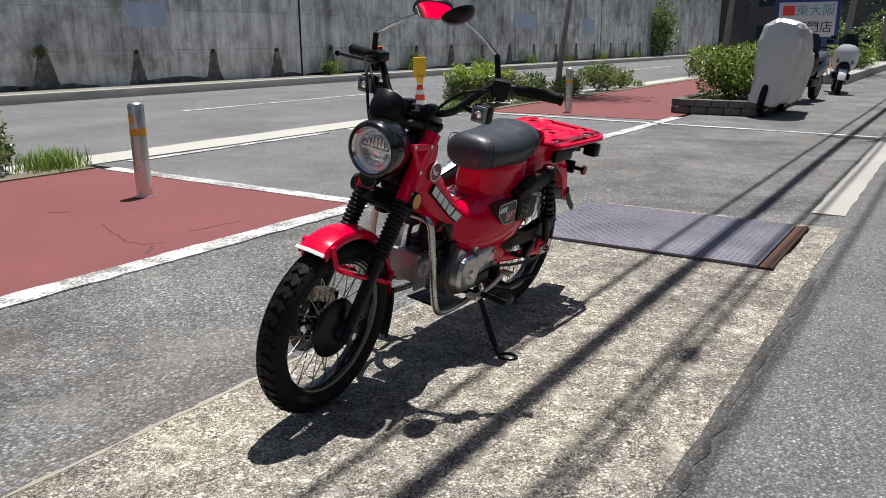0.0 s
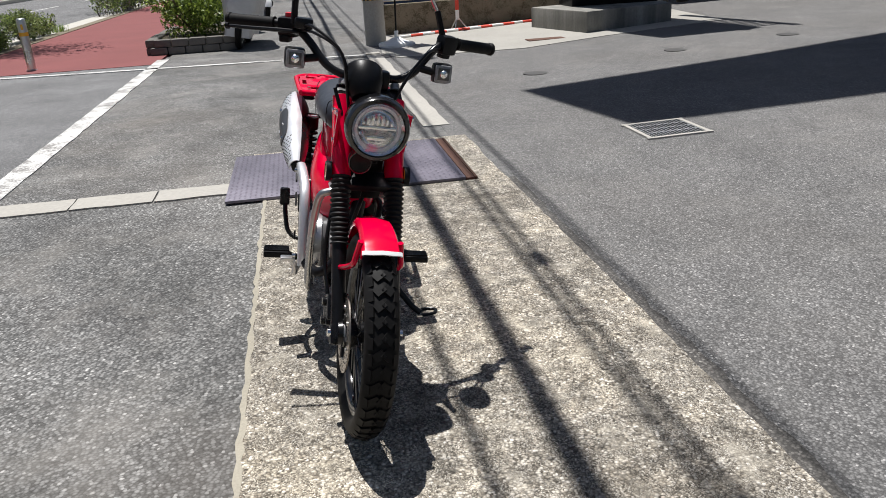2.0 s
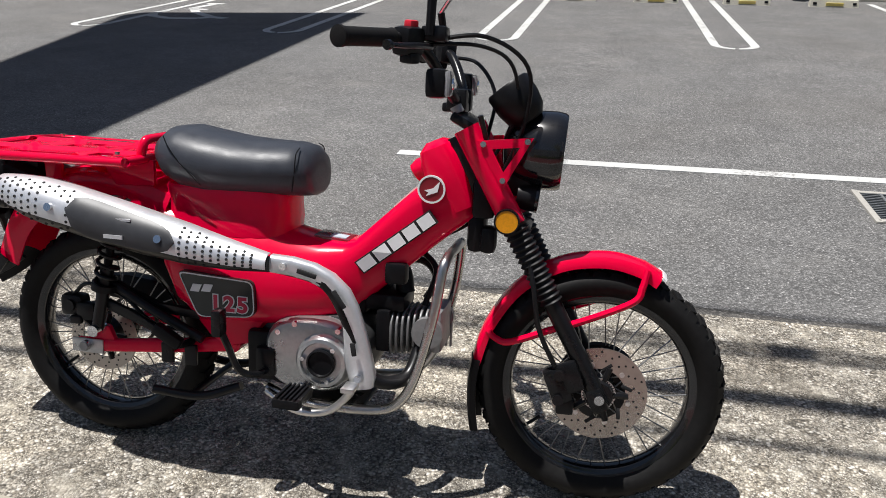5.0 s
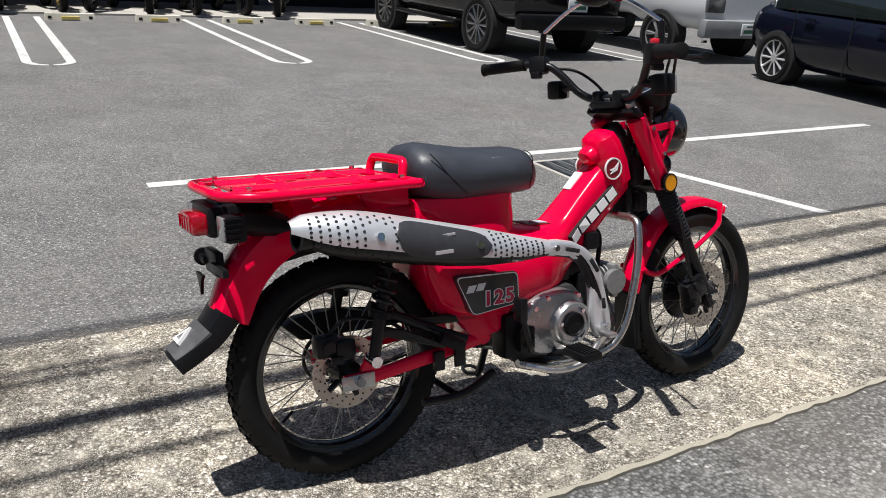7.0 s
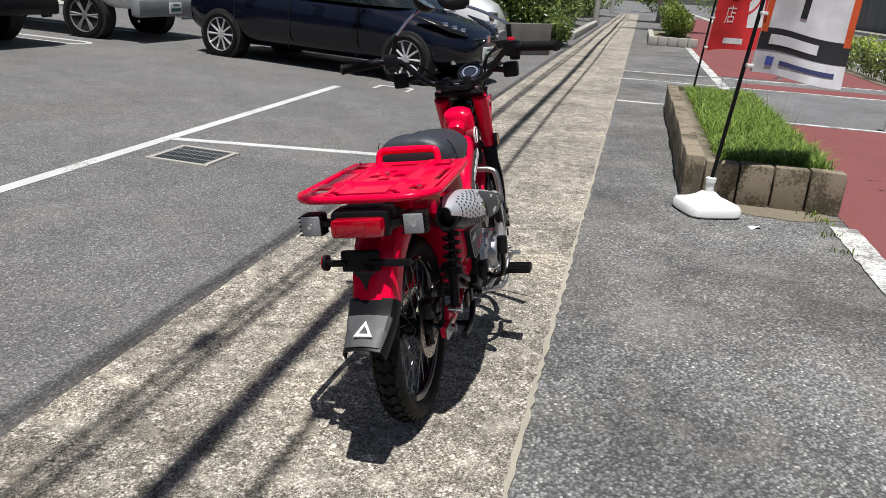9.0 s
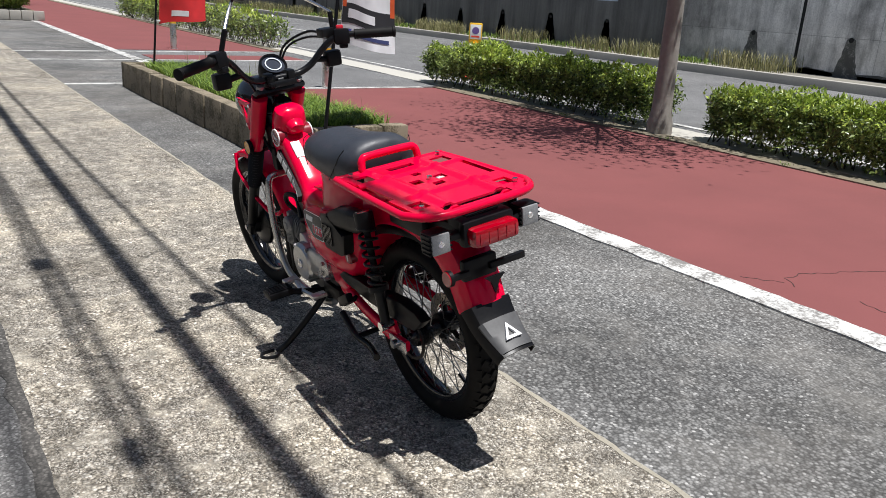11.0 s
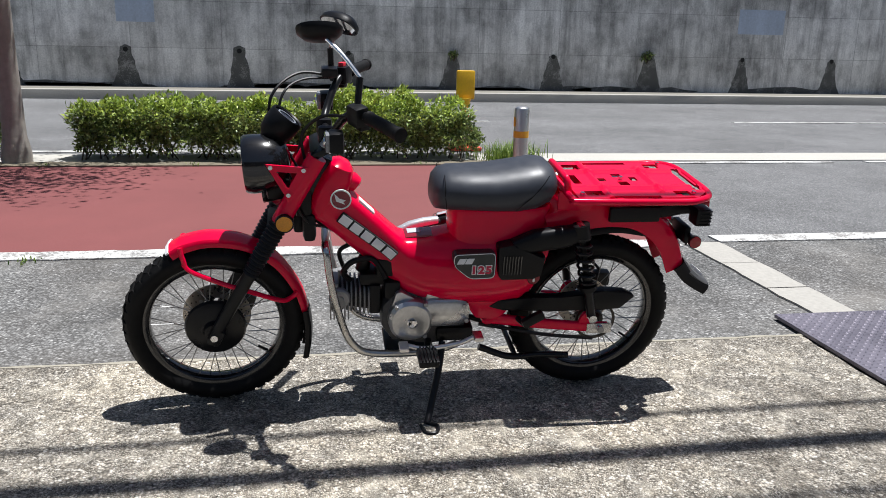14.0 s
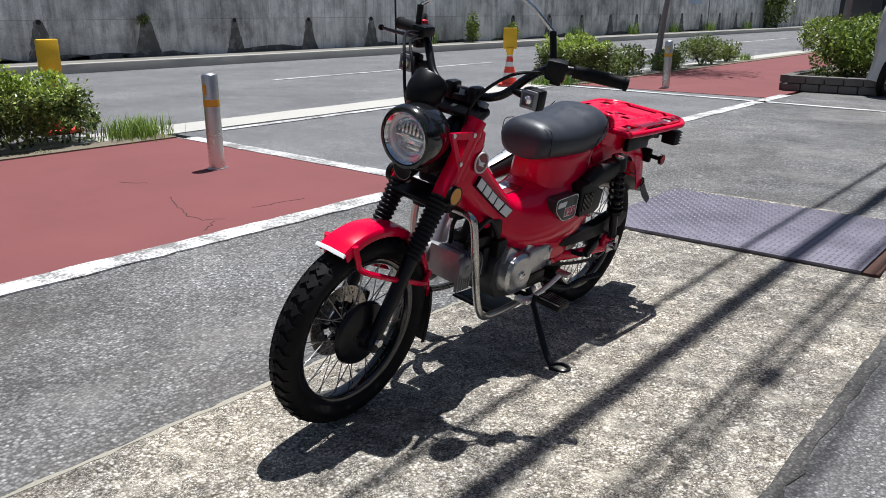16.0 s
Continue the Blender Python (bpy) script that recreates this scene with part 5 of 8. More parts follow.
for s in (1, -1):
    top, low = Vector((0.135, 0.125 * s, 0.622)), Vector((0.066, 0.13 * s, 0.312))
    d = (low - top).normalized()
    x, y = frame_of(d)
    sh = bp("rear_shock", cyl(B(), top + d * 0.16, low, 0.016, 0.014, 14), M_BLACK_METAL, None, "black shock absorber with a coil spring")
    bm = B()
    tube(bm, [top + d * (0.02 + 0.19 * i / 70) + (x * math.cos(i * 0.66) + y * math.sin(i * 0.66)) * 0.024 for i in range(71)], 0.0048, 7, 1)
    bp("spring", bm, M_BLACK_METAL, sh)
    bm = B()
    cyl(bm, top - d * 0.01, top + d * 0.04, 0.027, 0.027, 16)
    cyl(bm, top + d * 0.2, top + d * 0.215, 0.029, 0.029, 16)
    cyl(bm, top, top + d * 0.2, 0.01, n=10)
    bp("spring_seat", bm, M_BLACK, sh)
    bm = B()
    cyl(bm, low + Vector((0, -0.02, 0)), low + Vector((0, 0.02, 0)), 0.014, n=12)
    cyl(bm, top + Vector((0, -0.015, 0)), top + Vector((0, 0.02, 0)), 0.014, n=12)
    bp("shock_bolt", bm, M_CHROME, sh)
bm = B()
slab(bm, [(0.4, 0.345), (0.36, 0.372), (0.26, 0.372), (0.17, 0.362), (0.09, 0.385), (0.02, 0.39), (-0.05, 0.385), (-0.085, 0.368), (-0.04, 0.325), (0.03, 0.318), (0.08, 0.325), (0.2, 0.322), (0.35, 0.33)], 0.068, 0.105, "xz", 0.008)
bp("chain_cover", bm, M_BLACK, None, "black plastic chain cover")
bm = B()
hoop(bm, [(0.06, 0.072), (0.068, 0.072), (0.068, 0.078), (0.06, 0.078)], (0.03, 0, 0.268), (0, 1, 0), 40)
tube(bm, [(0.03, 0.075, 0.2), (0.2, 0.075, 0.222), (0.42, 0.075, 0.27)], 0.006, 6)
tube(bm, [(0.03, 0.075, 0.336), (0.2, 0.075, 0.335), (0.42, 0.075, 0.33)], 0.006, 6)
bp("chain", bm, M_CHAIN, None, "oily drive chain and sprocket")
bm = B()
box(bm, (-0.03, -0.075, 0.35), (0.06, 0.042, 0.055), 0.014)
box(bm, (0.012, -0.088, 0.34), (0.05, 0.028, 0.046), 0.01)
cyl(bm, (-0.03, -0.09, 0.352), (-0.03, -0.104, 0.352), 0.015, n=14)
box(bm, (-0.012, -0.1, 0.318), (0.03, 0.012, 0.02), 0.004)
tube(bm, [(-0.03, -0.08, 0.375), (0.02, -0.09, 0.41), (0.12, -0.1, 0.39), (0.2, -0.1, 0.33), (0.3, -0.09, 0.32)], 0.005, 8)
bp("rear_caliper", bm, M_BLACK_METAL, None, "black rear brake caliper and hose")
bm = B()
slab(bm, [(0.38, 0.35), (0.2, 0.36), (0.08, 0.42), (0.085, 0.436), (0.21, 0.38), (0.36, 0.372)], -0.1, -0.088, "xz", 0.003)
tube(bm, [(0.07, -0.11, 0.44), (0.2, -0.11, 0.37), (0.33, -0.11, 0.31)], 0.012, 10)
for k in (0.09, 0.15):
    box(bm, (0.155 + k, -0.122, 0.272), (0.03, 0.012, 0.05), 0.004)
slab(bm, [(0.095, 0.39), (0.082, 0.372), (0.1, 0.362), (0.26, 0.3), (0.275, 0.312), (0.15, 0.368)], -0.128, -0.114, "xz", 0.006)
bp("hanger_frame", bm, M_BLACK_METAL, None, "black frame stay")
PIVOT = (0.0, 0.268)
bp("inner_mudguard", channel(B(), [(0.3, 0.36), (0.315, 0.45), (0.25, 0.53), (0.15, 0.575), (0.0, 0.6), (-0.12, 0.585)], 0.055, 0.03, 0.004, 5), M_BLACK, None, "black inner mudguard")

# air box on the left flank
bm = B()
slab(bm, [(0.39, 0.568), (0.34, 0.578), (0.305, 0.545), (0.24, 0.535), (0.25, 0.47), (0.275, 0.458), (0.375, 0.458), (0.385, 0.475)], 0.09, 0.145, "xz", 0.008)
loft(bm, [oval((u, 0.118, w), (0, 1, 0), (0.25, 0, 1), 0.026, h, 16, 3) for u, w, h in ((0.34, 0.556, 0.026), (0.27, 0.578, 0.034), (0.19, 0.588, 0.034), (0.14, 0.6, 0.026))])
airbox = bp("air_box", bm, M_BLACK, None, "black plastic air cleaner duct")
bm = B()
for k in range(7):
    box(bm, (0.318 + k * 0.009, 0.147, 0.51), (0.003, 0.004, 0.06), 0, Matrix.Translation((0, 0, 0)))
bp("louvre", bm, M_BLACK_GLOSS, airbox)
lock = bp("seat_lock", lathe(B(), [(0.02, 0.095), (0.02, 0.124), (0.017, 0.127), (0.0, 0.127)], (0.268, 0, 0.452), (0, 1, 0), 22), M_RED_DARK, None, "small round lock cover with a white mark")
bp("lock_mark", box(B(), (0.268, 0.128, 0.452), (0.007, 0.002, 0.02), 0.001), M_WHITE, lock)

# -- front fork, mudguard
def fork_pt(k, y):
    return Vector((0.911 + 0.4935 * k, y, 0.862 - 0.8697 * k))


for s in (1, -1):
    y = 0.073 * s
    leg = bp("fork_leg", cyl(B(), fork_pt(0.4, y), fork_pt(0.7, y), 0.0205, 0.0185, 20), M_BLACK_METAL, None, "black telescopic fork leg with a rubber gaiter", True)
    bp("fork_cover", cyl(B(), fork_pt(0.035, y), fork_pt(0.262, y), 0.028, 0.027, 22), M_RED, leg, "red upper fork cover", True)
    prof = []
    for i in range(29):
        k = 0.262 + 0.185 * i / 28
        prof.append((0.03 - 0.004 * i / 28 - (0.006 if i % 2 else 0.0), k))
    d = Vector((0.4935, 0, -0.8697))
    bp("gaiter", lathe(B(), prof, Vector((0.911, y, 0.862)), d, 24), M_GAITER, leg, "ribbed black rubber gaiter", True, 60)
    bm = B()
    box(bm, (0, 0, 0), (0.04, 0.03, 0.058), 0.012, Matrix.Translation((1.246, 0.079 * s, 0.262)) @ Matrix.Rotation(radians(-27), 4, "Y"))
    bp("axle_lug", bm, M_BLACK_METAL, leg, "", True)
    ref = bp("reflector", cyl(B(), Vector((1.028, 0.1 * s, 0.645)), Vector((1.028, 0.114 * s, 0.645)), 0.024, n=24), M_AMBER, leg, "round amber reflector", True)
    bp("reflector_rim", hoop(B(), [(0.023, 0.1), (0.027, 0.1), (0.027, 0.115), (0.0235, 0.115)], (1.028, 0, 0.645), (0, s, 0), 24), M_BLACK, leg, "", True)
    bm = B()
    tri = [(0.952, 0.808), (1.072, 0.82), (1.014, 0.71)]
    inner = [(0.987, 0.793), (1.045, 0.799), (1.013, 0.746)]
    for i in range(3):
        j = (i + 1) % 3
        slab(bm, [tri[i], tri[j], inner[j], inner[i]], 0.091 * s, 0.099 * s, "xz")
    slab(bm, [(0.952, 0.81), (1.018, 0.712), (1.006, 0.695), (0.937, 0.79)], 0.083 * s, 0.098 * s, "xz", 0.002)
    stay = bp("lamp_stay", bm, M_RED, None, "red triangular headlamp stay", True)
    bm = B()
    for u, w in ((0.969, 0.802), (1.06, 0.812), (1.013, 0.729)):
        cyl(bm, (u, 0.094 * s, w), (u, 0.104 * s, w), 0.0065, n=8)
    bp("stay_bolt", bm, M_CHROME, stay, "", True)
bm = B()
box(bm, (0, 0, 0), (0.055, 0.185, 0.022), 0.009, Matrix.Translation(fork_pt(0.02, 0)) @ Matrix.Rotation(radians(27), 4, "Y"))
box(bm, (0, 0, 0), (0.065, 0.178, 0.024), 0.008, Matrix.Translation(fork_pt(0.27, 0)) @ Matrix.Rotation(radians(27), 4, "Y"))
bp("fork_yoke", bm, M_BLACK_METAL, None, "black fork yokes", True)
bm = B()
for s in (1, -1):
    p = fork_pt(0.0, 0.073 * s)
    cyl(bm, p, p + Vector((-0.008, 0, 0.014)), 0.013, n=12)
cyl(bm, (0.905, 0, 0.87), (0.898, 0, 0.892), 0.016, n=6)
bp("yoke_bolt", bm, M_ALLOY_DULL, None, "bright top bolts", True)
PIVOT = (1.25, 0.268)
path = [(1.365, 0.54), (1.318, 0.563), (1.24, 0.575), (1.14, 0.555), (1.05, 0.492), (0.988, 0.395), (0.96, 0.3)]
guard2 = bp("front_mudguard", channel(B(), path, 0.049, 0.03, 0.003, 6, lambda f: 1.0 - 0.28 * f), M_RED, None, "red front mudguard with a white front edge", True)
bp("white_edge", channel(B(), [(1.3735, 0.5345), (1.371, 0.537), (1.368, 0.5398), (1.3655, 0.542)], 0.0495, 0.008, 0.0045, 3), M_WHITE, guard2, "white painted front edge", True)
bp("front_flap", channel(B(), [(0.962, 0.315), (0.955, 0.255), (0.957, 0.195), (0.965, 0.14)], 0.046, 0.022, 0.004, 4), M_BLACK, guard2, "long black rubber flap", True)
bm = B()
for s in (1, -1):
    tube(bm, [(1.33, 0.049 * s, 0.552), (1.322, 0.055 * s, 0.515), (1.305, 0.06 * s, 0.482), (1.21, 0.069 * s, 0.437), (1.14, 0.071 * s, 0.41), (1.05, 0.063 * s, 0.37), (1.018, 0.05 * s, 0.37), (0.996, 0.043 * s, 0.385)], 0.0078, 8)
bp("mudguard_brace", bm, M_RED, guard2, "red tubular brace", True)
bm = B()
tip = Matrix.Translation((1.16, 0, 0.29)) @ Matrix.Rotation(radians(-24), 4, "Y") @ Matrix.Translation((-1.16, 0, -0.29))
box(bm, (1.16, -0.078, 0.29), (0.05, 0.048, 0.085), 0.016, tip)
box(bm, (1.19, -0.09, 0.3), (0.05, 0.02, 0.07), 0.008, tip)
for q in (0.262, 0.318):
    cyl(bm, (1.162, -0.098, q), (1.162, -0.109, q), 0.012, n=12)
box(bm, (1.178, -0.07, 0.24), (0.04, 0.03, 0.04), 0.008)
tube(bm, [(1.15, -0.095, 0.335), (1.11, -0.105, 0.42), (1.09, -0.1, 0.52), (1.06, -0.08, 0.62), (1.0, -0.06, 0.72), (0.96, -0.1, 0.86)], 0.0055, 8)
bp("front_caliper", bm, M_BLACK_METAL, None, "black front brake caliper with its hose", True)
bm = B()
lathe(bm, [(0.026, -0.02), (0.03, 0.0), (0.03, 0.022), (0.026, 0.027), (0.0, 0.022)], (1.062, -0.032, 0.69), (1, 0, -0.1), 24)
horn = bp("horn", bm, M_BLACK, None, "round black horn under the headlamp", True)
bp("horn_rim", hoop(B(), [(0.028, 0.02), (0.031, 0.02), (0.031, 0.026), (0.028, 0.026)], (1.062, -0.032, 0.69), (1, 0, -0.1), 24), M_BLACK_GLOSS, horn, "", True)

# -- headlamp
HD = Vector((1, 0, -0.06)).normalized()
HO = Vector((1.052, 0, 0.792))
lamp = bp("headlamp", lathe(B(), [(0.0, -0.05), (0.03, -0.049), (0.057, -0.038), (0.075, -0.012), (0.084, 0.022), (0.086, 0.06), (0.084, 0.076), (0.08, 0.083), (0.072, 0.084), (0.07, 0.07)], HO, HD, 48, False), M_BLACK_GLOSS, None, "round black headlamp with a clear lens", True)
bp("lamp_rim", hoop(B(), [(0.061, 0.066), (0.069, 0.068), (0.0715, 0.08), (0.068, 0.083), (0.061, 0.076)], HO, HD, 48), M_CHROME, lamp, "bright ring", True)
bp("lamp_bowl", lathe(B(), [(0.0, 0.01), (0.03, 0.015), (0.052, 0.035), (0.064, 0.07)], HO, HD, 40, False), M_REFLECT, lamp, "mirrored bowl", True)
bm = B()
x, z = frame_of(HD)
for k in range(-3, 4):
    h = 0.03 - 0.0022 * k * k
    box(bm, HO + HD * 0.05 + x * (k * 0.0125) + Vector((0, 0, 0.006 + h / 2)), (0.024, 0.008, h), 0.003)
box(bm, HO + HD * 0.056, (0.014, 0.1, 0.009), 0.003)
box(bm, HO + HD * 0.046 + Vector((0, 0, -0.03)), (0.012, 0.05, 0.012), 0.004)
bp("lamp_unit", bm, M_REFLECT, lamp, "finned lamp insert with a bright crossbar", True)
bp("light_ring", hoop(B(), [(0.052, 0.058), (0.06, 0.06), (0.061, 0.07), (0.053, 0.068)], HO, HD, 40), M_WHITE, lamp, "white ring round the lamp insert", True)
bm = B()
lathe(bm, [(0.0695, 0.078), (0.056, 0.086), (0.03, 0.092), (0.0, 0.094)], HO, HD, 40, False)
lathe(bm, [(0.0695, 0.075), (0.056, 0.083), (0.03, 0.089), (0.0, 0.091)], HO, HD, 40, False)
lamp_glass = bp("lamp_glass", bm, M_GLASS, lamp, "clear lens", True)
lamp_glass.visible_shadow = False

# -- meter, handlebar
MO, MD = Vector((1.03, -0.035, 0.89)), Vector((-0.62, 0, 0.78)).normalized()
meter = bp("meter", lathe(B(), [(0.0, -0.05), (0.03, -0.048), (0.044, -0.03), (0.05, 0.0), (0.05, 0.036), (0.046, 0.042), (0.041, 0.038)], MO, MD, 36, False), M_BLACK, None, "round black speedometer pod", True)
bp("dial", lathe(B(), [(0.043, 0.034), (0.0, 0.034)], MO, MD, 32, False), plain("dial_blue_black", (0.02, 0.025, 0.04), 0.12, 0, 60, 0.2, 0.8), meter, "dark glossy dial", True)
bp("dial_ring", hoop(B(), [(0.026, 0.036), (0.03, 0.036), (0.03, 0.0375), (0.026, 0.0375)], MO, MD, 32), plain("dial_ring", (0.35, 0.38, 0.42), 0.3, 0.4), meter, "", True)


def bar_side(s):
    return [(0.9, 0.05 * s, 0.89), (0.9, 0.085 * s, 0.893), (0.89, 0.125 * s, 0.914), (0.868, 0.165 * s, 0.96), (0.845, 0.2 * s, 0.99), (0.815, 0.245 * s, 0.999), (0.778, 0.31 * s, 0.996), (0.745, 0.375 * s, 0.992)]


pts = bar_side(1)[::-1] + [(0.9, 0, 0.89)] + bar_side(-1)
bar = bp("handlebar", tube(B(), pts, 0.0115, 12, 5), M_BLACK_METAL, None, "high black tubular handlebar", True)
bm = B()
for v in (0.04, -0.04):
    box(bm, (0.902, v, 0.887), (0.045, 0.03, 0.05), 0.01)
box(bm, (0.895, 0, 0.872), (0.05, 0.1, 0.02), 0.006)
bp("bar_clamp", bm, M_BLACK_METAL, bar, "", True)
for s in (1, -1):
    a, b = Vector((0.805, 0.263 * s, 0.9985)), Vector((0.742, 0.388 * s, 0.9910))
    d = (b - a).normalized()
    prof = [(0.012, -0.002), (0.0185, 0.0)] + [(0.0172 if i % 2 else 0.0162, 0.006 + 0.125 * i / 24) for i in range(25)] + [(0.019, 0.134), (0.019, 0.142), (0.01, 0.144)]
    bp("grip", lathe(B(), prof, a, d, 18), M_RUBBER, bar, "ribbed black rubber grip", True)
    c = Vector((0.83, 0.226 * s, 0.9950))
    m = Matrix.Translation(c) @ Vector((1, 0, 0)).rotation_difference(d).to_matrix().to_4x4()
    bm = B()
    box(bm, (0, 0, 0), (0.055, 0.042, 0.055), 0.012, m)
    box(bm, (0.005, 0.01, -0.03), (0.03, 0.03, 0.02), 0.006, m)
    sw = bp("switch_box", bm, M_BLACK, bar, "black switch housing", True)
    if s < 0:
        bp("stop_switch", box(B(), (-0.005, 0.0, 0.031), (0.024, 0.018, 0.016), 0.004, m), plain("switch_red", (0.7, 0.02, 0.04), 0.4), sw, "red stop switch", True)
    bm = B()
    tube(bm, [(0.868, 0.2 * s, 0.987), (0.86, 0.26 * s, 0.986), (0.845, 0.33 * s, 0.982), (0.83, 0.385 * s, 0.98)], lambda f: 0.0065 - 0.002 * f, 8)
    if s < 0:
        cyl(bm, (0.83, 0.385 * s, 0.98), (0.827, 0.392 * s, 0.979), 0.009, n=10)
        box(bm, (0.875, -0.19, 1.012), (0.05, 0.05, 0.03), 0.008)
        bp("brake_lever", bm, M_BLACK_METAL, bar, "black brake lever and reservoir", True)
    else:
        bm.free()
    iv = bp("front_indicator", box(B(), (0.885, 0.208 * s, 0.92), (0.04, 0.056, 0.056), 0.011), M_BLACK, bar, "square indicator with a clear grey lens", True)
    bp("lens", box(B(), (0.908, 0.208 * s, 0.92), (0.012, 0.049, 0.049), 0.009), M_LENS_CLEAR, iv, "", True)
    bp("lens_frame", box(B(), (0.9128, 0.208 * s, 0.92), (0.005, 0.034, 0.034), 0.002), M_LENS_GREY, iv, "", True)
    bp("bulb", lathe(B(), [(0.012, 0.0), (0.01, 0.003), (0.0, 0.005)], (0.915, 0.208 * s, 0.92), (1, 0, 0), 12), M_REFLECT, iv, "", True)
    bp("indicator_stem", cyl(B(), (0.883, 0.14 * s, 0.928), (0.885, 0.185 * s, 0.92), 0.011, n=10), M_BLACK, iv, "", True)
# mirrors folded inwards over the bar
for s, root, elbow, tip in ((1, (0.83, 0.215, 1.008), (0.82, 0.19, 1.085), (0.9, 0.11, 1.168)), (-1, (0.868, -0.215, 1.008), (0.87, -0.215, 1.078), (0.858, -0.055, 1.166))):
    mir = bp("mirror", tube(B(), [Vector(elbow), Vector(elbow).lerp(Vector(tip), 0.5) + Vector((0, 0, 0.006)), Vector(tip)], 0.0055, 8), M_CHROME, None, "oval mirror on a bright steel stem", True)
    bp("mirror_root", tube(B(), [root, Vector(root).lerp(Vector(elbow), 0.5), elbow], 0.009, 8), M_BLACK, mir, "", True)
    nrm = Vector((0.0, -0.6, 0.8) if s > 0 else (0.5, 0.45, -0.74)).normalized()
    x, y = frame_of(nrm)
    c = Vector(tip) + (Vector(tip) - Vector(elbow)).normalized() * 0.03
    bp("mirror_back", loft(B(), [oval(c + nrm * h, x, y, rx, ry, 24, 2.3) for h, rx, ry in ((-0.028, 0.02, 0.012), (-0.022, 0.045, 0.03), (-0.008, 0.06, 0.042), (0.004, 0.062, 0.044))]), M_BLACK, mir, "black mirror shell", True)
    bp("mirror_face", loft(B(), [oval(c + nrm * h, x, y, 0.057, 0.039, 24, 2.3) for h in (0.003, 0.0055)]), M_MIRROR, mir, "mirror glass", True)
# cables
bm = B()
tube(bm, [(0.85, -0.2, 0.992), (0.96, -0.16, 0.995), (1.02, -0.1, 0.96), (1.03, -0.06, 0.86), (0.98, -0.03, 0.76)], 0.004, 7)
tube(bm, [(0.86, -0.19, 1.0), (0.97, -0.17, 1.012), (1.05, -0.1, 0.96), (1.05, -0.075, 0.85), (1.0, -0.05, 0.72)], 0.0045, 7)
tube(bm, [(0.85, 0.2, 0.985), (0.92, 0.15, 0.97), (0.97, 0.09, 0.9), (0.96, 0.05, 0.8)], 0.0045, 7)
tube(bm, [(0.98, -0.02, 0.76), (0.99, 0.0, 0.69), (0.94, 0.02, 0.62), (0.88, 0.03, 0.58)], 0.005, 7)
tube(bm, [(0.97, 0.05, 0.78), (0.99, 0.06, 0.69), (0.955, 0.05, 0.62), (0.9, 0.04, 0.6)], 0.005, 7)
bp("cables", bm, M_BLACK, None, "black control cables", True)
bm = B()
box(bm, (0.97, 0, 0.68), (0.05, 0.1, 0.09), 0.015)
box(bm, (0.955, 0.012, 0.6), (0.04, 0.085, 0.09), 0.018)
box(bm, (0.985, -0.03, 0.59), (0.035, 0.05, 0.06), 0.014)
box(bm, (1.04, 0, 0.72), (0.07, 0.09, 0.06), 0.015)
bp("wiring_cover", bm, M_BLACK, None, "black cover behind the headlamp", True)

# ---- things on the ground near the motorcycle ----
bm = B()
slab(bm, rect(-2.06, 3.89, -0.735, 4.915), 0.006, 0.022, "xy", 0.003)
plate = tagged(part("steel_plate", bm, M_PLATE), "purple-grey chequered steel plate lying over a ditch", "steel plate")
verts, faces = [], []
for i in range(46):
    for j in range(35):
        cx, cy = -2.05 + i * 0.0285 + 0.012, 3.9 + j * 0.0292 + 0.01
        a = radians(45 if (i + j) % 2 else -45)
        dx, dy = Vector((math.cos(a), math.sin(a))) * 0.0125, Vector((-math.sin(a), math.cos(a))) * 0.004
        k = len(verts)
        for p in (dx, dy, -dx, -dy):
            verts.append((cx + p.x, cy + p.y, 0.0221))
        verts.append((cx, cy, 0.0258))
        faces += [(k, k + 1, k + 4), (k + 1, k + 2, k + 4), (k + 2, k + 3, k + 4), (k + 3, k, k + 4)]
me = bpy.data.meshes.new("chequer")
me.from_pydata(verts, [], faces)
me.materials.append(M_PLATE)
ob = new("chequer", me)
ob.parent = plate
tagged(ob, "", "", "", "stuff")
bm = B()
box(bm, (-0.707, 4.4, 0.004), (0.045, 1.03, 0.028), 0.004)
box(bm, (-0.675, 4.4, 0.0), (0.016, 1.03, 0.04), 0.004)
solid("plate_edge_trim", bm, M_RUST, "rusty steel angle beside the ditch plate", "trim")


def drain_grate(x, y, sx=0.4, sy=0.42):
    t = thing("drain_grate", pose(x, y, lot_z(x) + 0.004, 0, -1.26, 0), "grey steel drain grate in a pale frame set in asphalt", "drain grate", "drain grates")
    bm = B()
    for a, b, c, d in ((0, sy / 2, sx + 0.05, 0.03), (0, -sy / 2, sx + 0.05, 0.03), (sx / 2, 0, 0.03, sy), (-sx / 2, 0, 0.03, sy)):
        box(bm, (a, b, -0.004), (c, d, 0.024), 0.003)
    part("frame", bm, M_CONC, t, "pale steel frame")
    # dark slab takes the place of the shade below the bars
    part("pit", slab(B(), rect(-sx / 2, -sy / 2, sx / 2, sy / 2), -0.004, 0.0005, "xy"), M_DARK, t, "dark pit")
    bars = box(B(), (0, 0, 0.004), (0.006, sy - 0.03, 0.008))
    first = part("bar", bars, M_GRATE, t)
    for i in range(15):
        o = first if i == 0 else first.copy()
        if i:
            scene.collection.objects.link(o)
        o.location.x = -sx / 2 + 0.026 + i * (sx - 0.052) / 14
    for k in (-0.1, 0.0, 0.1):
        part("cross_bar", box(B(), (0, k, 0.006), (sx - 0.03, 0.012, 0.006)), M_GRATE, t)
    return t


drain_grate(0.76, 4.51)
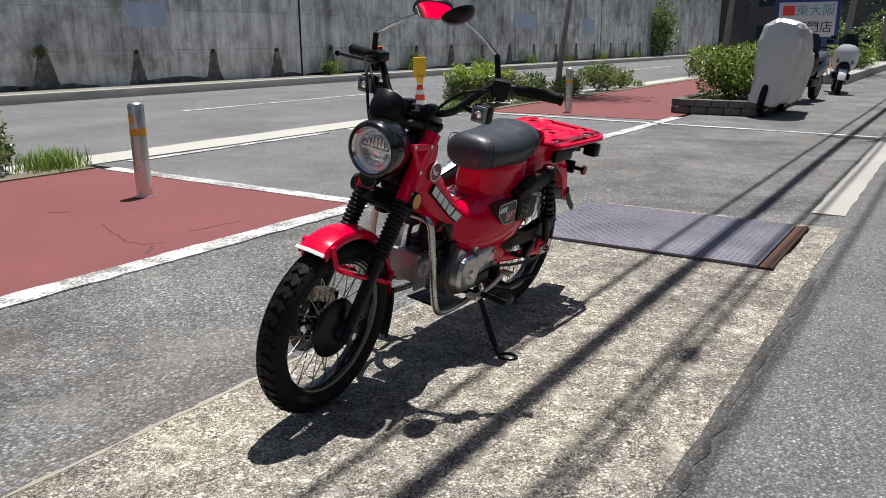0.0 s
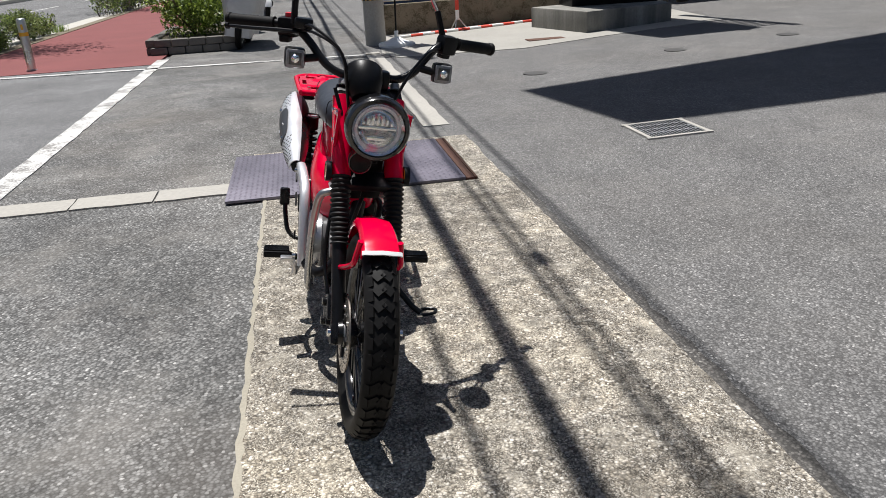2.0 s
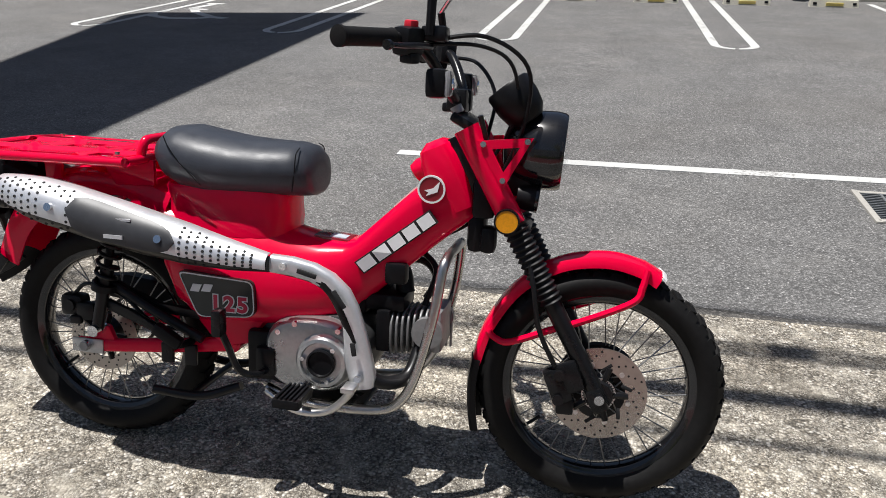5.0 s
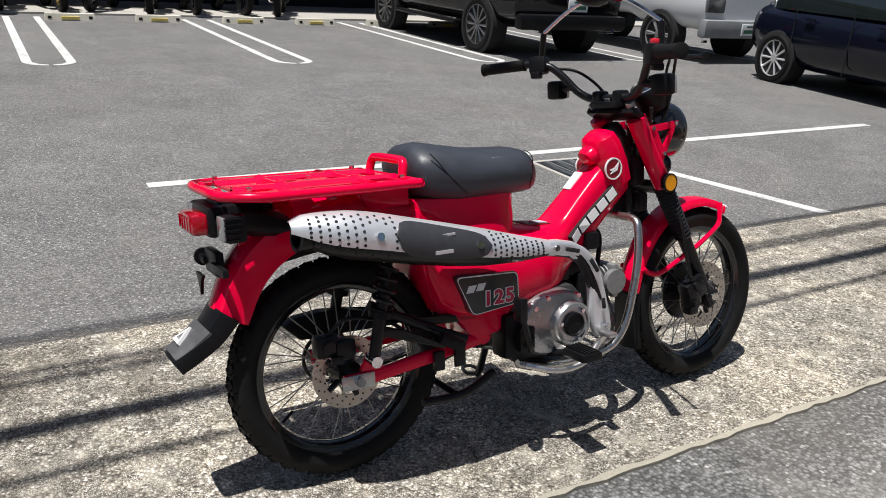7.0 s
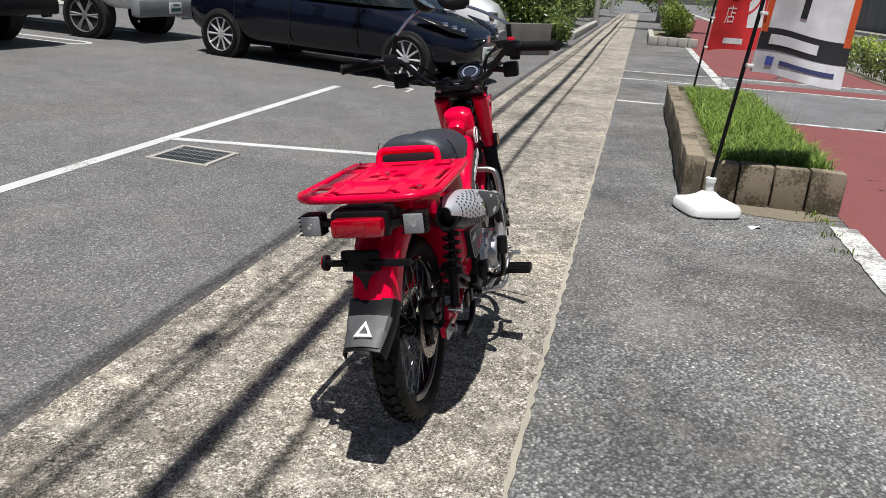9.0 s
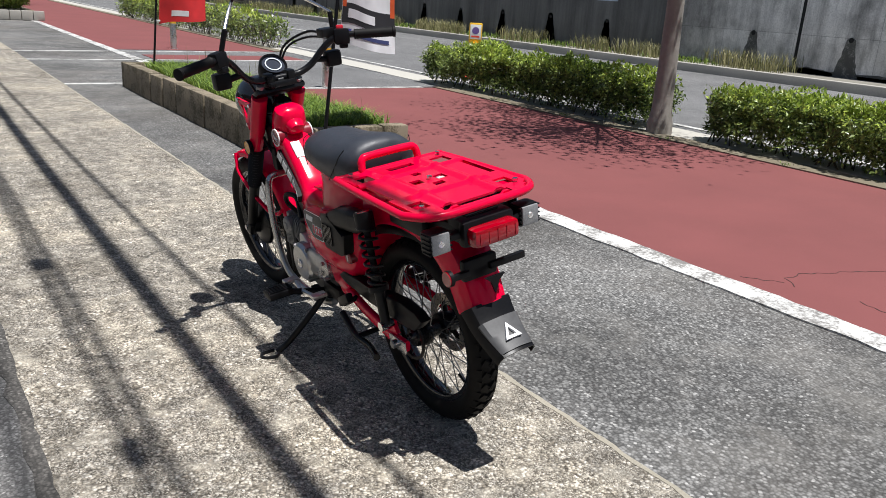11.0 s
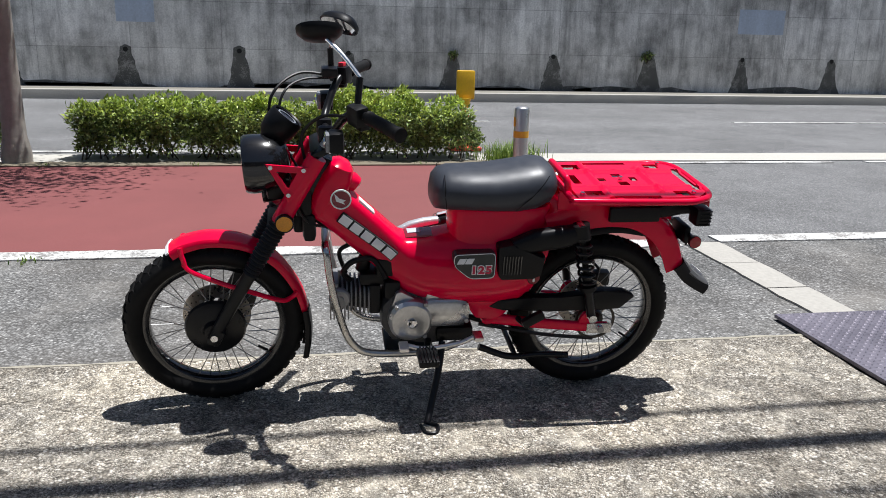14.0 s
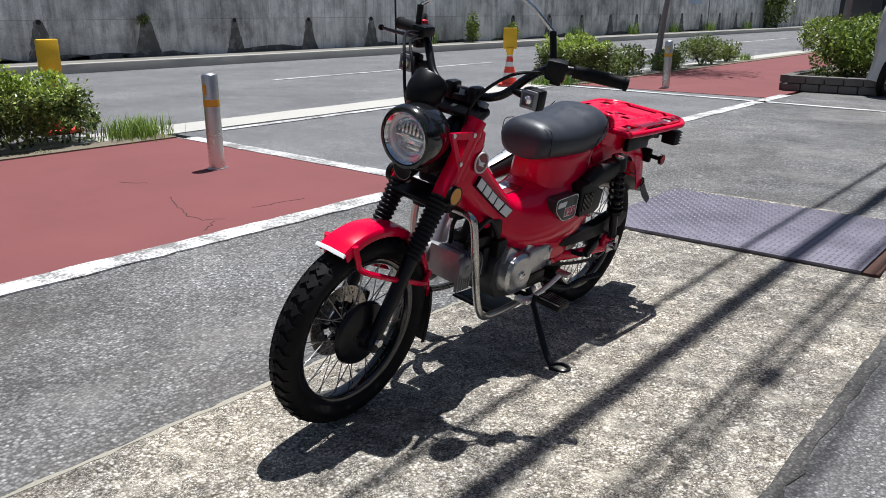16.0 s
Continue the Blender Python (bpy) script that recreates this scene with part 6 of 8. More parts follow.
drain_grate(0.79, 0.185)


def bollard(x, y):
    t = thing("bollard", pose(x, y, 0), "brushed stainless steel bollard with yellow tape bands", "bollard", "bollards")
    part("post", lathe(B(), [(0.0, 0.0), (0.057, 0.0), (0.057, 0.655), (0.052, 0.672), (0.035, 0.683), (0.0, 0.686)], (0, 0, 0), (0, 0, 1), 28), M_STEEL, t)
    part("base_ring", lathe(B(), [(0.075, 0.0), (0.075, 0.006), (0.058, 0.01)], (0, 0, 0), (0, 0, 1), 24), M_STEEL, t)
    part("tag", box(B(), (0.012, -0.058, 0.57), (0.03, 0.008, 0.07), 0.002), M_YELLOW_TAPE, t, "small yellow tag")
    for z, h in ((0.45, 0.05),):
        part("tape_band", hoop(B(), [(0.0572, z), (0.0584, z), (0.0584, z + h), (0.0572, z + h)], (0, 0, 0), (0, 0, 1), 28), M_YELLOW_TAPE, t, "yellow reflective band")
    return t


for x, y in ((-4.94, 3.47), (-5.19, 11.42), (-4.87, -4.72), (-4.6, -10.5)):
    bollard(x, y)


def traffic_cone(x, y, yaw, face=False):
    t = thing("traffic_cone", pose(x, y, 0, 0, 0, yaw), "red and white traffic cone carrying a yellow sign board", "traffic cone", "traffic cones")
    part("foot", box(B(), (0, 0, 0.018), (0.34, 0.34, 0.036), 0.012), M_CONE_RED, t)
    r = lambda z: 0.125 - 0.1 * z / 0.53
    for i, (z0, z1) in enumerate(((0.03, 0.13), (0.13, 0.2), (0.2, 0.29), (0.29, 0.36), (0.36, 0.44), (0.44, 0.48), (0.48, 0.53))):
        part("band", cyl(B(), (0, 0, z0), (0, 0, z1), r(z0), r(z1), 22), M_WHITE_PLASTIC if i % 2 else M_CONE_RED, t)
    brd = part("sign_board", box(B(), (0, 0, 0.7), (0.045, 0.205, 0.31), 0.018), M_YELLOW, t, "yellow plastic board")
    part("socket", cyl(B(), (0, 0, 0.46), (0, 0, 0.56), 0.045, 0.065, 16), M_YELLOW, t)
    if face:
        part("notice", box(B(), (0.0245, 0, 0.72), (0.004, 0.17, 0.22), 0.002), M_WHITE, brd, "white notice with a purple disc")
        part("disc", cyl(B(), (0.0255, 0, 0.74), (0.029, 0, 0.74), 0.055, n=24), plain("purple_print", (0.16, 0.1, 0.3), 0.5), brd)
        part("text_bar", box(B(), (0.0275, 0, 0.65), (0.003, 0.13, 0.025)), M_CONE_RED, brd, "unreadable red line")
    return t


traffic_cone(-7.15, 10.15, -50)
traffic_cone(-7.63, 3.53, 0)
traffic_cone(-7.9, -5.65, 55, True)
# ---- flags and planter ----
def letters(body, size, m, mat, parent, depth=0.001, name="lettering", label=""):
    cu = bpy.data.curves.new(name, "FONT")
    cu.body, cu.size, cu.extrude, cu.align_x = body, size, depth, "CENTER"
    tmp = new("tmp", cu)
    bpy.context.view_layer.update()
    me = bpy.data.meshes.new_from_object(tmp.evaluated_get(bpy.context.evaluated_depsgraph_get()))
    bpy.data.objects.remove(tmp)
    bm = B()
    bm.from_mesh(me)
    bm.transform(m)
    return part(name, bm, mat, parent, label or "lettering reading " + body)


M_FLAG_WHITE = leafy("white_flag_cloth", (0.78, 0.78, 0.8), (0.84, 0.84, 0.85), 0.8)
M_FLAG_RED = leafy("red_flag_cloth", (0.66, 0.03, 0.035), (0.72, 0.035, 0.04), 0.75)
M_FLAG_ORANGE = leafy("orange_flag_cloth", (0.75, 0.12, 0.03), (0.8, 0.13, 0.035), 0.75)
M_FLAG_DARK = leafy("dark_flag_cloth", (0.025, 0.025, 0.03), (0.03, 0.03, 0.035), 0.75)


def sheet(bm, f, nu=16, nv=20, thick=0.0012):
    a = [[bm.verts.new(f(i / nu, j / nv, 0.0)) for j in range(nv + 1)] for i in range(nu + 1)]
    b = [[bm.verts.new(f(i / nu, j / nv, thick)) for j in range(nv + 1)] for i in range(nu + 1)]
    for i in range(nu):
        for j in range(nv):
            bm.faces.new((a[i][j], a[i + 1][j], a[i + 1][j + 1], a[i][j + 1]))
            bm.faces.new((b[i][j], b[i][j + 1], b[i + 1][j + 1], b[i + 1][j]))
    for i in range(nu):
        bm.faces.new((a[i][0], b[i][0], b[i + 1][0], a[i + 1][0]))
        bm.faces.new((a[i][nv], a[i + 1][nv], b[i + 1][nv], b[i][nv]))
    for j in range(nv):
        bm.faces.new((a[0][j], a[0][j + 1], b[0][j + 1], b[0][j]))
        bm.faces.new((a[nu][j], b[nu][j], b[nu][j + 1], a[nu][j + 1]))
    return bm


def cloth_letter(ch, u0, u1, v0, v1, f, off, mat, parent):
    """One printed character laid on a cloth f(u, v)."""
    cu = bpy.data.curves.new("character", "FONT")
    cu.body, cu.size = ch, 1.0
    tmp = new("tmp", cu)
    bpy.context.view_layer.update()
    me = bpy.data.meshes.new_from_object(tmp.evaluated_get(bpy.context.evaluated_depsgraph_get()))
    bpy.data.objects.remove(tmp)
    bm = B()
    bm.from_mesh(me)
    xs, ys = [v.co.x for v in bm.verts], [v.co.y for v in bm.verts]
    for v in bm.verts:
        p, q = (v.co.x - min(xs)) / (max(xs) - min(xs)), (v.co.y - min(ys)) / (max(ys) - min(ys))
        v.co = f(u0 + (u1 - u0) * p, v1 + (v0 - v1) * q, 0) + Vector((0, off, 0))
    part("character", bm, mat, parent, "printed character " + ch)


def weight_base(t, s=1.0):
    b = part("weight_base", loft(B(), [oval((0, 0, z), (1, 0, 0), (0, 1, 0), r, r, 28, 4.5) for z, r in ((0.0, 0.165 * s), (0.01, 0.175 * s), (0.045, 0.175 * s), (0.062, 0.165 * s), (0.075, 0.12 * s), (0.1, 0.07 * s), (0.13, 0.035 * s))]), M_WHITE_PLASTIC, t, "white plastic water-filled base")
    part("collar", lathe(B(), [(0.026, 0.12), (0.026, 0.19), (0.032, 0.19), (0.032, 0.215), (0.02, 0.22)], (0, 0, 0), (0, 0, 1), 20), M_WHITE_PLASTIC, b)
    return b


def banner(x, y, yaw, lean, drop, wide, cloth, z0, band):
    """A tall shop banner: base, leaning pole, cross arm and hanging cloth, along local -x."""
    t = thing("shop_banner", pose(x, y, 0, 0, 0, yaw), ("white cloth banner with orange edges" if band else "red cloth banner with white writing") + " on a black pole", "banner", "shop banners")
    weight_base(t)
    tip = Vector((lean, 0.02, 2.55))
    pole = part("pole", cyl(B(), (0, 0, 0.18), tip, 0.0125, 0.01, 14), M_BLACK, t, "black plastic pole")
    part("cross_arm", cyl(B(), tip, tip + Vector((-wide - 0.03, 0, 0.01)), 0.007, n=10), M_BLACK, t)

    def f(u, v, w):
        z = 2.52 - (2.52 - z0) * v
        px = lean * z / 2.55
        sag = -drop * u * v
        blow = 0.07 * u * math.sin(2.2 + v * 4.0) + 0.035 * math.sin(u * 5.5 + v * 2) * v
        return Vector((px - 0.015 - wide * u * (1 - 0.06 * v * v), blow + w, z + sag + 0.01 * math.sin(u * 6)))

    bm = sheet(B(), f)
    c = part("cloth", bm, cloth, t)
    for v in (0.25, 0.55, 0.8, 0.98):
        p = f(0, v, 0)
        part("pole_loop", box(B(), (p.x + 0.01, p.y, p.z), (0.04, 0.03, 0.02), 0.004), M_WHITE_PLASTIC, t)
    return t, c, f


t, c, f = banner(-2.58, -0.12, 23, -0.26, 0.08, 0.66, M_FLAG_WHITE, 0.87, True)
for side in (-1, 1):
    off = 0.003 if side > 0 else -0.002
    fl = lambda u0, u1, v0, v1: (lambda u, v, w: f(u0 + (u1 - u0) * u, v0 + (v1 - v0) * v, 0) + Vector((0, off + w * 0.4, 0)))
    part("orange_edge", sheet(B(), fl(0.0, 0.07, 0.0, 0.86), 3, 20), M_FLAG_ORANGE, c, "orange border")
    part("orange_edge", sheet(B(), fl(0.93, 1.0, 0.0, 0.86), 3, 20), M_FLAG_ORANGE, c, "orange border")
    part("dark_band", sheet(B(), fl(0.0, 1.0, 0.845, 0.92), 14, 4), M_FLAG_DARK, c, "black band")
    off *= 1.8
    part("name_bar", sheet(B(), fl(0.12, 0.7, 0.866, 0.9), 8, 2), M_FLAG_WHITE, c, "pale bar in the band")
    part("text_bar", sheet(B(), fl(0.32, 0.9, 0.95, 0.965), 8, 2), plain("navy_print", (0.03, 0.04, 0.12), 0.7), c, "small unreadable line")
    part("mark_shape", sheet(B(), fl(0.14, 0.24, 0.942, 0.972), 3, 2), plain("blue_print", (0.06, 0.08, 0.35), 0.7), c, "blue mark")
    for u0, u1, v0, v1 in ((0.27, 0.34, 0.46, 0.63), (0.28, 0.66, 0.615, 0.655), (0.55, 0.63, 0.48, 0.69), (0.42, 0.5, 0.715, 0.795), (0.2, 0.75, 0.4, 0.44), (0.3, 0.7, 0.2, 0.23), (0.48, 0.55, 0.14, 0.34)):
        part("large_stroke", sheet(B(), fl(u0, u1, v0, v1), 4, 3), M_FLAG_DARK, c, "thick black stroke")
t, c, f = banner(-2.72, -4.75, 12, -0.2, -0.05, 0.62, M_FLAG_RED, 0.72, False)
for side in (-1, 1):
    off = 0.003 if side > 0 else -0.002
    fl = lambda u0, u1, v0, v1: (lambda u, v, w: f(u0 + (u1 - u0) * u + (0.25 * (v - 0.5) if v0 < 0.8 else 0), v0 + (v1 - v0) * v, 0) + Vector((0, off + w * 0.4, 0)))
    part("white_field", sheet(B(), fl(0.57, 0.85, 0.1, 0.86), 6, 14), M_FLAG_WHITE, c, "white slanting field")
    part("name_bar", sheet(B(), fl(0.3, 0.68, 0.93, 0.965), 6, 2), M_FLAG_WHITE, c, "white bar")
    off *= 1.8
    for k in range(2):
        for a in (0, 1):
            part("writing_bar", sheet(B(), fl(0.2, 0.36, 0.5 + k * 0.12 + a * 0.05, 0.525 + k * 0.12 + a * 0.05), 3, 2), M_FLAG_WHITE, c, "unreadable white writing")
    cloth_letter("店", 0.22, 0.42, 0.73, 0.84, f, off, M_FLAG_WHITE, c)
    for k, ch in enumerate("バイク"):
        cloth_letter(ch, 0.46 + 0.07 * k, 0.74 + 0.07 * k, 0.24 + 0.19 * k, 0.4 + 0.19 * k, f, off, M_FLAG_RED, c)

# block planter with grass
planter = thing("planter", pose(0, -0.06, -0.01), "weathered concrete-block planter overgrown with grass", "planter")
rnd = random.Random(11)
for i in range(11):
    y = -0.42 - i * 0.42
    bm = B()
    box(bm, (-2.5 + rnd.uniform(-0.008, 0.008), y - 0.2, 0.145), (0.12, 0.4, 0.29 + rnd.uniform(-0.01, 0.01)), 0.012)
    part("block", bm, M_BLOCK, planter)
for i in range(4):
    bm = B()
    box(bm, (-2.67 - i * 0.215, -0.4 + rnd.uniform(-0.012, 0.012), 0.14), (0.205, 0.12, 0.28 + rnd.uniform(-0.01, 0.01)), 0.014)
    part("block", bm, M_BLOCK, planter)
for i in range(4):
    part("block", box(B(), (-2.67 - i * 0.215, -4.98, 0.14), (0.205, 0.12, 0.28), 0.014), M_BLOCK, planter)
part("soil", slab(B(), rect(-3.44, -4.95, -2.5, -0.42), -0.01, 0.23, "xy"), M_SOIL, planter)


def leaves(name, pts, nrms, size, mat, parent=None, label="", seed=0, narrow=0.5):
    """Many small folded leaves at the given places, as one mesh."""
    rs = np.random.RandomState(seed)
    pts = np.asarray(pts, float)
    n = len(pts)
    d = rs.normal(size=(n, 3)) * 0.8 + np.asarray(nrms)
    d /= np.linalg.norm(d, axis=1)[:, None]
    up = rs.normal(size=(n, 3)) * 0.55 + np.array([0.0, 0.0, 1.0])
    side = np.cross(d, up)
    side /= np.linalg.norm(side, axis=1)[:, None]
    nn = np.cross(side, d)
    s = size * rs.uniform(0.6, 1.25, n)[:, None]
    tip, wing = pts + d * s, pts + d * s * 0.45
    a, b = wing + side * s * narrow * 0.5 + nn * s * 0.1, wing - side * s * narrow * 0.5 + nn * s * 0.1
    verts = np.stack([pts, a, tip, b], 1).reshape(-1, 3)
    k = np.arange(n)[:, None] * 4
    faces = np.concatenate([k + [0, 1, 2], k + [0, 2, 3]], 1).reshape(-1, 3)
    me = bpy.data.meshes.new(name)
    me.from_pydata(verts.tolist(), [], faces.tolist())
    me.materials.append(mat)
    ob = new(name, me)
    if parent is not None:
        ob.parent = parent
    return tagged(ob, label, "", "", "stuff")


def blades(name, xy, z, h, mat, parent=None, label="", seed=0, wide=0.006, lean=0.5):
    rs = np.random.RandomState(seed)
    xy = np.asarray(xy, float)
    n = len(xy)
    base = np.column_stack([xy, np.full(n, z) if np.isscalar(z) else z])
    a = rs.uniform(0, 6.28, n)
    hh = h * rs.uniform(0.45, 1.15, n)
    out = np.column_stack([np.cos(a), np.sin(a), np.zeros(n)]) * (hh * lean * rs.uniform(0.2, 1.0, n))[:, None]
    sd = np.column_stack([-np.sin(a), np.cos(a), np.zeros(n)]) * wide
    mid = base + out * 0.35 + np.column_stack([np.zeros(n), np.zeros(n), hh * 0.6])
    tip = base + out + np.column_stack([np.zeros(n), np.zeros(n), hh * 0.9])
    verts = np.stack([base - sd, base + sd, mid + sd * 0.8, tip, mid - sd * 0.8], 1).reshape(-1, 3)
    k = np.arange(n)[:, None] * 5
    faces = np.concatenate([k + [0, 1, 2], k + [0, 2, 4], k + [4, 2, 3]], 1).reshape(-1, 3)
    me = bpy.data.meshes.new(name)
    me.from_pydata(verts.tolist(), [], faces.tolist())
    me.materials.append(mat)
    ob = new(name, me)
    if parent is not None:
        ob.parent = parent
    return tagged(ob, label, "grass" if parent is None else "", "", "stuff")


rs = np.random.RandomState(2)
xy = np.column_stack([rs.uniform(-3.38, -2.66, 15000), rs.uniform(-4.8, -0.56, 15000)])
xy = xy[[noise.noise(Vector((p[0] * 3, p[1] * 3, 0))) > -0.32 for p in xy]]
blades("grass", xy, 0.225, 0.12, M_GRASS, planter, "tall bright green grass", 3, 0.0045, 1.5)
blades("seed_heads", xy[:30], 0.3, 0.3, M_DRY, planter, "thin seed heads", 4, 0.0025, 0.35)


def hedge_points(x0, x1, y0, y1, z0, z1, n, seed, rough=0.19):
    """Leaf places in the outer skin of a clipped hedge with a lumpy outline."""
    rs = np.random.RandomState(seed)
    c = np.array([(x0 + x1) / 2, (y0 + y1) / 2, (z0 + z1) / 2])
    h = np.array([(x1 - x0) / 2, (y1 - y0) / 2, (z1 - z0) / 2])
    out, nr = [], []
    while len(out) < n:
        p = rs.uniform(-1, 1, 3)
        q = c + p * h
        edge = (h - np.abs(p * h))
        k = int(np.argmin(edge))
        lump = noise.noise(Vector(q * 2.6)) * rough + noise.noise(Vector(q * 7)) * rough * 0.5
        depth = edge[k]
        if k == 2 and p[2] < 0:
            continue
        if depth > 0.16 and rs.rand() > 0.3:
            continue
        round_off = sum(max(0.0, 1 - e / 0.18) ** 2 for k2, e in enumerate(edge) if k2 < 2 or p[2] > 0) > 1.25
        if round_off and rs.rand() < 0.8:
            continue
        m = np.zeros(3)
        m[k] = math.copysign(1, p[k])
        q = q + m * lump
        if q[2] < z0:
            continue
        out.append(q)
        nr.append(m * 0.7 + np.array([0, 0, 0.15]))
    return out, nr


def hedge(x0, x1, y0, y1, z1, n, seed, label, size=0.046, mat=None, z0=0.06):
    t = thing("hedge", pose(0, 0, 0), label, "hedge", "hedges")
    p, nr = hedge_points(x0, x1, y0, y1, z0, z1, n, seed)
    p, nr = np.array(p), np.array(nr)
    rs = np.random.RandomState(seed + 70)
    young = p[:, 2] + rs.normal(size=len(p)) * 0.05 > z1 * 0.84
    leaves("leaves", p[~young], nr[~young], size, mat or M_LEAF, t, "", seed, 0.52)
    leaves("new_growth", p[young], nr[young], size * 1.08, mat or M_LEAF_NEW, t, "bright yellow-green young leaves", seed + 1, 0.52)
    k = len(p) // 5
    q = np.column_stack([rs.uniform(x0 + 0.08, x1 - 0.08, k), rs.uniform(y0 + 0.04, y1 - 0.04, k), z1 * rs.beta(1.6, 1.6, k) * 0.8 + 0.05])
    q = q[[noise.noise(Vector(v * 4.5)) > -0.22 for v in q]]
    leaves("inner_leaves", q, np.zeros((len(q), 3)), size * 1.25, mat or M_LEAF, t, "dark shaded inner leaves", seed + 2, 0.6)
    r = random.Random(seed)
    bm = B()
    for _ in range(int((y1 - y0) * 16)):
        x, y = r.uniform(x0 + 0.1, x1 - 0.1), r.uniform(y0 + 0.05, y1 - 0.05)
        e = (x + r.uniform(-0.2, 0.2), y + r.uniform(-0.22, 0.22), r.uniform(0.5, 0.9) * z1)
        k = (x + r.uniform(-0.1, 0.1), y + r.uniform(-0.14, 0.14), z1 * r.uniform(0.2, 0.4))
        f = (k[0] + r.uniform(-0.15, 0.15), k[1] + r.uniform(-0.2, 0.2), k[2] + 0.2)
        g = r.uniform(0.005, 0.01)
        cyl(bm, (x, y, -0.02), k, g, g * 0.7, 5)
        cyl(bm, k, e, g * 0.7, 0.002, 5)
        cyl(bm, k, f, g * 0.55, 0.002, 5)
    st = part("stem_thicket", bm, M_TWIG, t, "thin brown stems")
    tagged(st, "", "", "", "stuff")
    return t


hedge(-7.3, -6.72, -0.35, 3.46, 0.53, 36000, 21, "clipped green hedge with small leaves beside the red path")
hedge(-7.3, -6.72, -5.3, -1.05, 0.55, 36000, 22, "clipped green hedge with small leaves beside the red path")
hedge(-7.2, -6.65, 10.9, 12.6, 0.62, 14000, 23, "clipped green hedge at the driveway's edge")
hedge(-7.2, -6.6, -24.0, -11.0, 0.65, 9000, 25, "clipped hedge along the road", 0.075)
hedge(-7.2, -6.6, 24.0, 55.0, 0.8, 9000, 26, "clipped hedge along the road", 0.1)
# grass tufts at the hedge ends and along edges
def tufts(name, spots, seed, h=0.16, n=90, spread=0.16, mat=None, z=0.0, label="tufts of grass and weeds in the joints"):
    rs = np.random.RandomState(seed)
    pts = np.concatenate([np.array([x, y]) + rs.normal(size=(n, 2)) * spread for x, y in spots])
    return blades(name, pts, z, h, mat or M_GRASS, None, label, seed, 0.004, 0.7)


tufts("grass_tufts", [(-6.75, 3.72), (-6.85, 3.85), (-6.7, 3.9), (-6.95, 3.95), (-6.8, 10.75), (-6.6, 10.85), (-6.9, 10.7), (-6.75, 18.8)], 31, 0.2, 160, 0.12)
tufts("small_weeds", [(-3.3, -0.2), (-3.27, 0.12), (-3.27, 0.42), (-3.25, -0.34), (-6.5, -0.5), (-6.5, 0.8), (-6.52, 2.0), (-6.52, 2.9), (-6.5, -2.0), (-6.52, -3.3), (-6.4, 11.2)], 32, 0.035, 22, 0.035)
rs = np.random.RandomState(33)
pts = np.column_stack([rs.uniform(-16.1, -14.98, 9000), rs.uniform(-40, -5, 9000)])
keep = np.array([noise.noise(Vector((p[0] * 0.8, p[1] * 0.8, 0))) > 0.02 for p in pts])
blades("verge_weeds", pts[keep], 0.15, 0.42, M_DRY, None, "dry tall weeds along the wall's foot", 34, 0.008, 0.6)
blades("verge_grass", pts[~keep][:2500], 0.15, 0.16, M_GRASS, None, "green weeds along the wall's foot", 35, 0.008, 0.6)
pts = np.column_stack([rs.uniform(-16.1, -15.7, 420), rs.choice([18.2, 22.2, 26.5, 31, 35, 39, 44], 420) + rs.normal(size=420) * 0.2])
blades("wall_weeds", pts, 0.15, 0.5, M_GRASS, None, "scattered weeds at the wall's foot", 36, 0.012, 0.6)


def bush(name, c, r, n, size, mat, label, seed, cat="bush", group=""):
    """A shrub of several overlapping leafy masses with gaps."""
    rs = np.random.RandomState(seed)
    t = thing(name, pose(*c), label, cat, group)
    out, nr = [], []
    lumps = [(rs.uniform(-0.45, 0.45, 3) * np.array(r), rs.uniform(0.45, 0.7)) for _ in range(9)]
    while len(out) < n:
        o, k = lumps[rs.randint(9)]
        d = rs.normal(size=3)
        d /= np.linalg.norm(d)
        q = o + d * np.array(r) * k * rs.uniform(0.72, 1.0)
        q[2] += r[2]
        if q[2] < 0.03:
            continue
        out.append(q)
        nr.append(d * 0.6 + np.array([0, 0, 0.15]))
    leaves("leaves", out, nr, size, mat, t, "", seed)
    bm = B()
    for _ in range(9):
        a = rs.uniform(0, 6.28)
        tube(bm, [(0, 0, -0.02), (math.cos(a) * r[0] * 0.25, math.sin(a) * r[1] * 0.25, r[2] * 0.6), (math.cos(a) * r[0] * 0.6, math.sin(a) * r[1] * 0.6, r[2] * 1.3)], 0.012, 5, 3)
    tagged(part("stems", bm, M_TWIG, t), "", "", "", "stuff")
    return t


for i, (y, ry, rz, n) in enumerate(((13.3, 0.75, 0.27, 2600), (14.9, 0.8, 0.24, 2600), (16.6, 0.95, 0.3, 3000), (18.0, 0.6, 0.24, 1800))):
    bush("shrub", (-6.85, y, 0.0), (0.36, ry, rz), n, 0.06, M_LEAF, "low ragged green shrub beside the red path", 140 + i, "shrub", "path shrubs")
bush("wall_plant", (-15.85, 22.3, 0.15), (0.2, 0.35, 0.3), 500, 0.1, M_LEAF_BRIGHT, "wispy green shrub growing at the wall's foot", 46)
bush("wall_plant", (-15.7, 17.7, 0.15), (0.22, 0.28, 0.2), 500, 0.09, M_LEAF_BRIGHT, "small green shrub growing at the wall's foot", 41)
bush("wall_plant", (-15.7, 20.0, 0.15), (0.2, 0.3, 0.45), 600, 0.1, M_LEAF_BRIGHT, "wispy green shrub growing at the wall's foot", 42)
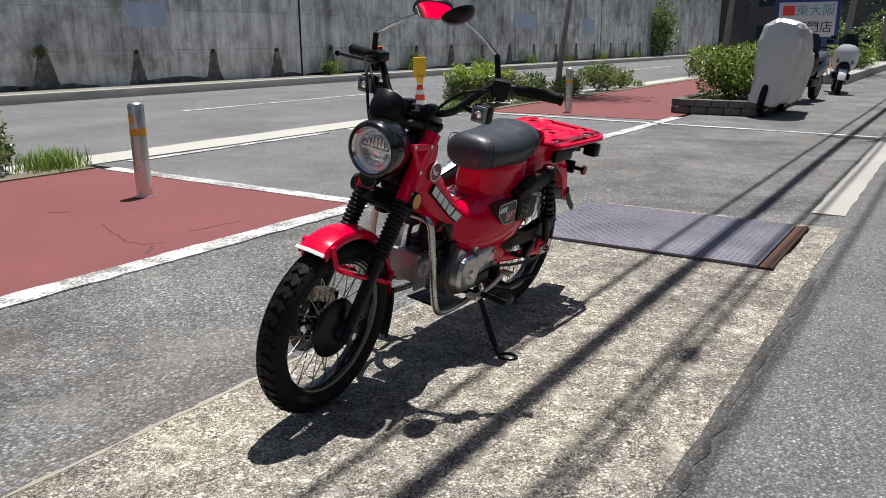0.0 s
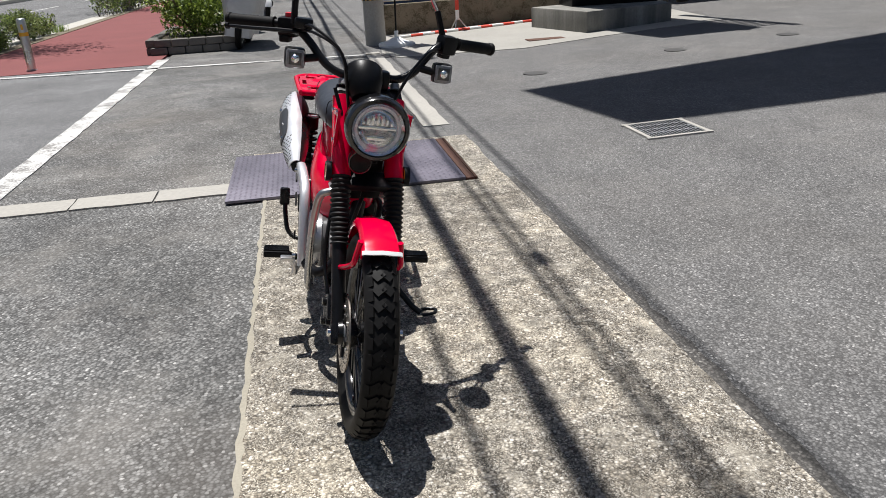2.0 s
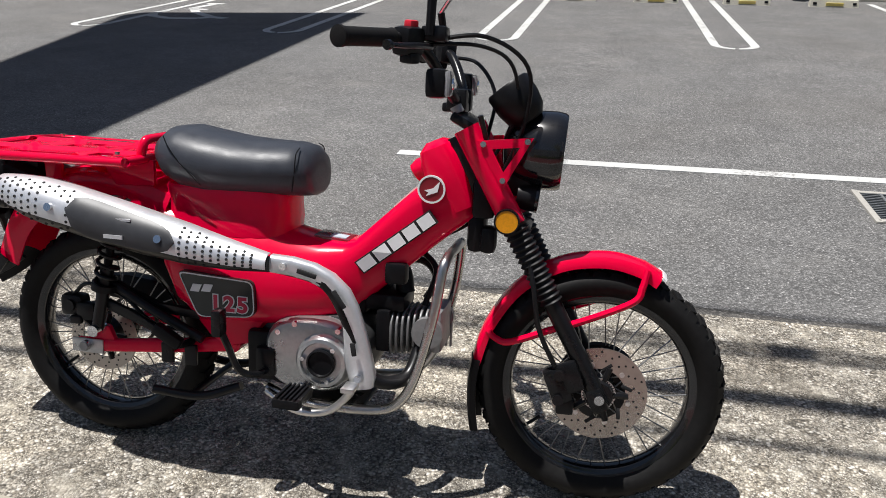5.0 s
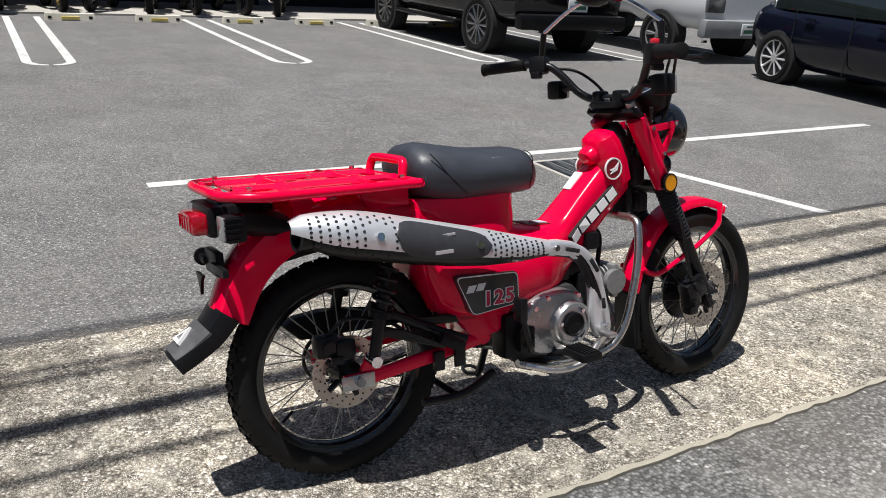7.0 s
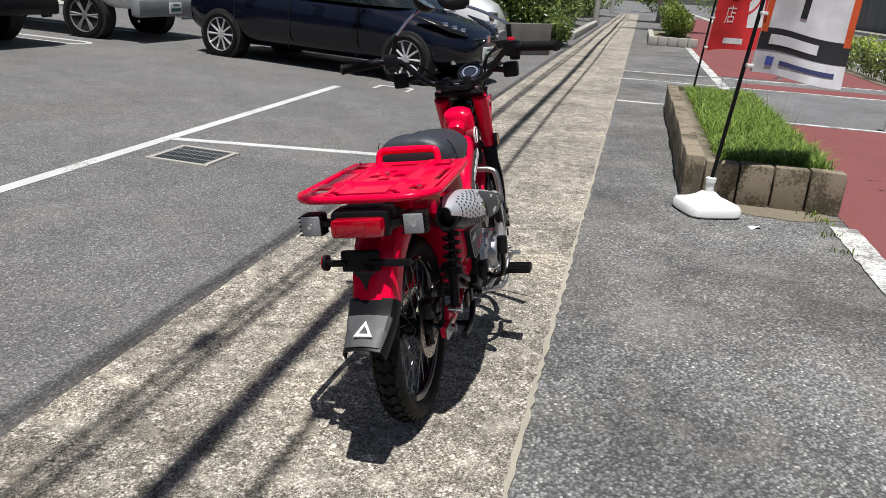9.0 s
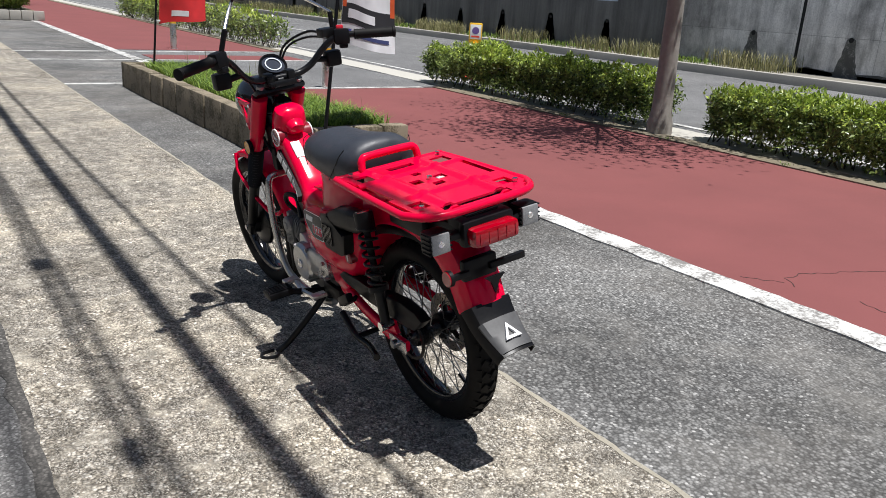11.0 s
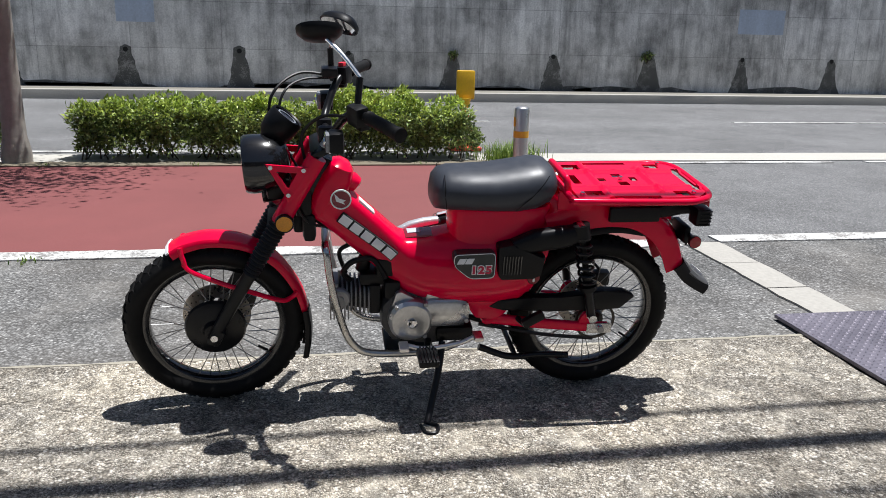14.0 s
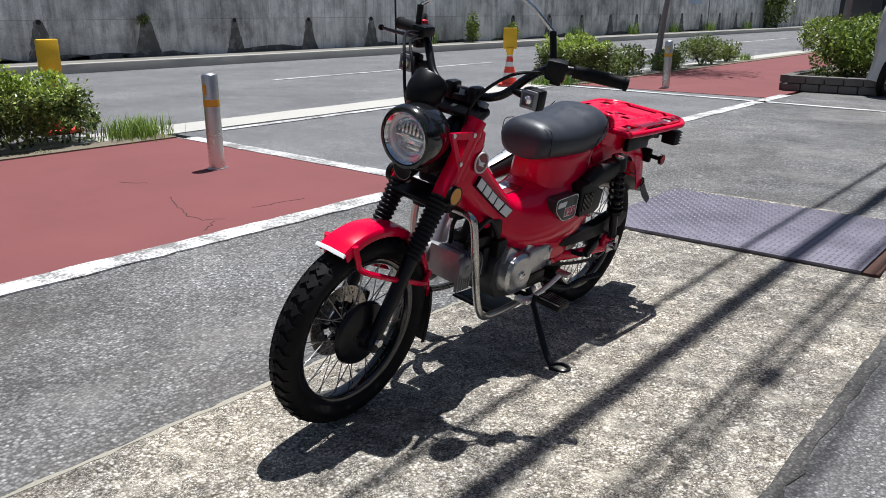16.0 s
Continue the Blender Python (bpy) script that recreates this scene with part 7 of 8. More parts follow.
bush("wall_plant", (-15.6, 47.7, 0.15), (0.7, 1.4, 1.6), 2200, 0.2, M_LEAF, "tall dark ivy bush against the wall", 43)
bush("wall_plant", (-16.12, 9.25, 0.8), (0.12, 0.16, 0.12), 200, 0.06, M_LEAF, "fern growing from a drain hole", 44)
bush("wall_plant", (-16.12, 4.85, 0.78), (0.1, 0.14, 0.1), 120, 0.06, M_LEAF, "fern growing from a drain hole", 45)


def tree(x, y, h, lean, crown, n, size, seed, label, rad=0.11, mat=None):
    t = thing("tree", pose(x, y, 0), label, "tree", "street trees")
    rs = np.random.RandomState(seed)
    part("trunk", tube(B(), [(0, 0, -0.05), (lean[0] * 0.2, lean[1] * 0.2, h * 0.3), (lean[0] * 0.6, lean[1] * 0.6, h * 0.7), (lean[0], lean[1], h)], lambda f: rad * (1.25 - 0.65 * f) if f > 0.06 else rad * 1.5, 12, 6), M_BARK, t, "grey-brown bark")
    out, nr = [], []
    top = np.array([lean[0], lean[1], h])
    for i in range(14):
        a = rs.uniform(0, 6.28)
        q = np.array([math.cos(a) * crown[0] * rs.uniform(0.4, 1), math.sin(a) * crown[1] * rs.uniform(0.4, 1), rs.uniform(-0.1, 1) * crown[2]])
        s = top + np.array([0, 0, -rs.uniform(0, 0.35) * h * 0.5])
        m = (s + top + q) / 2 + rs.normal(size=3) * 0.1
        part("limb", tube(B(), [s, m, top + q], lambda f: 0.035 * (1.1 - f) * rad / 0.11, 6, 4), M_BARK, t)
        for _ in range(n // 14):
            f = rs.uniform(0.35, 1.05)
            p = s * (1 - f) + (top + q) * f + rs.normal(size=3) * np.array([0.3, 0.3, 0.18]) * crown[0] / 1.3
            out.append(p)
            nr.append(np.array([0, 0, -0.2]))
    leaves("crown", out, nr, size, mat or M_LEAF, t, "", seed)
    return t


tree(-6.72, -0.8, 2.9, (0.2, 0.1), (1.6, 2.5, 1.1), 9000, 0.075, 51, "slender street tree with a thin crown over the red path", 0.088)
tree(-6.9, 14.6, 2.7, (0.15, 0.5), (1.5, 1.7, 1.1), 3000, 0.11, 52, "slender leaning street tree over the red path", 0.055)

# scraps of paper and a drift of dry soil before the planter
for x, y, a in ((-2.87, 0.09, 20),):
    bm = B()
    sheet(bm, lambda u, v, w: Vector((u * 0.07, v * 0.045, 0.004 + w + 0.008 * math.sin(u * 5) * v)), 6, 4)
    sc = part("paper_scrap", bm, M_WHITE_PLASTIC)
    sc.matrix_basis = pose(x, y, -0.003, 0, 0, a)
    tagged(sc, "small crumpled scrap of white paper on asphalt", "paper scrap", "paper scraps")
rs = np.random.RandomState(71)
outline = [(-3.0 + 0.42 * math.cos(a) * rs.uniform(0.8, 1.1), -0.33 + 0.17 * math.sin(a) * rs.uniform(0.7, 1.2)) for a in np.linspace(0, 6.28, 26)[:-1]]
solid("soil_drift", slab(B(), outline, -0.02, 0.001, "xy"), M_SOIL, "thin drift of dry soil before the planter", "soil")

# ---- beyond the driveway: planter, covered machine, scooter, signs ----
M_STONE = concrete("planter_stone", (0.17, 0.16, 0.145), 30, 0.2, 0.45, 0.92, 0.5)
pl2 = thing("stone_planter", pose(0, 0, 0), "rough stone planter under a green shrub", "planter")
rnd = random.Random(61)
for row in range(2):
    for i in range(5):
        part("stone", box(B(), (-3.6 + i * 0.25 + (0.06 if row else 0), 12.15 + rnd.uniform(-0.015, 0.015), 0.055 + row * 0.11), (0.24, 0.16, 0.105), 0.02), M_STONE, pl2)
    for i in range(9):
        for x in (-3.72, -2.5):
            part("stone", box(B(), (x + rnd.uniform(-0.015, 0.015), 12.3 + i * 0.3, 0.055 + row * 0.11), (0.16, 0.28, 0.105), 0.02), M_STONE, pl2)
part("soil", slab(B(), rect(-3.68, 12.15, -2.52, 14.9), 0, 0.18, "xy"), M_SOIL, pl2)
bush("shrub", (-3.15, 13.1, 0.16), (0.72, 0.95, 0.45), 6500, 0.075, M_LEAF_BRIGHT, "dense bright green shrub in the stone planter", 62, "shrub")
bush("shrub", (-3.1, 14.9, 0.16), (0.6, 0.7, 0.42), 2500, 0.08, M_LEAF_BRIGHT, "dense green shrub in the stone planter", 63, "shrub")

M_COVER = plain("silver_cover_cloth", (0.6, 0.6, 0.61), 0.36, 0.35, 12, 0.08, 0, 0.15)


def small_wheel(t, o, r, w, mat=None, ax=(0, 1, 0), spokes=8):
    whl = part("wheel", hoop(B(), [(r * 0.62, -w * 0.35), (r * 0.7, -w * 0.42), (r * 0.7, w * 0.42), (r * 0.62, w * 0.35)], o, ax, 32), mat or M_ALLOY_DULL, t)
    part("tyre", hoop(B(), [(r * 0.68, -w * 0.4), (r * 0.8, -w * 0.5), (r * 0.94, -w * 0.42), (r, -w * 0.2), (r, w * 0.2), (r * 0.94, w * 0.42), (r * 0.8, w * 0.5), (r * 0.68, w * 0.4)], o, ax, 36), M_RUBBER, whl)
    part("hub", lathe(B(), [(r * 0.16, -w * 0.4), (r * 0.16, w * 0.4)], o, ax, 16), mat or M_ALLOY_DULL, whl)
    a3, o3 = Vector(ax).normalized(), Vector(o)
    x, y = frame_of(a3)
    for i in range(spokes):
        a = 2 * math.pi * i / spokes
        d = x * math.cos(a) + y * math.sin(a)
        part("spoke", cyl(B(), o3 + d * r * 0.13, o3 + d * r * 0.64, r * 0.035, r * 0.03, 6), mat or M_ALLOY_DULL, whl)
    return whl


cov = thing("covered_motorcycle", pose(-2.43, 12.6, 0, -11, 0, -94), "motorcycle under a creased silver cloth cover", "motorcycle")
rings = []
for i in range(71):
    x = 0.64 - 1.57 * i / 70
    key = ((0.64, 0.14, 1.16), (0.6, 0.24, 1.33), (0.52, 0.33, 1.38), (0.4, 0.39, 1.36), (0.2, 0.4, 1.3), (0.0, 0.36, 1.2), (-0.3, 0.3, 1.08), (-0.7, 0.25, 1.0), (-0.86, 0.2, 0.92), (-0.94, 0.1, 0.8))
    for (xa, wa, ha), (xb, wb, hb) in zip(key, key[1:]):
        if xb - 1e-6 <= x <= xa:
            f = (xa - x) / (xa - xb)
            w, h = wa + (wb - wa) * f, ha + (hb - ha) * f
    hem = 0.21 + 0.05 * noise.noise(Vector((x * 2.5, 3, 0)))
    ring = []
    for k in range(61):
        a = math.pi * k / 60
        c, q = math.cos(a), math.sin(a)
        z = hem + (h - hem) * abs(q) ** 0.45
        up = (z - hem) / (h - hem)
        y = math.copysign(abs(c) ** 0.55, c) * (0.17 + (w - 0.17) * min(1.0, up * 1.1) if w > 0.17 else w)
        fold = 0.07 * (0.35 - abs(noise.noise(Vector((x * 3.2 + z * 1.4, c * 2.6, z * 0.5))))) + 0.035 * (0.3 - abs(noise.noise(Vector((x * 7 - z * 4, c * 4, z * 1.5 + 7))))) + 0.015 * noise.noise(Vector((x * 18, c * 7, z * 12)))
        ring.append((x, y + math.copysign(fold, c) * (1.4 - 0.6 * up), z + fold * q * 0.7))
    rings.append(ring)
part("cover", loft(B(), rings), M_COVER, cov, "creased silver cloth", 28)
small_wheel(cov, (0.42, 0, 0.29), 0.29, 0.1)
small_wheel(cov, (-0.65, 0, 0.29), 0.29, 0.12)


def scooter(m, label, body, seatm):
    t = thing("scooter", m, label, "scooter", "parked scooters")
    small_wheel(t, (0.62, 0, 0.25), 0.25, 0.11)
    small_wheel(t, (-0.62, 0, 0.25), 0.25, 0.13)
    part("front_fairing", loft(B(), [oval((x, 0, z), (0.35, 0, 1), (0, 1, 0), rz, ry, 20, 2.6) for x, z, rz, ry in ((0.72, 0.62, 0.05, 0.06), (0.66, 0.68, 0.2, 0.19), (0.55, 0.72, 0.28, 0.24), (0.42, 0.74, 0.24, 0.2), (0.36, 0.75, 0.12, 0.1))]), body, t)
    part("front_mudguard", loft(B(), [oval((0.62 + math.cos(a) * 0.28, 0, 0.25 + math.sin(a) * 0.28), (math.cos(a), 0, math.sin(a)), (0, 1, 0), 0.02, 0.075, 12) for a in [radians(v) for v in range(10, 150, 14)]]), body, t)
    part("floor_board", box(B(), (0.12, 0, 0.36), (0.6, 0.36, 0.14), 0.05), M_BLACK, t)
    part("tail_body", loft(B(), [oval((x, 0, z), (0, 0, 1), (0, 1, 0), rz, ry, 20, 2.6) for x, z, rz, ry in ((0.1, 0.52, 0.12, 0.15), (-0.2, 0.58, 0.16, 0.2), (-0.55, 0.66, 0.12, 0.17), (-0.85, 0.74, 0.06, 0.09))]), body, t)
    part("seat", loft(B(), [oval((x, 0, z), (0, 0, 1), (0, 1, 0), rz, ry, 18, 2.8) for x, z, rz, ry in ((0.18, 0.74, 0.05, 0.1), (-0.1, 0.77, 0.06, 0.16), (-0.4, 0.82, 0.06, 0.15), (-0.72, 0.86, 0.03, 0.09))]), seatm, t)
    part("windscreen", loft(B(), [oval((0.5 - k * 0.35, 0, 0.92 + k), (0.35, 0, 1), (0, 1, 0), 0.012, ry, 16) for k, ry in ((-0.06, 0.16), (0, 0.19), (0.16, 0.17), (0.27, 0.1))]), M_BLACK_GLOSS, t, "smoked screen")
    part("nose_panel", loft(B(), [oval((x, 0, z), (0.3, 0, 1), (0, 1, 0), rz, ry, 16, 2.6) for x, z, rz, ry in ((0.775, 0.56, 0.06, 0.05), (0.74, 0.56, 0.1, 0.1), (0.6, 0.52, 0.12, 0.14))]), M_BLACK, t, "black nose panel")
    part("handlebar", tube(B(), [(0.3, 0.36, 0.98), (0.36, 0.2, 1.0), (0.38, 0, 0.96), (0.36, -0.2, 1.0), (0.3, -0.36, 0.98)], 0.015, 8), M_BLACK, t)
    for s in (1, -1):
        part("headlight", loft(B(), [oval((0.7 - k, 0.09 * s, 0.66), (0.3, 0, 1), (0, 1, 0), 0.05, 0.07, 14) for k in (0, 0.05)]), M_LENS_GREY, t)
        part("fork_leg", cyl(B(), (0.62, 0.07 * s, 0.25), (0.48, 0.07 * s, 0.6), 0.022, n=10), M_BLACK_METAL, t)
        part("mirror", loft(B(), [oval((0.4, 0.32 * s + k * 0.0, 1.12), (0, 1, 0), (0, 0, 1), 0.06 - k, 0.035 - k * 0.5, 12) for k in (0.0, 0.03)]) if False else box(B(), (0.4, 0.3 * s, 1.1), (0.03, 0.12, 0.07), 0.012), M_BLACK, t)
    part("exhaust", cyl(B(), (-0.3, -0.18, 0.3), (-0.78, -0.19, 0.4), 0.05, 0.06, 16), M_ALLOY_DULL, t)
    return t


M_PEARL = plain("pearl_white_paint", (0.78, 0.78, 0.78), 0.2, 0, 30, 0.04, 0.6, 0)
scooter(pose(-2.3, 18.5, 0, -7, 0, -80), "white and black maxi scooter leaning on its stand", M_PEARL, M_SEAT)
scooter(pose(-2.45, 15.6, 0, -7, 0, -95), "black scooter parked behind the covered machine", M_BLACK_GLOSS, M_SEAT)

# shop sign far down the pavement
M_SIGN_BLUE = plain("sign_blue", (0.03, 0.06, 0.22), 0.4, 0, 20, 0.1)
M_SIGN_WHITE = plain("sign_white", (0.62, 0.66, 0.68), 0.4, 0, 20, 0.06)
M_SIGN_TEAL = plain("sign_teal", (0.1, 0.32, 0.38), 0.4, 0, 20, 0.06)
sg = thing("shop_sign", pose(-3.95, 24.3, -0.06, 0, 0, 8), "blue-framed white shop sign with coloured writing", "sign")
part("panel", box(B(), (0, 0, 1.62), (1.65, 0.3, 1.25), 0.02), M_SIGN_BLUE, sg, "blue panel")
part("field", box(B(), (0, -0.152, 1.68), (1.45, 0.01, 0.92), 0.01), M_SIGN_WHITE, sg, "white field")
part("mark_shape", box(B(), (-0.47, -0.16, 1.92), (0.3, 0.012, 0.26), 0.01), M_CONE_RED, sg, "red square mark")
letters("東大阪", 0.33, Matrix.Translation((0.2, -0.16, 1.8)) @ Matrix.Rotation(radians(90), 4, "X"), M_SIGN_TEAL, sg)
letters("専門店", 0.33, Matrix.Translation((0.17, -0.16, 1.36)) @ Matrix.Rotation(radians(90), 4, "X"), M_DARK, sg)
part("foot", box(B(), (0, 0, 0.5), (1.2, 0.28, 1.0), 0.02), M_SIGN_BLUE, sg)
# another parked machine and hedges beyond
bush("shrub", (-3.2, 30, 0), (0.7, 5.0, 0.55), 3500, 0.13, M_LEAF_BRIGHT, "long green shrub bed along the pavement", 64, "shrub")
bush("shrub", (-3.0, 44, 0), (0.8, 8.0, 0.7), 3000, 0.18, M_LEAF, "long green shrub bed along the pavement", 65, "shrub")
solid("bed_kerb", slab(B(), rect(-3.9, 22.0, -2.5, 58), 0, 0.22, "xy", 0.02), M_CONC, "low concrete kerb of the shrub bed", "kerb")
tree(-3.4, 28, 3.2, (0.2, 0.3), (1.9, 2.2, 1.4), 1500, 0.16, 66, "leafy green street tree in the shrub bed")
tree(-3.2, 38, 3.2, (0.2, 0.3), (2.2, 2.4, 1.6), 1500, 0.2, 67, "leafy green street tree in the shrub bed")
tree(-6.8, 27, 3.0, (0.1, 0.4), (1.8, 2.0, 1.3), 1300, 0.15, 68, "slender street tree beside the road")

# utility pole, banner base, fence wall
pole = thing("utility_pole", pose(-0.46, 11.35, 0), "concrete utility pole wrapped with yellow and black stripes", "utility pole")
part("shaft", cyl(B(), (0, 0, -0.1), (0, 0, 8.5), 0.15, 0.12, 24), M_CONC, pole)
for i in range(14):
    part("stripe", lathe(B(), [(0.152, 0), (0.154, 0.0), (0.154, 1.5), (0.152, 1.5)], (0, 0, 0.62), (0, 0, 1), 24) if i == 0 else box(B(), (0.1535 * math.cos(i * 0.483), 0.1535 * math.sin(i * 0.483), 1.37), (0.012, 0.035, 1.5), 0, Matrix()) if False else slab(B(), [(0.1545 * math.cos(i * 0.449 + k), 0.1545 * math.sin(i * 0.449 + k)) for k in (0, 0.11, 0.22)] + [(0.158 * math.cos(i * 0.449 + k), 0.158 * math.sin(i * 0.449 + k)) for k in (0.22, 0.11, 0)], 0.62, 2.12, "xy"), M_YELLOW_TAPE if i == 0 else M_BLACK, pole, "yellow wrap" if i == 0 else "")
t = thing("banner_foot", pose(-0.22, 10.85, 0.0, 0, 0, 20), "white plastic banner base with a black pole", "banner base")
weight_base(t, 1.25)
part("pole", cyl(B(), (0, 0, 0.18), (0.1, 0.05, 2.5), 0.013, n=10), M_BLACK, t)
cl = sheet(B(), lambda u, v, w: Vector((0.09 + 0.02 * math.sin(v * 5) + 0.3 * u, 0.05 + w + 0.05 * math.sin(u * 4 + v * 3), 2.45 - 1.7 * v)), 8, 14)
cl = part("cloth", cl, M_FLAG_RED, t, "red cloth with white marks")
for v in (0.35, 0.55, 0.75, 0.92):
    part("writing_bar", box(B(), (0.24, 0.09, 2.45 - 1.7 * v), (0.12, 0.14, 0.1), 0.002), M_FLAG_WHITE, cl, "unreadable white writing")
fence_wall = solid("fence_wall", slab(B(), [(-0.25, 12.45), (5.0, 13.3), (5.0, 13.5), (-0.25, 12.65)], 0, 0.47, "xy", 0.01), M_BLOCK, "low dark concrete block wall", "wall")
fence = thing("chain_link_fence", pose(-0.2, 12.55, 0.47, 0, 0, 9.2), "pale chain-link fence on the low wall", "fence")
for i in range(5):
    part("post", cyl(B(), (i * 1.25, 0, -0.05), (i * 1.25, 0, 1.2), 0.025, n=12), M_STEEL, fence)
for z in (0.06, 1.18):
    part("rail", cyl(B(), (0, 0, z), (5.1, 0, z), 0.018, n=10), M_STEEL, fence)
bm = B()
for i in range(-10, 48):
    for s in (1, -1):
        x0 = i * 0.11 if s > 0 else i * 0.11 + 1.1
        a, b = Vector((x0, 0, 0.08)), Vector((x0 + s * 1.1, 0, 1.18))
        lo, hi = 0.0, 5.1
        if max(a.x, b.x) < lo or min(a.x, b.x) > hi:
            continue
        d = b - a
        f0, f1 = sorted(((lo - a.x) / d.x, (hi - a.x) / d.x))
        f0, f1 = max(0, f0), min(1, f1)
        if f1 > f0:
            cyl(bm, a + d * f0, a + d * f1, 0.0035, n=4)
tagged(part("mesh_wire", bm, M_GRATE, fence, "diamond wire mesh"), "", "", "", "stuff")
M_TARP = plain("blue_tarpaulin", (0.02, 0.04, 0.11), 0.5, 0, 8, 0.3, 0, 0.4)
solid("yard_screen", slab(B(), [(-0.2, 13.6), (1.9, 14.1), (1.9, 14.2), (-0.2, 13.7)], 0, 2.2, "xy"), M_TARP, "dark blue screen behind the fence", "screen")
bush("shrub", (3.0, 15.2, 0), (1.6, 0.8, 0.9), 2500, 0.12, M_LEAF, "dark green shrubs behind the fence", 69, "shrub")
bush("shrub", (5.4, 16.2, 0), (1.6, 0.8, 1.0), 1800, 0.14, M_LEAF, "dark green shrubs behind the fence", 70, "shrub")
# red and white barrier post and bars lying by the wall
bar = thing("barrier_post", pose(0.95, 12.3, 0.038), "red and white striped barrier post on a tripod", "barrier")
for i in range(8):
    part("band", cyl(B(), (0, 0, 0.15 + i * 0.15), (0, 0, 0.3 + i * 0.15), 0.03, n=14), M_CONE_RED if i % 2 else M_WHITE_PLASTIC, bar)
for a in (0, 2.1, 4.2):
    part("leg", cyl(B(), (0, 0, 0.2), (0.16 * math.cos(a), 0.16 * math.sin(a), 0.0), 0.01, n=8), M_STEEL, bar)
for k, (x, y, yaw) in enumerate(((0.9, 12.05, 14), (1.25, 12.2, 12))):
    bar = thing("barrier_bar", pose(x, y, lot_z(x) + 0.026, 0, -1.2, yaw), "red and white striped bar lying on the apron", "barrier", "barrier bars")
    for i in range(10):
        part("band", cyl(B(), (-1.0 + i * 0.2, 0, 0), (-0.8 + i * 0.2, 0, 0), 0.02, n=12), M_CONE_RED if i % 2 else M_WHITE_PLASTIC, bar)
tagged(part("apron_plate", box(B(), (1.65, 9.95, 0.056), (0.5, 0.22, 0.008), 0.002), M_RUST), "brown steel cover in the concrete apron", "cover")

# black sign tower on its block, with an unseen board added overhead for shade
tower = thing("sign_tower", pose(3.1, 11.3, 0), "tall black sign tower on a concrete block", "sign tower")
blk = slab(B(), [(1.95, 11.6), (2.3, 10.15), (3.75, 10.6), (4.1, 12.1)], -0.05, 0.35, "xy", 0.025)
blk.transform(Matrix.Translation((-3.1, -11.3, 0)))
part("block", blk, concrete("dirty_block", (0.33, 0.32, 0.285), 30, 0.55, 0.45), tower, "pale concrete foundation block")
part("column", box(B(), (0.0, 0.1, 4.6), (1.35, 0.6, 8.5), 0.02), M_BLACK, tower, "black clad column")
part("small_label", box(B(), (-0.2, -0.215, 0.72), (0.08, 0.01, 0.1), 0.003), M_WHITE_PLASTIC, tower, "small white label")
# outline of the lot's shade, moved back along the sun to the board's height
board = [(0.62 - 0.41, 4.76 + 2.28), (0.33 - 0.41, 6.45 + 2.28), (3.0 - 0.41, 7.03 + 2.28), (6.5 - 0.41, 7.95 + 2.28), (6.82 - 0.41, 7.83 + 2.28), (7.47 - 0.41, 4.93 + 2.28)]
bm = slab(B(), [(x - 3.1, y - 11.3) for x, y in board], 9.05, 9.25, "xy")
part("board", bm, M_BLACK, tower, "unseen flat board cut to cast the shade on the lot")
for i in range(9):
    part("rung", box(B(), (0.75, -0.1 - 0.0 * i, 4.0 + i * 0.55), (0.7, 0.05, 0.12), 0.01), M_BLACK, tower)
for x in (0.4, 1.1):
    part("ladder_rail", box(B(), (x, -0.1, 4.8), (0.14, 0.1, 9.0), 0.01), M_BLACK, tower)
M_COVERS = plain("worn_iron", (0.06, 0.058, 0.056), 0.7, 0.0, 60, 0.3)
for x, y in ((0.71, 7.31), (2.47, 7.86), (4.0, 8.15)):
    tagged(part("manhole_cover", cyl(B(), (x, y, lot_z(x) - 0.01), (x, y, lot_z(x) + 0.006), 0.12, n=28), M_COVERS), "small round dark cover in the asphalt", "manhole cover", "manhole covers")
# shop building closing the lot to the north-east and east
# near-black facade colour, also used where dark forms stand in for shade
M_FACADE_SHADE = concrete("dark_facade_and_shade", (0.07, 0.07, 0.075), 10, 0.1, 0.3, 0.6)
shop = thing("shop_building", pose(0, 0, 0), "dark shop front behind a row of parked motorcycles", "building")
part("wall", slab(B(), rect(13.6, -14, 14.2, 16), 0, 5.0, "xy"), M_FACADE_SHADE, shop)
# north wall: its dark colour stands in for the shaded lot behind the tower
part("wall", slab(B(), rect(4.8, 14.2, 13.6, 14.8), 0, 5.0, "xy"), M_FACADE_SHADE, shop)
part("roof", slab(B(), rect(12.0, -14, 18, 16), 4.2, 4.5, "xy"), M_FACADE_SHADE, shop)
for y in (-12, -8, -4, 0, 4, 8, 12):
    part("glass_front", box(B(), (13.58, y, 1.5), (0.04, 3.4, 2.4), 0.01), M_BLACK_GLOSS, shop, "dark glazing")
solid("shop_floor", slab(B(), rect(10.6, -14, 13.9, 16), 0.1, 0.275, "xy"), M_CONC, "shaded concrete strip before the shop", "floor")

# ---- wheel stops ----
M_STOP = concrete("cream_stop", (0.62, 0.59, 0.5), 40, 0.0, 0.3)
M_STOP_YELLOW = plain("pale_yellow_reflector", (0.85, 0.68, 0.2), 0.4, 0, 40, 0.15)
def wheel_stop(x, y):
    t = thing("wheel_stop", pose(x, y, lot_z(x), 0, -1.26, 0), "low concrete wheel stop with yellow reflectors", "wheel stop", "wheel stops")
    part("block", loft(B(), [[(-0.075, s, 0), (0.075, s, 0), (0.055, s * 0.98, 0.1), (-0.055, s * 0.98, 0.1)] for s in (-0.33, 0.33)]), M_STOP, t)
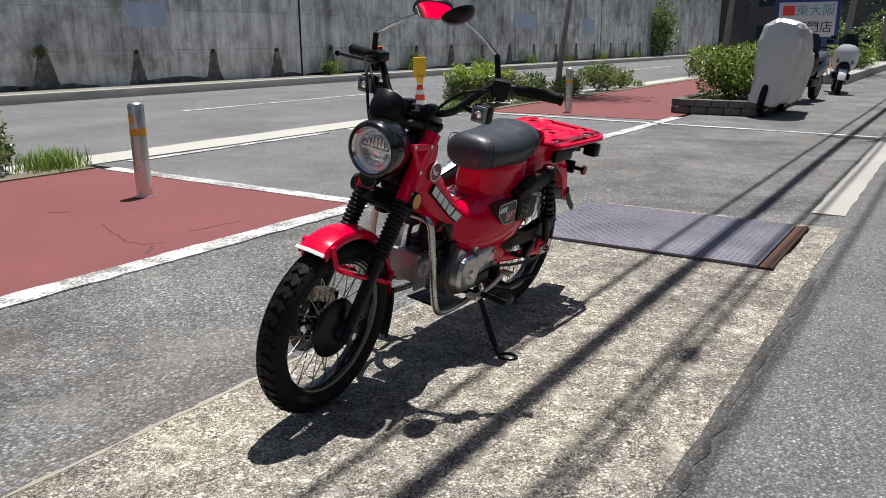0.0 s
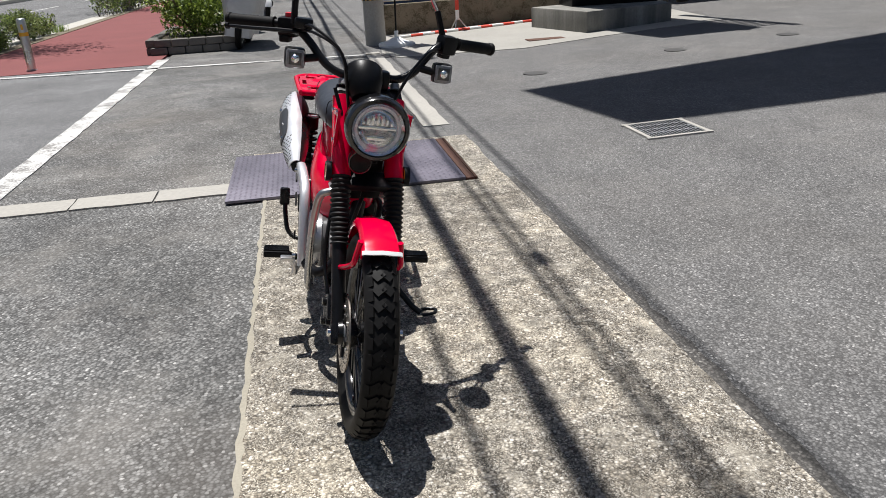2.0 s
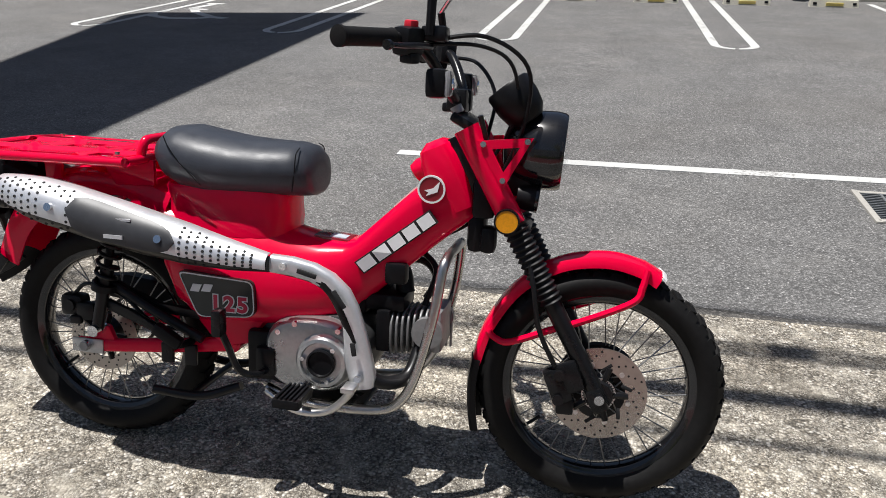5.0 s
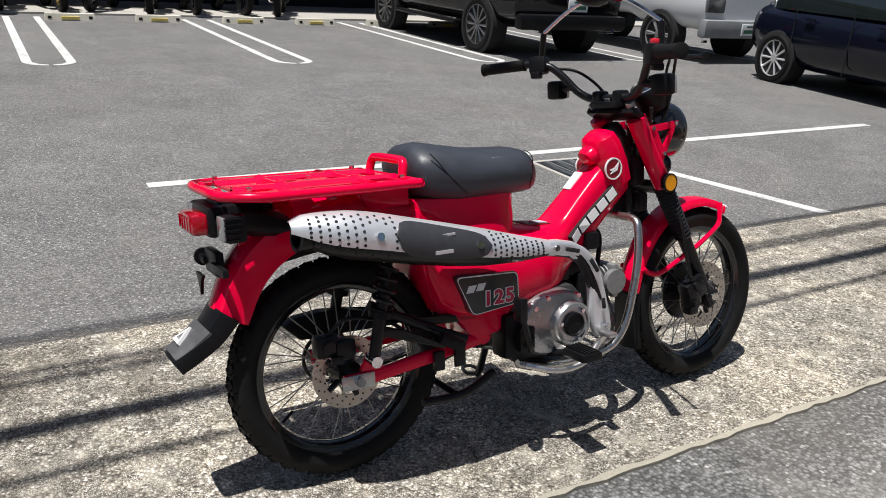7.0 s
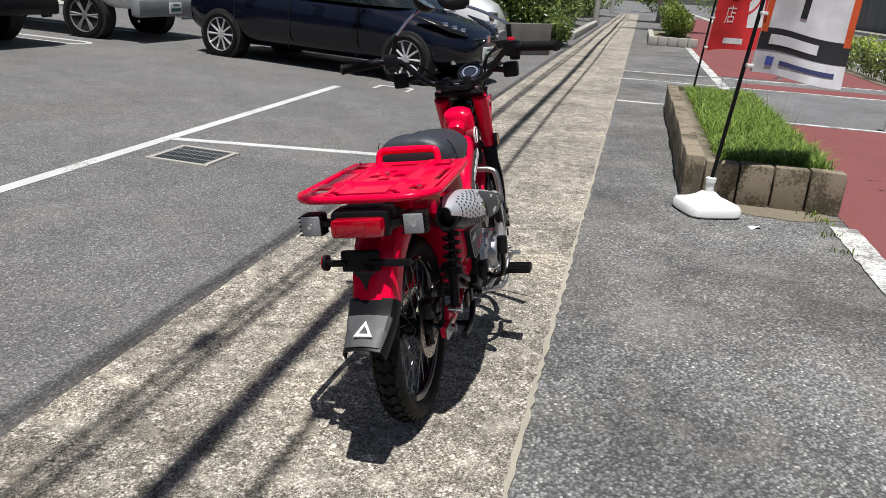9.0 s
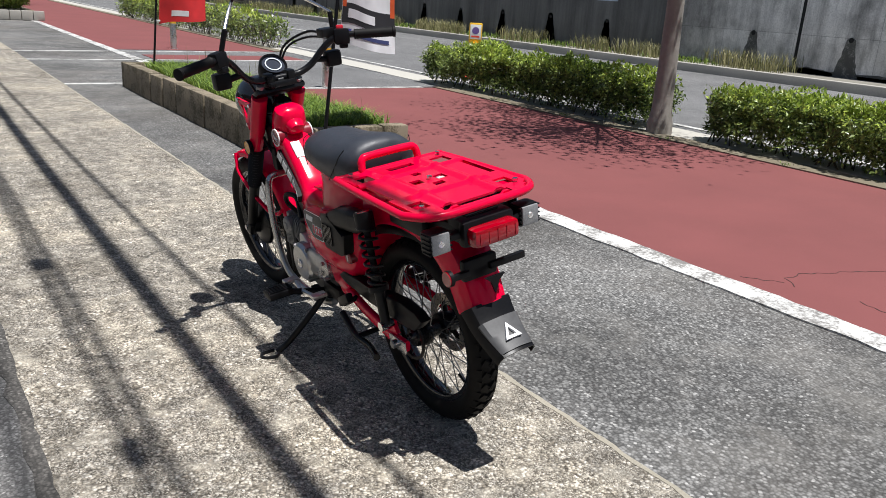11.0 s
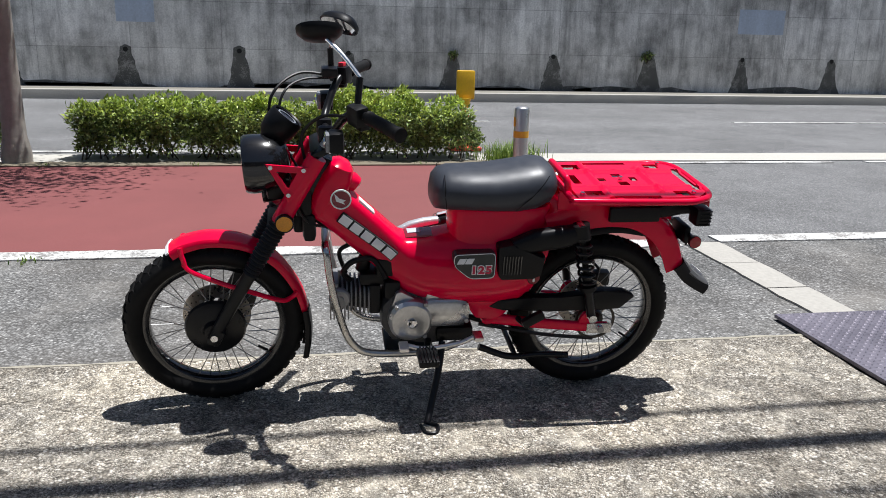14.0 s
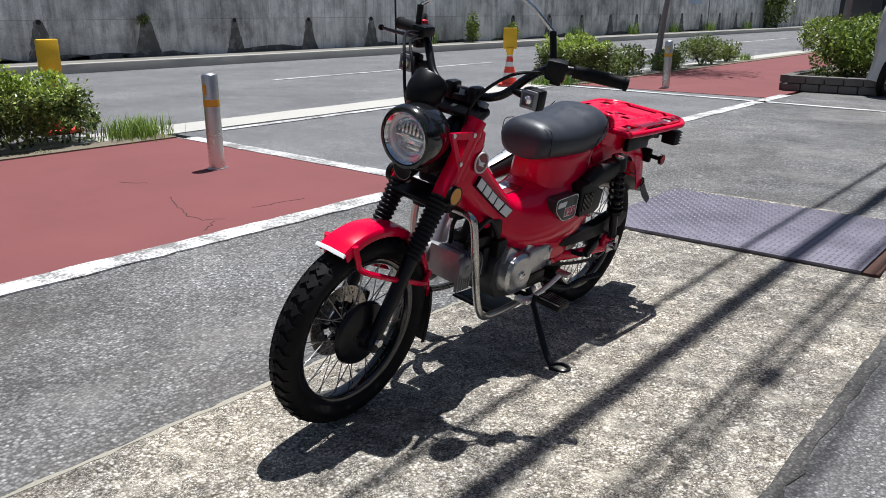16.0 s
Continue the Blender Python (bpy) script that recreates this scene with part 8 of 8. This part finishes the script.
    part("reflector", box(B(), (-0.07, 0, 0.055), (0.014, 0.24, 0.045), 0.004, Matrix.Rotation(radians(-10), 4, "Y")), M_STOP_YELLOW, t, "pale yellow reflector")
    for s in (-0.27, 0.27):
        part("fixing_hole", box(B(), (-0.066, s, 0.05), (0.014, 0.05, 0.035), 0.004), M_DARK, t, "dark fixing recess")
    return t


for y in (6.85, 6.05, 4.86, 3.64, 2.29, 1.06, -0.25, -1.46, -2.75, -4.0):
    wheel_stop(9.75, y)

# ---- parked motorcycles along the shop ----
def parked_bike(m, label, body, rim, seed):
    r = random.Random(seed)
    t = thing("parked_motorcycle", m, label, "motorcycle", "motorcycles along the shop")
    for x in (0.7, -0.7):
        small_wheel(t, (x, 0, 0.31), 0.31, 0.13, rim, (0, 1, 0), r.choice((5, 6, 10)))
        part("brake_disc", hoop(B(), [(0.08, 0.06), (0.14, 0.06), (0.14, 0.066), (0.08, 0.066)], (x, 0, 0.31), (0, 1, 0), 24), M_DISC, t)
    for s in (1, -1):
        part("fork_leg", cyl(B(), (0.7, 0.1 * s, 0.31), (0.46, 0.1 * s, 0.9), 0.025, n=10), M_ALLOY_DULL, t)
    part("engine", box(B(), (0.05, 0, 0.42), (0.5, 0.34, 0.4), 0.06), M_BLACK_METAL, t)
    part("tank", loft(B(), [oval((x, 0, z), (0, 0, 1), (0, 1, 0), a, b, 16) for x, z, a, b in ((0.4, 0.85, 0.06, 0.08), (0.25, 0.88, 0.13, 0.15), (0.0, 0.84, 0.11, 0.14), (-0.15, 0.8, 0.05, 0.08))]), body, t)
    part("seat", box(B(), (-0.4, 0, 0.8), (0.6, 0.26, 0.1), 0.04), M_SEAT, t)
    part("mudguard", loft(B(), [oval((0.7 + math.cos(a) * 0.34, 0, 0.31 + math.sin(a) * 0.34), (math.cos(a), 0, math.sin(a)), (0, 1, 0), 0.015, 0.08, 10) for a in [radians(v) for v in range(20, 150, 16)]]), body, t)
    part("exhaust", cyl(B(), (0.1, -0.16, 0.25), (-0.7, -0.2, 0.4), 0.04, 0.06, 14), M_CHROME, t)
    part("handlebar", tube(B(), [(0.35, 0.36, 1.0), (0.42, 0.15, 1.0), (0.42, -0.15, 1.0), (0.35, -0.36, 1.0)], 0.014, 8), M_BLACK, t)
    part("headlight", lathe(B(), [(0.0, 0.0), (0.06, 0.03), (0.085, 0.1), (0.08, 0.11), (0.0, 0.12)], (0.48, 0, 0.9), (1, 0, 0), 18), M_CHROME, t)
    return t


bodies = [plain("paint_a", (0.02, 0.02, 0.022), 0.2, 0, 30, 0.1, 0.5, 0), plain("paint_b", (0.3, 0.02, 0.02), 0.2, 0, 30, 0.1, 0.5, 0), plain("paint_c", (0.02, 0.04, 0.15), 0.2, 0, 30, 0.1, 0.5, 0), plain("paint_d", (0.3, 0.3, 0.31), 0.2, 0, 30, 0.1, 0.5, 0)]
gold = plain("gold_rim", (0.4, 0.28, 0.1), 0.3, 0.8)
for i, y in enumerate((8.6, 7.6, 6.7, 5.8, 4.9, 4.0, 3.1, 2.35, 1.6, 0.85, 0.2, -0.55, -1.4)):
    parked_bike(pose(11.35 + 0.12 * (i % 3), y, lot_z(11.4) + 0.01, 0, 0, 158 + 9 * (i % 4)), ("black", "red", "blue", "silver")[i % 4] + " motorcycle parked in a row before the shop", bodies[i % 4], gold if i % 5 == 2 else M_CHROME if i % 3 == 0 else M_BLACK_METAL, i)


# ---- cars ----
M_NAVY = plain("navy_metallic", (0.004, 0.005, 0.012), 0.16, 0.0, 25, 0.08, 0.25, 0, 0.35)
M_CARBLACK = plain("black_car_paint", (0.005, 0.005, 0.006), 0.16, 0.0, 25, 0.1, 0.25, 0, 0.35)
M_CARWHITE = plain("white_car_paint", (0.72, 0.73, 0.74), 0.22, 0, 25, 0.04, 0.5, 0)
M_CARGLASS = plain("dark_car_glass", (0.012, 0.016, 0.016), 0.04, 0, 10, 0.1, 1.0, 0)
M_PLATEWHITE = plain("number_plate_white", (0.7, 0.72, 0.74), 0.4)
M_PLATEBAR = plain("number_plate_green", (0.03, 0.12, 0.07), 0.5)
M_BUMPER = plain("grey_bumper", (0.22, 0.23, 0.24), 0.55)


def car_wheel(t, x, y, r, w, n, rim, k=1.0):
    s = 1 if y > 0 else -1
    o = (x, y, r)
    whl = part("wheel", hoop(B(), [(r * 0.68, s * -0.05), (r * 0.76, s * -0.05), (r * 0.76, s * w * 0.46), (r * 0.71, s * w * 0.44)], o, (0, 1, 0), 36), rim, t, "alloy wheel")
    part("tyre", hoop(B(), [(r * 0.74, -w * 0.48), (r * 0.9, -w * 0.5), (r, -w * 0.38), (r, w * 0.38), (r * 0.9, w * 0.5), (r * 0.74, w * 0.46)], o, (0, 1, 0), 40), M_RUBBER, whl)
    # dark disc gives the shade behind the spokes
    part("brake_well", lathe(B(), [(r * 0.74, s * w * 0.1), (0.0, s * w * 0.1)], o, (0, 1, 0), 24, False), M_DARK, whl)
    part("hub", lathe(B(), [(r * 0.18, s * w * 0.1), (r * 0.16, s * w * 0.4), (0.0, s * w * 0.42)], o, (0, 1, 0), 18), rim, whl)
    for i in range(n):
        a = 2 * math.pi * i / n
        for k in (-0.09, 0.09) if n < 9 else (0,):
            d = Vector((math.cos(a + k), 0, math.sin(a + k)))
            p = Vector(o) + Vector((0, s * w * 0.34, 0))
            part("spoke", cyl(B(), p + Vector((math.cos(a), 0, math.sin(a))) * r * 0.12, p + d * r * 0.73, r * 0.04, r * 0.055, 6), rim, whl)
    return whl


def car(name, m, label, L, W, rings, cabin, wheels, paint, rim, spokes=9, r=0.31, cat="car"):
    """Body lofted from (x, low, high, half width, rounding), glasshouse from (x0, x1, z, half width)."""
    t = thing(name, m, label, cat, "cars in the car park")
    def ring(x, lo, hi, h, e):
        out = []
        for i in range(28):
            a = 2 * math.pi * i / 28
            c, s = math.cos(a), math.sin(a)
            zz = math.copysign(abs(s) ** (2 / e), s)
            y = h * math.copysign(abs(c) ** (2 / e), c) * (1 - 0.07 * max(0, zz) ** 2 - 0.04 * max(0, -zz))
            out.append((x, y, (lo + hi) / 2 + (hi - lo) / 2 * zz))
        return out
    part("body", loft(B(), [ring(*q) for q in rings]), paint, t, "", 40)
    part("glasshouse", loft(B(), [oval(((x0 + x1) / 2, 0, z), (1, 0, 0), (0, 1, 0), (x1 - x0) / 2, h, 36, 6) for x0, x1, z, h in cabin]), M_CARGLASS, t, "dark windows", 40)
    x0, x1, z, h = cabin[-1]
    part("roof", loft(B(), [oval(((x0 + x1) / 2, 0, z + k), (1, 0, 0), (0, 1, 0), (x1 - x0) / 2 - q, h - q, 36, 6) for k, q in ((-0.03, -0.015), (0.0, -0.012), (0.03, 0.06))]), paint, t)
    for x in wheels:
        for s in (1, -1):
            # solid dark disc gives the shade inside the wheel arch
            part("wheel_arch", lathe(B(), [(r * 1.12, s * (W / 2 - 0.25)), (r * 1.12, s * (W / 2 - 0.012)), (r * 1.06, s * (W / 2 - 0.004)), (0.0, s * (W / 2 - 0.05))], (x, 0, r), (0, 1, 0), 32), M_DARK, t, "dark disc for the shade inside the wheel arch")
            car_wheel(t, x, s * (W / 2 - 0.09), r, 0.2, spokes, rim)
    return t


def number_plate(t, x, y, z, face):
    p = part("number_plate", box(B(), (x, y, z), (0.02, 0.33, 0.165), 0.004), M_PLATEWHITE, t, "white number plate with plain bars")
    for dz, w in ((0.045, 0.16), (-0.025, 0.26)):
        part("plate_bar", box(B(), (x + face * 0.011, y, z + dz), (0.004, w, 0.05 if dz < 0 else 0.025)), M_PLATEBAR, p)


M_RIM = plain("machined_rim", (0.72, 0.72, 0.72), 0.38, 0.6)
M_RIM_DARK = plain("dark_rim", (0.25, 0.25, 0.25), 0.3, 0.9)
d = Vector((3.6 - 0.75, -5.35 + 4.78, 0))
yaw = math.degrees(math.atan2(-d.y, -d.x))
side = Vector((-d.y, d.x, 0)).normalized()
mid = Vector((0.75, -4.78, 0)) + d * 0.5 - side * 0.78 * (1 if side.y > 0 else -1)
hatch = car("hatchback", pose(mid.x, mid.y, lot_z(mid.x) - 0.0, 0, 1.26, yaw), "dark navy hatchback with ten-spoke alloy wheels", 4.2, 1.72,
            [(-2.12, 0.45, 0.9, 0.55, 3), (-2.05, 0.28, 0.98, 0.76, 3.5), (-1.8, 0.2, 1.02, 0.84, 4), (-1.0, 0.18, 1.0, 0.86, 4.5), (0.2, 0.18, 0.98, 0.86, 4.5), (0.9, 0.18, 0.97, 0.86, 4.2), (1.4, 0.18, 0.9, 0.85, 3.8), (1.8, 0.2, 0.8, 0.82, 3.4), (2.08, 0.24, 0.68, 0.7, 3), (2.2, 0.32, 0.58, 0.48, 2.6)],
            [(-2.0, 1.35, 0.9, 0.8), (-1.95, 1.2, 1.05, 0.79), (-1.85, 0.75, 1.28, 0.7), (-1.7, 0.4, 1.42, 0.62), (-1.55, 0.15, 1.47, 0.58)], (1.45, -1.45), M_NAVY, M_RIM, 10, 0.305)
for s in (1, -1):
    part("headlight", loft(B(), [oval((x, y * s, z), (0.3, 0, 0.3), (0.1, 1, 0), a, b, 14) for x, y, z, a, b in ((1.55, 0.8, 0.83, 0.02, 0.03), (1.8, 0.72, 0.76, 0.09, 0.09), (2.02, 0.6, 0.68, 0.09, 0.1), (2.12, 0.5, 0.64, 0.04, 0.06))]), M_BLACK_GLOSS, hatch, "dark swept-back headlight")
    for k, (x, y, z) in enumerate(((1.9, 0.715, 0.745), (2.0, 0.66, 0.715), (2.08, 0.58, 0.69))):
        part("headlight_lamp", loft(B(), [oval((x + q, y * s, z + 0.02), (0.2, 0, 0.9), (0.3, s * 0.5, 0), 0.03, 0.045, 14) for q in (-0.03, 0.035)]), M_REFLECT, hatch, "bright lamp in the headlight")
    part("door_mirror", loft(B(), [oval((0.78, (0.9 + k) * s, 1.02), (1, 0, 0), (0, 0, 1), 0.07, 0.06, 14) for k in (-0.06, 0.03, 0.1)]), M_NAVY, hatch)
    for x in (0.15, -0.95):
        part("door_handle", box(B(), (x, 0.862 * s, 0.82), (0.16, 0.03, 0.03), 0.01), M_NAVY, hatch)
    for x in (0.75, -0.3, -1.2):
        part("door_seam", box(B(), (x, 0.856 * s, 0.6), (0.006, 0.012, 0.7)), M_DARK, hatch)
    part("fog_lamp", box(B(), (2.02, 0.62 * s, 0.36), (0.05, 0.1, 0.14), 0.02), M_CHROME, hatch)
part("grille", box(B(), (2.16, 0, 0.56), (0.06, 0.8, 0.1), 0.03), M_BLACK_GLOSS, hatch)
part("badge", cyl(B(), (2.19, 0, 0.6), (2.21, 0, 0.6), 0.05, n=18), M_CHROME, hatch)
number_plate(hatch, 2.215, 0.0, 0.42, 1)

suv = car("pickup_truck", pose(7.98, -3.55, lot_z(7.98), 0, -1.26, 0), "black off-road utility car parked nose to the shop", 4.9, 1.9,
          [(-2.35, 0.5, 1.1, 0.85, 4), (-2.3, 0.42, 1.15, 0.92, 5), (-1.5, 0.34, 1.15, 0.94, 5), (0.0, 0.34, 1.12, 0.94, 5), (1.5, 0.34, 1.12, 0.94, 5), (2.2, 0.38, 1.05, 0.9, 4), (2.4, 0.45, 0.95, 0.75, 3)],
          [(-2.3, 1.2, 1.05, 0.86), (-2.25, 0.9, 1.5, 0.78), (-2.1, 0.5, 1.75, 0.72)], (1.47, -1.47), M_CARBLACK, M_RIM_DARK, 12, 0.37)
number_plate(suv, -2.37, -0.1, 0.72, -1)
part("rear_bumper", box(B(), (-2.4, 0, 0.5), (0.18, 1.8, 0.2), 0.05), M_BLACK, suv)
part("tow_ball", cyl(B(), (-2.5, -0.55, 0.4), (-2.62, -0.55, 0.42), 0.03, n=12), M_CHROME, suv)
for s in (1, -1):
    part("side_step", box(B(), (0, 0.93 * s, 0.36), (1.9, 0.16, 0.05), 0.02), M_BLACK_METAL, suv)
    part("tail_light", box(B(), (-2.34, 0.82 * s, 0.95), (0.06, 0.14, 0.3), 0.02), M_TAIL, suv)

truck = car("delivery_truck", pose(7.6, -6.5, lot_z(7.6), 0, 1.26, 180), "white light delivery truck with a grey bumper", 4.8, 1.85,
            [(-3.0, 0.6, 1.2, 0.85, 5), (-2.5, 0.55, 1.2, 0.9, 6), (0.8, 0.55, 1.2, 0.9, 6), (1.1, 0.45, 1.3, 0.92, 6), (2.3, 0.45, 1.3, 0.92, 6), (2.42, 0.5, 1.2, 0.88, 4)],
            [(1.0, 2.38, 1.2, 0.86), (1.05, 2.25, 1.7, 0.82), (1.1, 2.0, 1.95, 0.78)], (1.6, -1.2), M_CARWHITE, M_ALLOY_DULL, 6, 0.33, "truck")
part("bumper", box(B(), (2.46, 0, 0.5), (0.16, 1.84, 0.26), 0.05), M_BUMPER, truck, "grey front bumper")
for s in (1, -1):
    part("headlight", box(B(), (2.44, 0.68 * s, 0.82), (0.06, 0.36, 0.2), 0.04), M_LENS_GREY, truck)
    part("step_bar", cyl(B(), (2.3, 0.6 * s, 0.3), (2.5, 0.9 * s, 0.32), 0.02, n=8), M_CHROME, truck)
number_plate(truck, 2.55, 0.0, 0.5, 1)

van = car("van", pose(2.3, -8.05, lot_z(2.3), 0, 1.26, 183), "white delivery van with a grey bumper", 4.4, 1.7,
          [(-2.1, 0.4, 1.2, 0.78, 5), (-2.0, 0.3, 1.25, 0.83, 6), (1.2, 0.28, 1.22, 0.84, 6), (1.7, 0.28, 1.1, 0.83, 5), (2.0, 0.3, 0.98, 0.79, 3.4), (2.12, 0.36, 0.8, 0.68, 3)],
          [(-2.0, 1.85, 1.1, 0.79), (-1.98, 1.6, 1.4, 0.76), (-1.95, 1.2, 1.8, 0.7), (-1.9, 1.0, 1.88, 0.66)], (1.35, -1.2), M_CARWHITE, M_ALLOY_DULL, 6, 0.29, "van")
part("bumper", loft(B(), [oval((x, 0, 0.42), (0, 0, 1), (0, 1, 0), 0.15, h, 20, 4) for x, h in ((1.6, 0.845), (1.98, 0.81), (2.17, 0.68))]), M_BUMPER, van, "grey plastic bumper")
for s in (1, -1):
    part("headlight", loft(B(), [oval((x, 0.62 * s, 0.78), (0, 0, 1), (0.2, 1, 0), a, b, 14, 4) for x, a, b in ((1.9, 0.1, 0.14), (2.09, 0.085, 0.13))]), M_LENS_GREY, van)
    part("door_mirror", box(B(), (1.45, 0.93 * s, 1.25), (0.1, 0.14, 0.2), 0.04), M_BLACK, van)

# ---- garden and pavement running south ----
solid("garden_wall", slab(B(), rect(-0.3, -30, -0.1, -17.8), 0, 0.2, "xy", 0.01), M_CONC, "low concrete block garden wall", "wall")
solid("garden_wall_end", slab(B(), [(-0.3, -11.6), (0.5, -10.3), (5.5, -9.9), (5.5, -10.1), (0.6, -10.55), (-0.15, -11.7)], 0, 0.62, "xy", 0.01), M_STONE, "low concrete block garden wall", "wall")
for i, (x, y, a, b, h, n) in enumerate(((0.35, -12.3, 0.8, 1.0, 1.15, 7500), (1.7, -11.6, 1.2, 0.9, 1.3, 7000), (0.2, -11.95, 0.5, 0.6, 0.5, 4500), (1.2, -11.2, 0.8, 0.5, 0.55, 4000), (-0.1, -14.5, 0.35, 1.6, 0.45, 4000), (4.5, -32, 3.0, 6.0, 1.4, 4000), (1.2, -42, 1.0, 6.0, 1.0, 3000), (0.5, -15.0, 0.7, 1.3, 0.9, 4000), (0.6, -21, 0.8, 2.6, 1.1, 3500), (0.8, -26, 0.9, 4.0, 1.3, 3000), (4.0, -11.4, 1.6, 1.0, 1.3, 5000), (7.5, -11.4, 2.0, 1.0, 1.3, 4000))):
    bush("garden_shrub", (x, y, 0.05), (a, b, h), n, 0.1 + 0.004 * max(0.0, -y - 12), M_LEAF, "thick dark green garden shrub over the low wall", 80 + i, "shrub", "garden shrubs")
for i, (x, y) in enumerate(((1.2, -15), (1.4, -23), (1.2, -34), (-3.2, -30), (-3.0, -42), (1.0, -46))):
    tree(x, y, 2.8, (0.1, 0.2), (2.0, 2.2, 1.6), 1500, 0.18 + 0.02 * i, 95 + i, "leafy green roadside tree")
pl3 = thing("stone_planter", pose(0, 0, 0), "stone-edged planter under a clipped shrub", "planter")
for i in range(5):
    part("stone", box(B(), (-2.45 - i * 0.27, -18.65, 0.12), (0.26, 0.16, 0.24), 0.02), M_CONC, pl3)
for i in range(12):
    part("stone", box(B(), (-2.4, -18.9 - i * 0.42, 0.12), (0.16, 0.4, 0.24), 0.02), M_CONC, pl3)
part("soil", slab(B(), rect(-3.6, -23.9, -2.45, -18.65), 0, 0.2, "xy"), M_SOIL, pl3)
bush("shrub", (-3.0, -20.8, 0.2), (0.62, 2.0, 0.5), 6000, 0.1, M_LEAF_BRIGHT, "clipped green shrub in the stone planter", 110, "shrub")
poles = [(pole, -0.46, 11.35)]
for i, y in enumerate((-35.4, -56.0)):
    p = thing("utility_pole", pose(0.1, y, 0), "grey concrete utility pole at the pavement's edge", "utility pole", "utility poles")
    part("shaft", cyl(B(), (0, 0, -0.1), (0, 0, 8.5), 0.14, 0.11, 18), M_CONC, p)
    poles.append((p, 0.1, y))
# far closing forms at both ends of the street
M_FAR_WALL = concrete("far_building", (0.13, 0.128, 0.125), 4, 0.2, 0.3)
M_FAR_GLASS = plain("far_window", (0.03, 0.04, 0.05), 0.15)
def far_block(x, y, sx, sy, h, label):
    b = thing("far_building", pose(x, y, 0), label, "building", "far buildings")
    part("wall", box(B(), (0, 0, h / 2), (sx, sy, h)), M_FAR_WALL, b)
    part("roof", box(B(), (0, 0, h + 0.15), (sx + 0.4, sy + 0.4, 0.3), 0.05), M_CONC, b)
    face = -sy / 2 - 0.02 if y > 0 else sy / 2 + 0.02
    for i in range(int(sx / 3)):
        for k in range(int(h / 3)):
            w = part("window", box(B(), (-sx / 2 + 1.6 + i * 3, face, 1.6 + k * 3), (1.6, 0.08, 1.4), 0.02), M_FAR_GLASS, b)
    return b


far_block(-12, 80, 16, 10, 9, "grey concrete building at the end of the street")
far_block(8, 75, 18, 10, 7, "grey concrete building at the end of the street")
far_block(14, -70, 20, 10, 7, "grey concrete building behind the gardens")
# solid near-black block in place of the shade beyond the retaining wall
solid("wall_end_shade", slab(B(), rect(-24, 62.5, -15.4, 68), 0, 6, "xy"), M_FACADE_SHADE, "dark block standing in for the shade past the wall's end", "building")
for i, (x, y) in enumerate(((-10, 66), (-4, 64), (2, 62), (-16, -60), (-9, -66), (3.5, -60), (-3, -74), (2, -78), (-13, -72))):
    bush("far_shrub", (x, y, 0), (3.2, 2.0, 1.6), 1500, 0.35, M_LEAF, "far green roadside trees", 120 + i, "shrub", "far greenery")

# ---- overhead cables ----
def cable(x_shadow, z, r, seed, y0=-56.0, y1=60.0):
    x = x_shadow - 0.045 * z
    rr = random.Random(seed)
    pts = [(x + 0.02 * math.sin(y * 0.35 + seed), y, z + 0.0012 * (y - 4) ** 2 * 0.05) for y in np.linspace(y0, y1, 40)]
    return tagged(part("overhead_cable", tube(B(), pts, r, 8, 1), M_BLACK), "black overhead cable along the pavement", "cable", "overhead cables")


RUNS = ((-1.03, 5.6, 0.042, 1), (-1.24, 5.2, 0.017, 2), (-0.74, 6.3, 0.019, 3), (-0.68, 5.9, 0.016, 4), (-0.44, 6.6, 0.014, 5))


def run_at(k, y):
    xs, z, r, seed = RUNS[k]
    return xs - 0.045 * z + 0.02 * math.sin(y * 0.35 + seed), z + 0.00006 * (y - 4) ** 2, r


for run in RUNS:
    cable(*run)
for p, px, py in poles:
    for k in range(5):
        x, z, r = run_at(k, py)
        part("cable_arm", box(B(), ((x - 0.12 + px) / 2 - px, 0, z - r - 0.028), (px - x + 0.12, 0.06, 0.06), 0.006), M_BLACK_METAL, p, "steel arm holding a cable")
for k, ys in ((3, 2.62), (3, 1.0), (0, -4.0)):
    z = RUNS[k][1]
    x, z, r = run_at(k, ys + 0.25 * z)
    tagged(part("cable_box", box(B(), (x, ys + 0.25 * z, z), (0.07, 0.15, 0.07), 0.015), M_BLACK), "black splice box on the overhead cable", "cable box", "cable boxes")
# hairline cracks in the red path
M_CRACK = plain("crack_dirt", (0.04, 0.022, 0.02), 0.95)
rnd = random.Random(9)
for run in (((-4.37, 2.75), (-4.13, 2.65), (-3.86, 2.56), (-3.74, 2.57), (-3.66, 2.66)), ((-3.68, 2.61), (-3.54, 2.45)), ((-3.76, 2.92), (-3.73, 3.17), (-3.71, 3.27)), ((-5.03, 2.76), (-4.85, 2.87))):
    bm = B()
    fine = []
    for a, b in zip(run, run[1:]):
        n = max(2, int(math.dist(a, b) / 0.035))
        fine += [Vector((a[0] + (b[0] - a[0]) * i / n + rnd.uniform(-0.011, 0.011), a[1] + (b[1] - a[1]) * i / n + rnd.uniform(-0.011, 0.011))) for i in range(n)]
    fine.append(Vector(run[-1]))
    for p, q in zip(fine, fine[1:]):
        d = (q - p).normalized() * rnd.uniform(0.0012, 0.0034)
        slab(bm, [(p.x - d.y, p.y + d.x), (q.x - d.y, q.y + d.x), (q.x + d.y, q.y - d.x), (p.x + d.y, p.y - d.x)], -0.004, 0.0012, "xy")
    solid("path_crack", bm, M_CRACK, "thin dark crack in the red path", "crack")
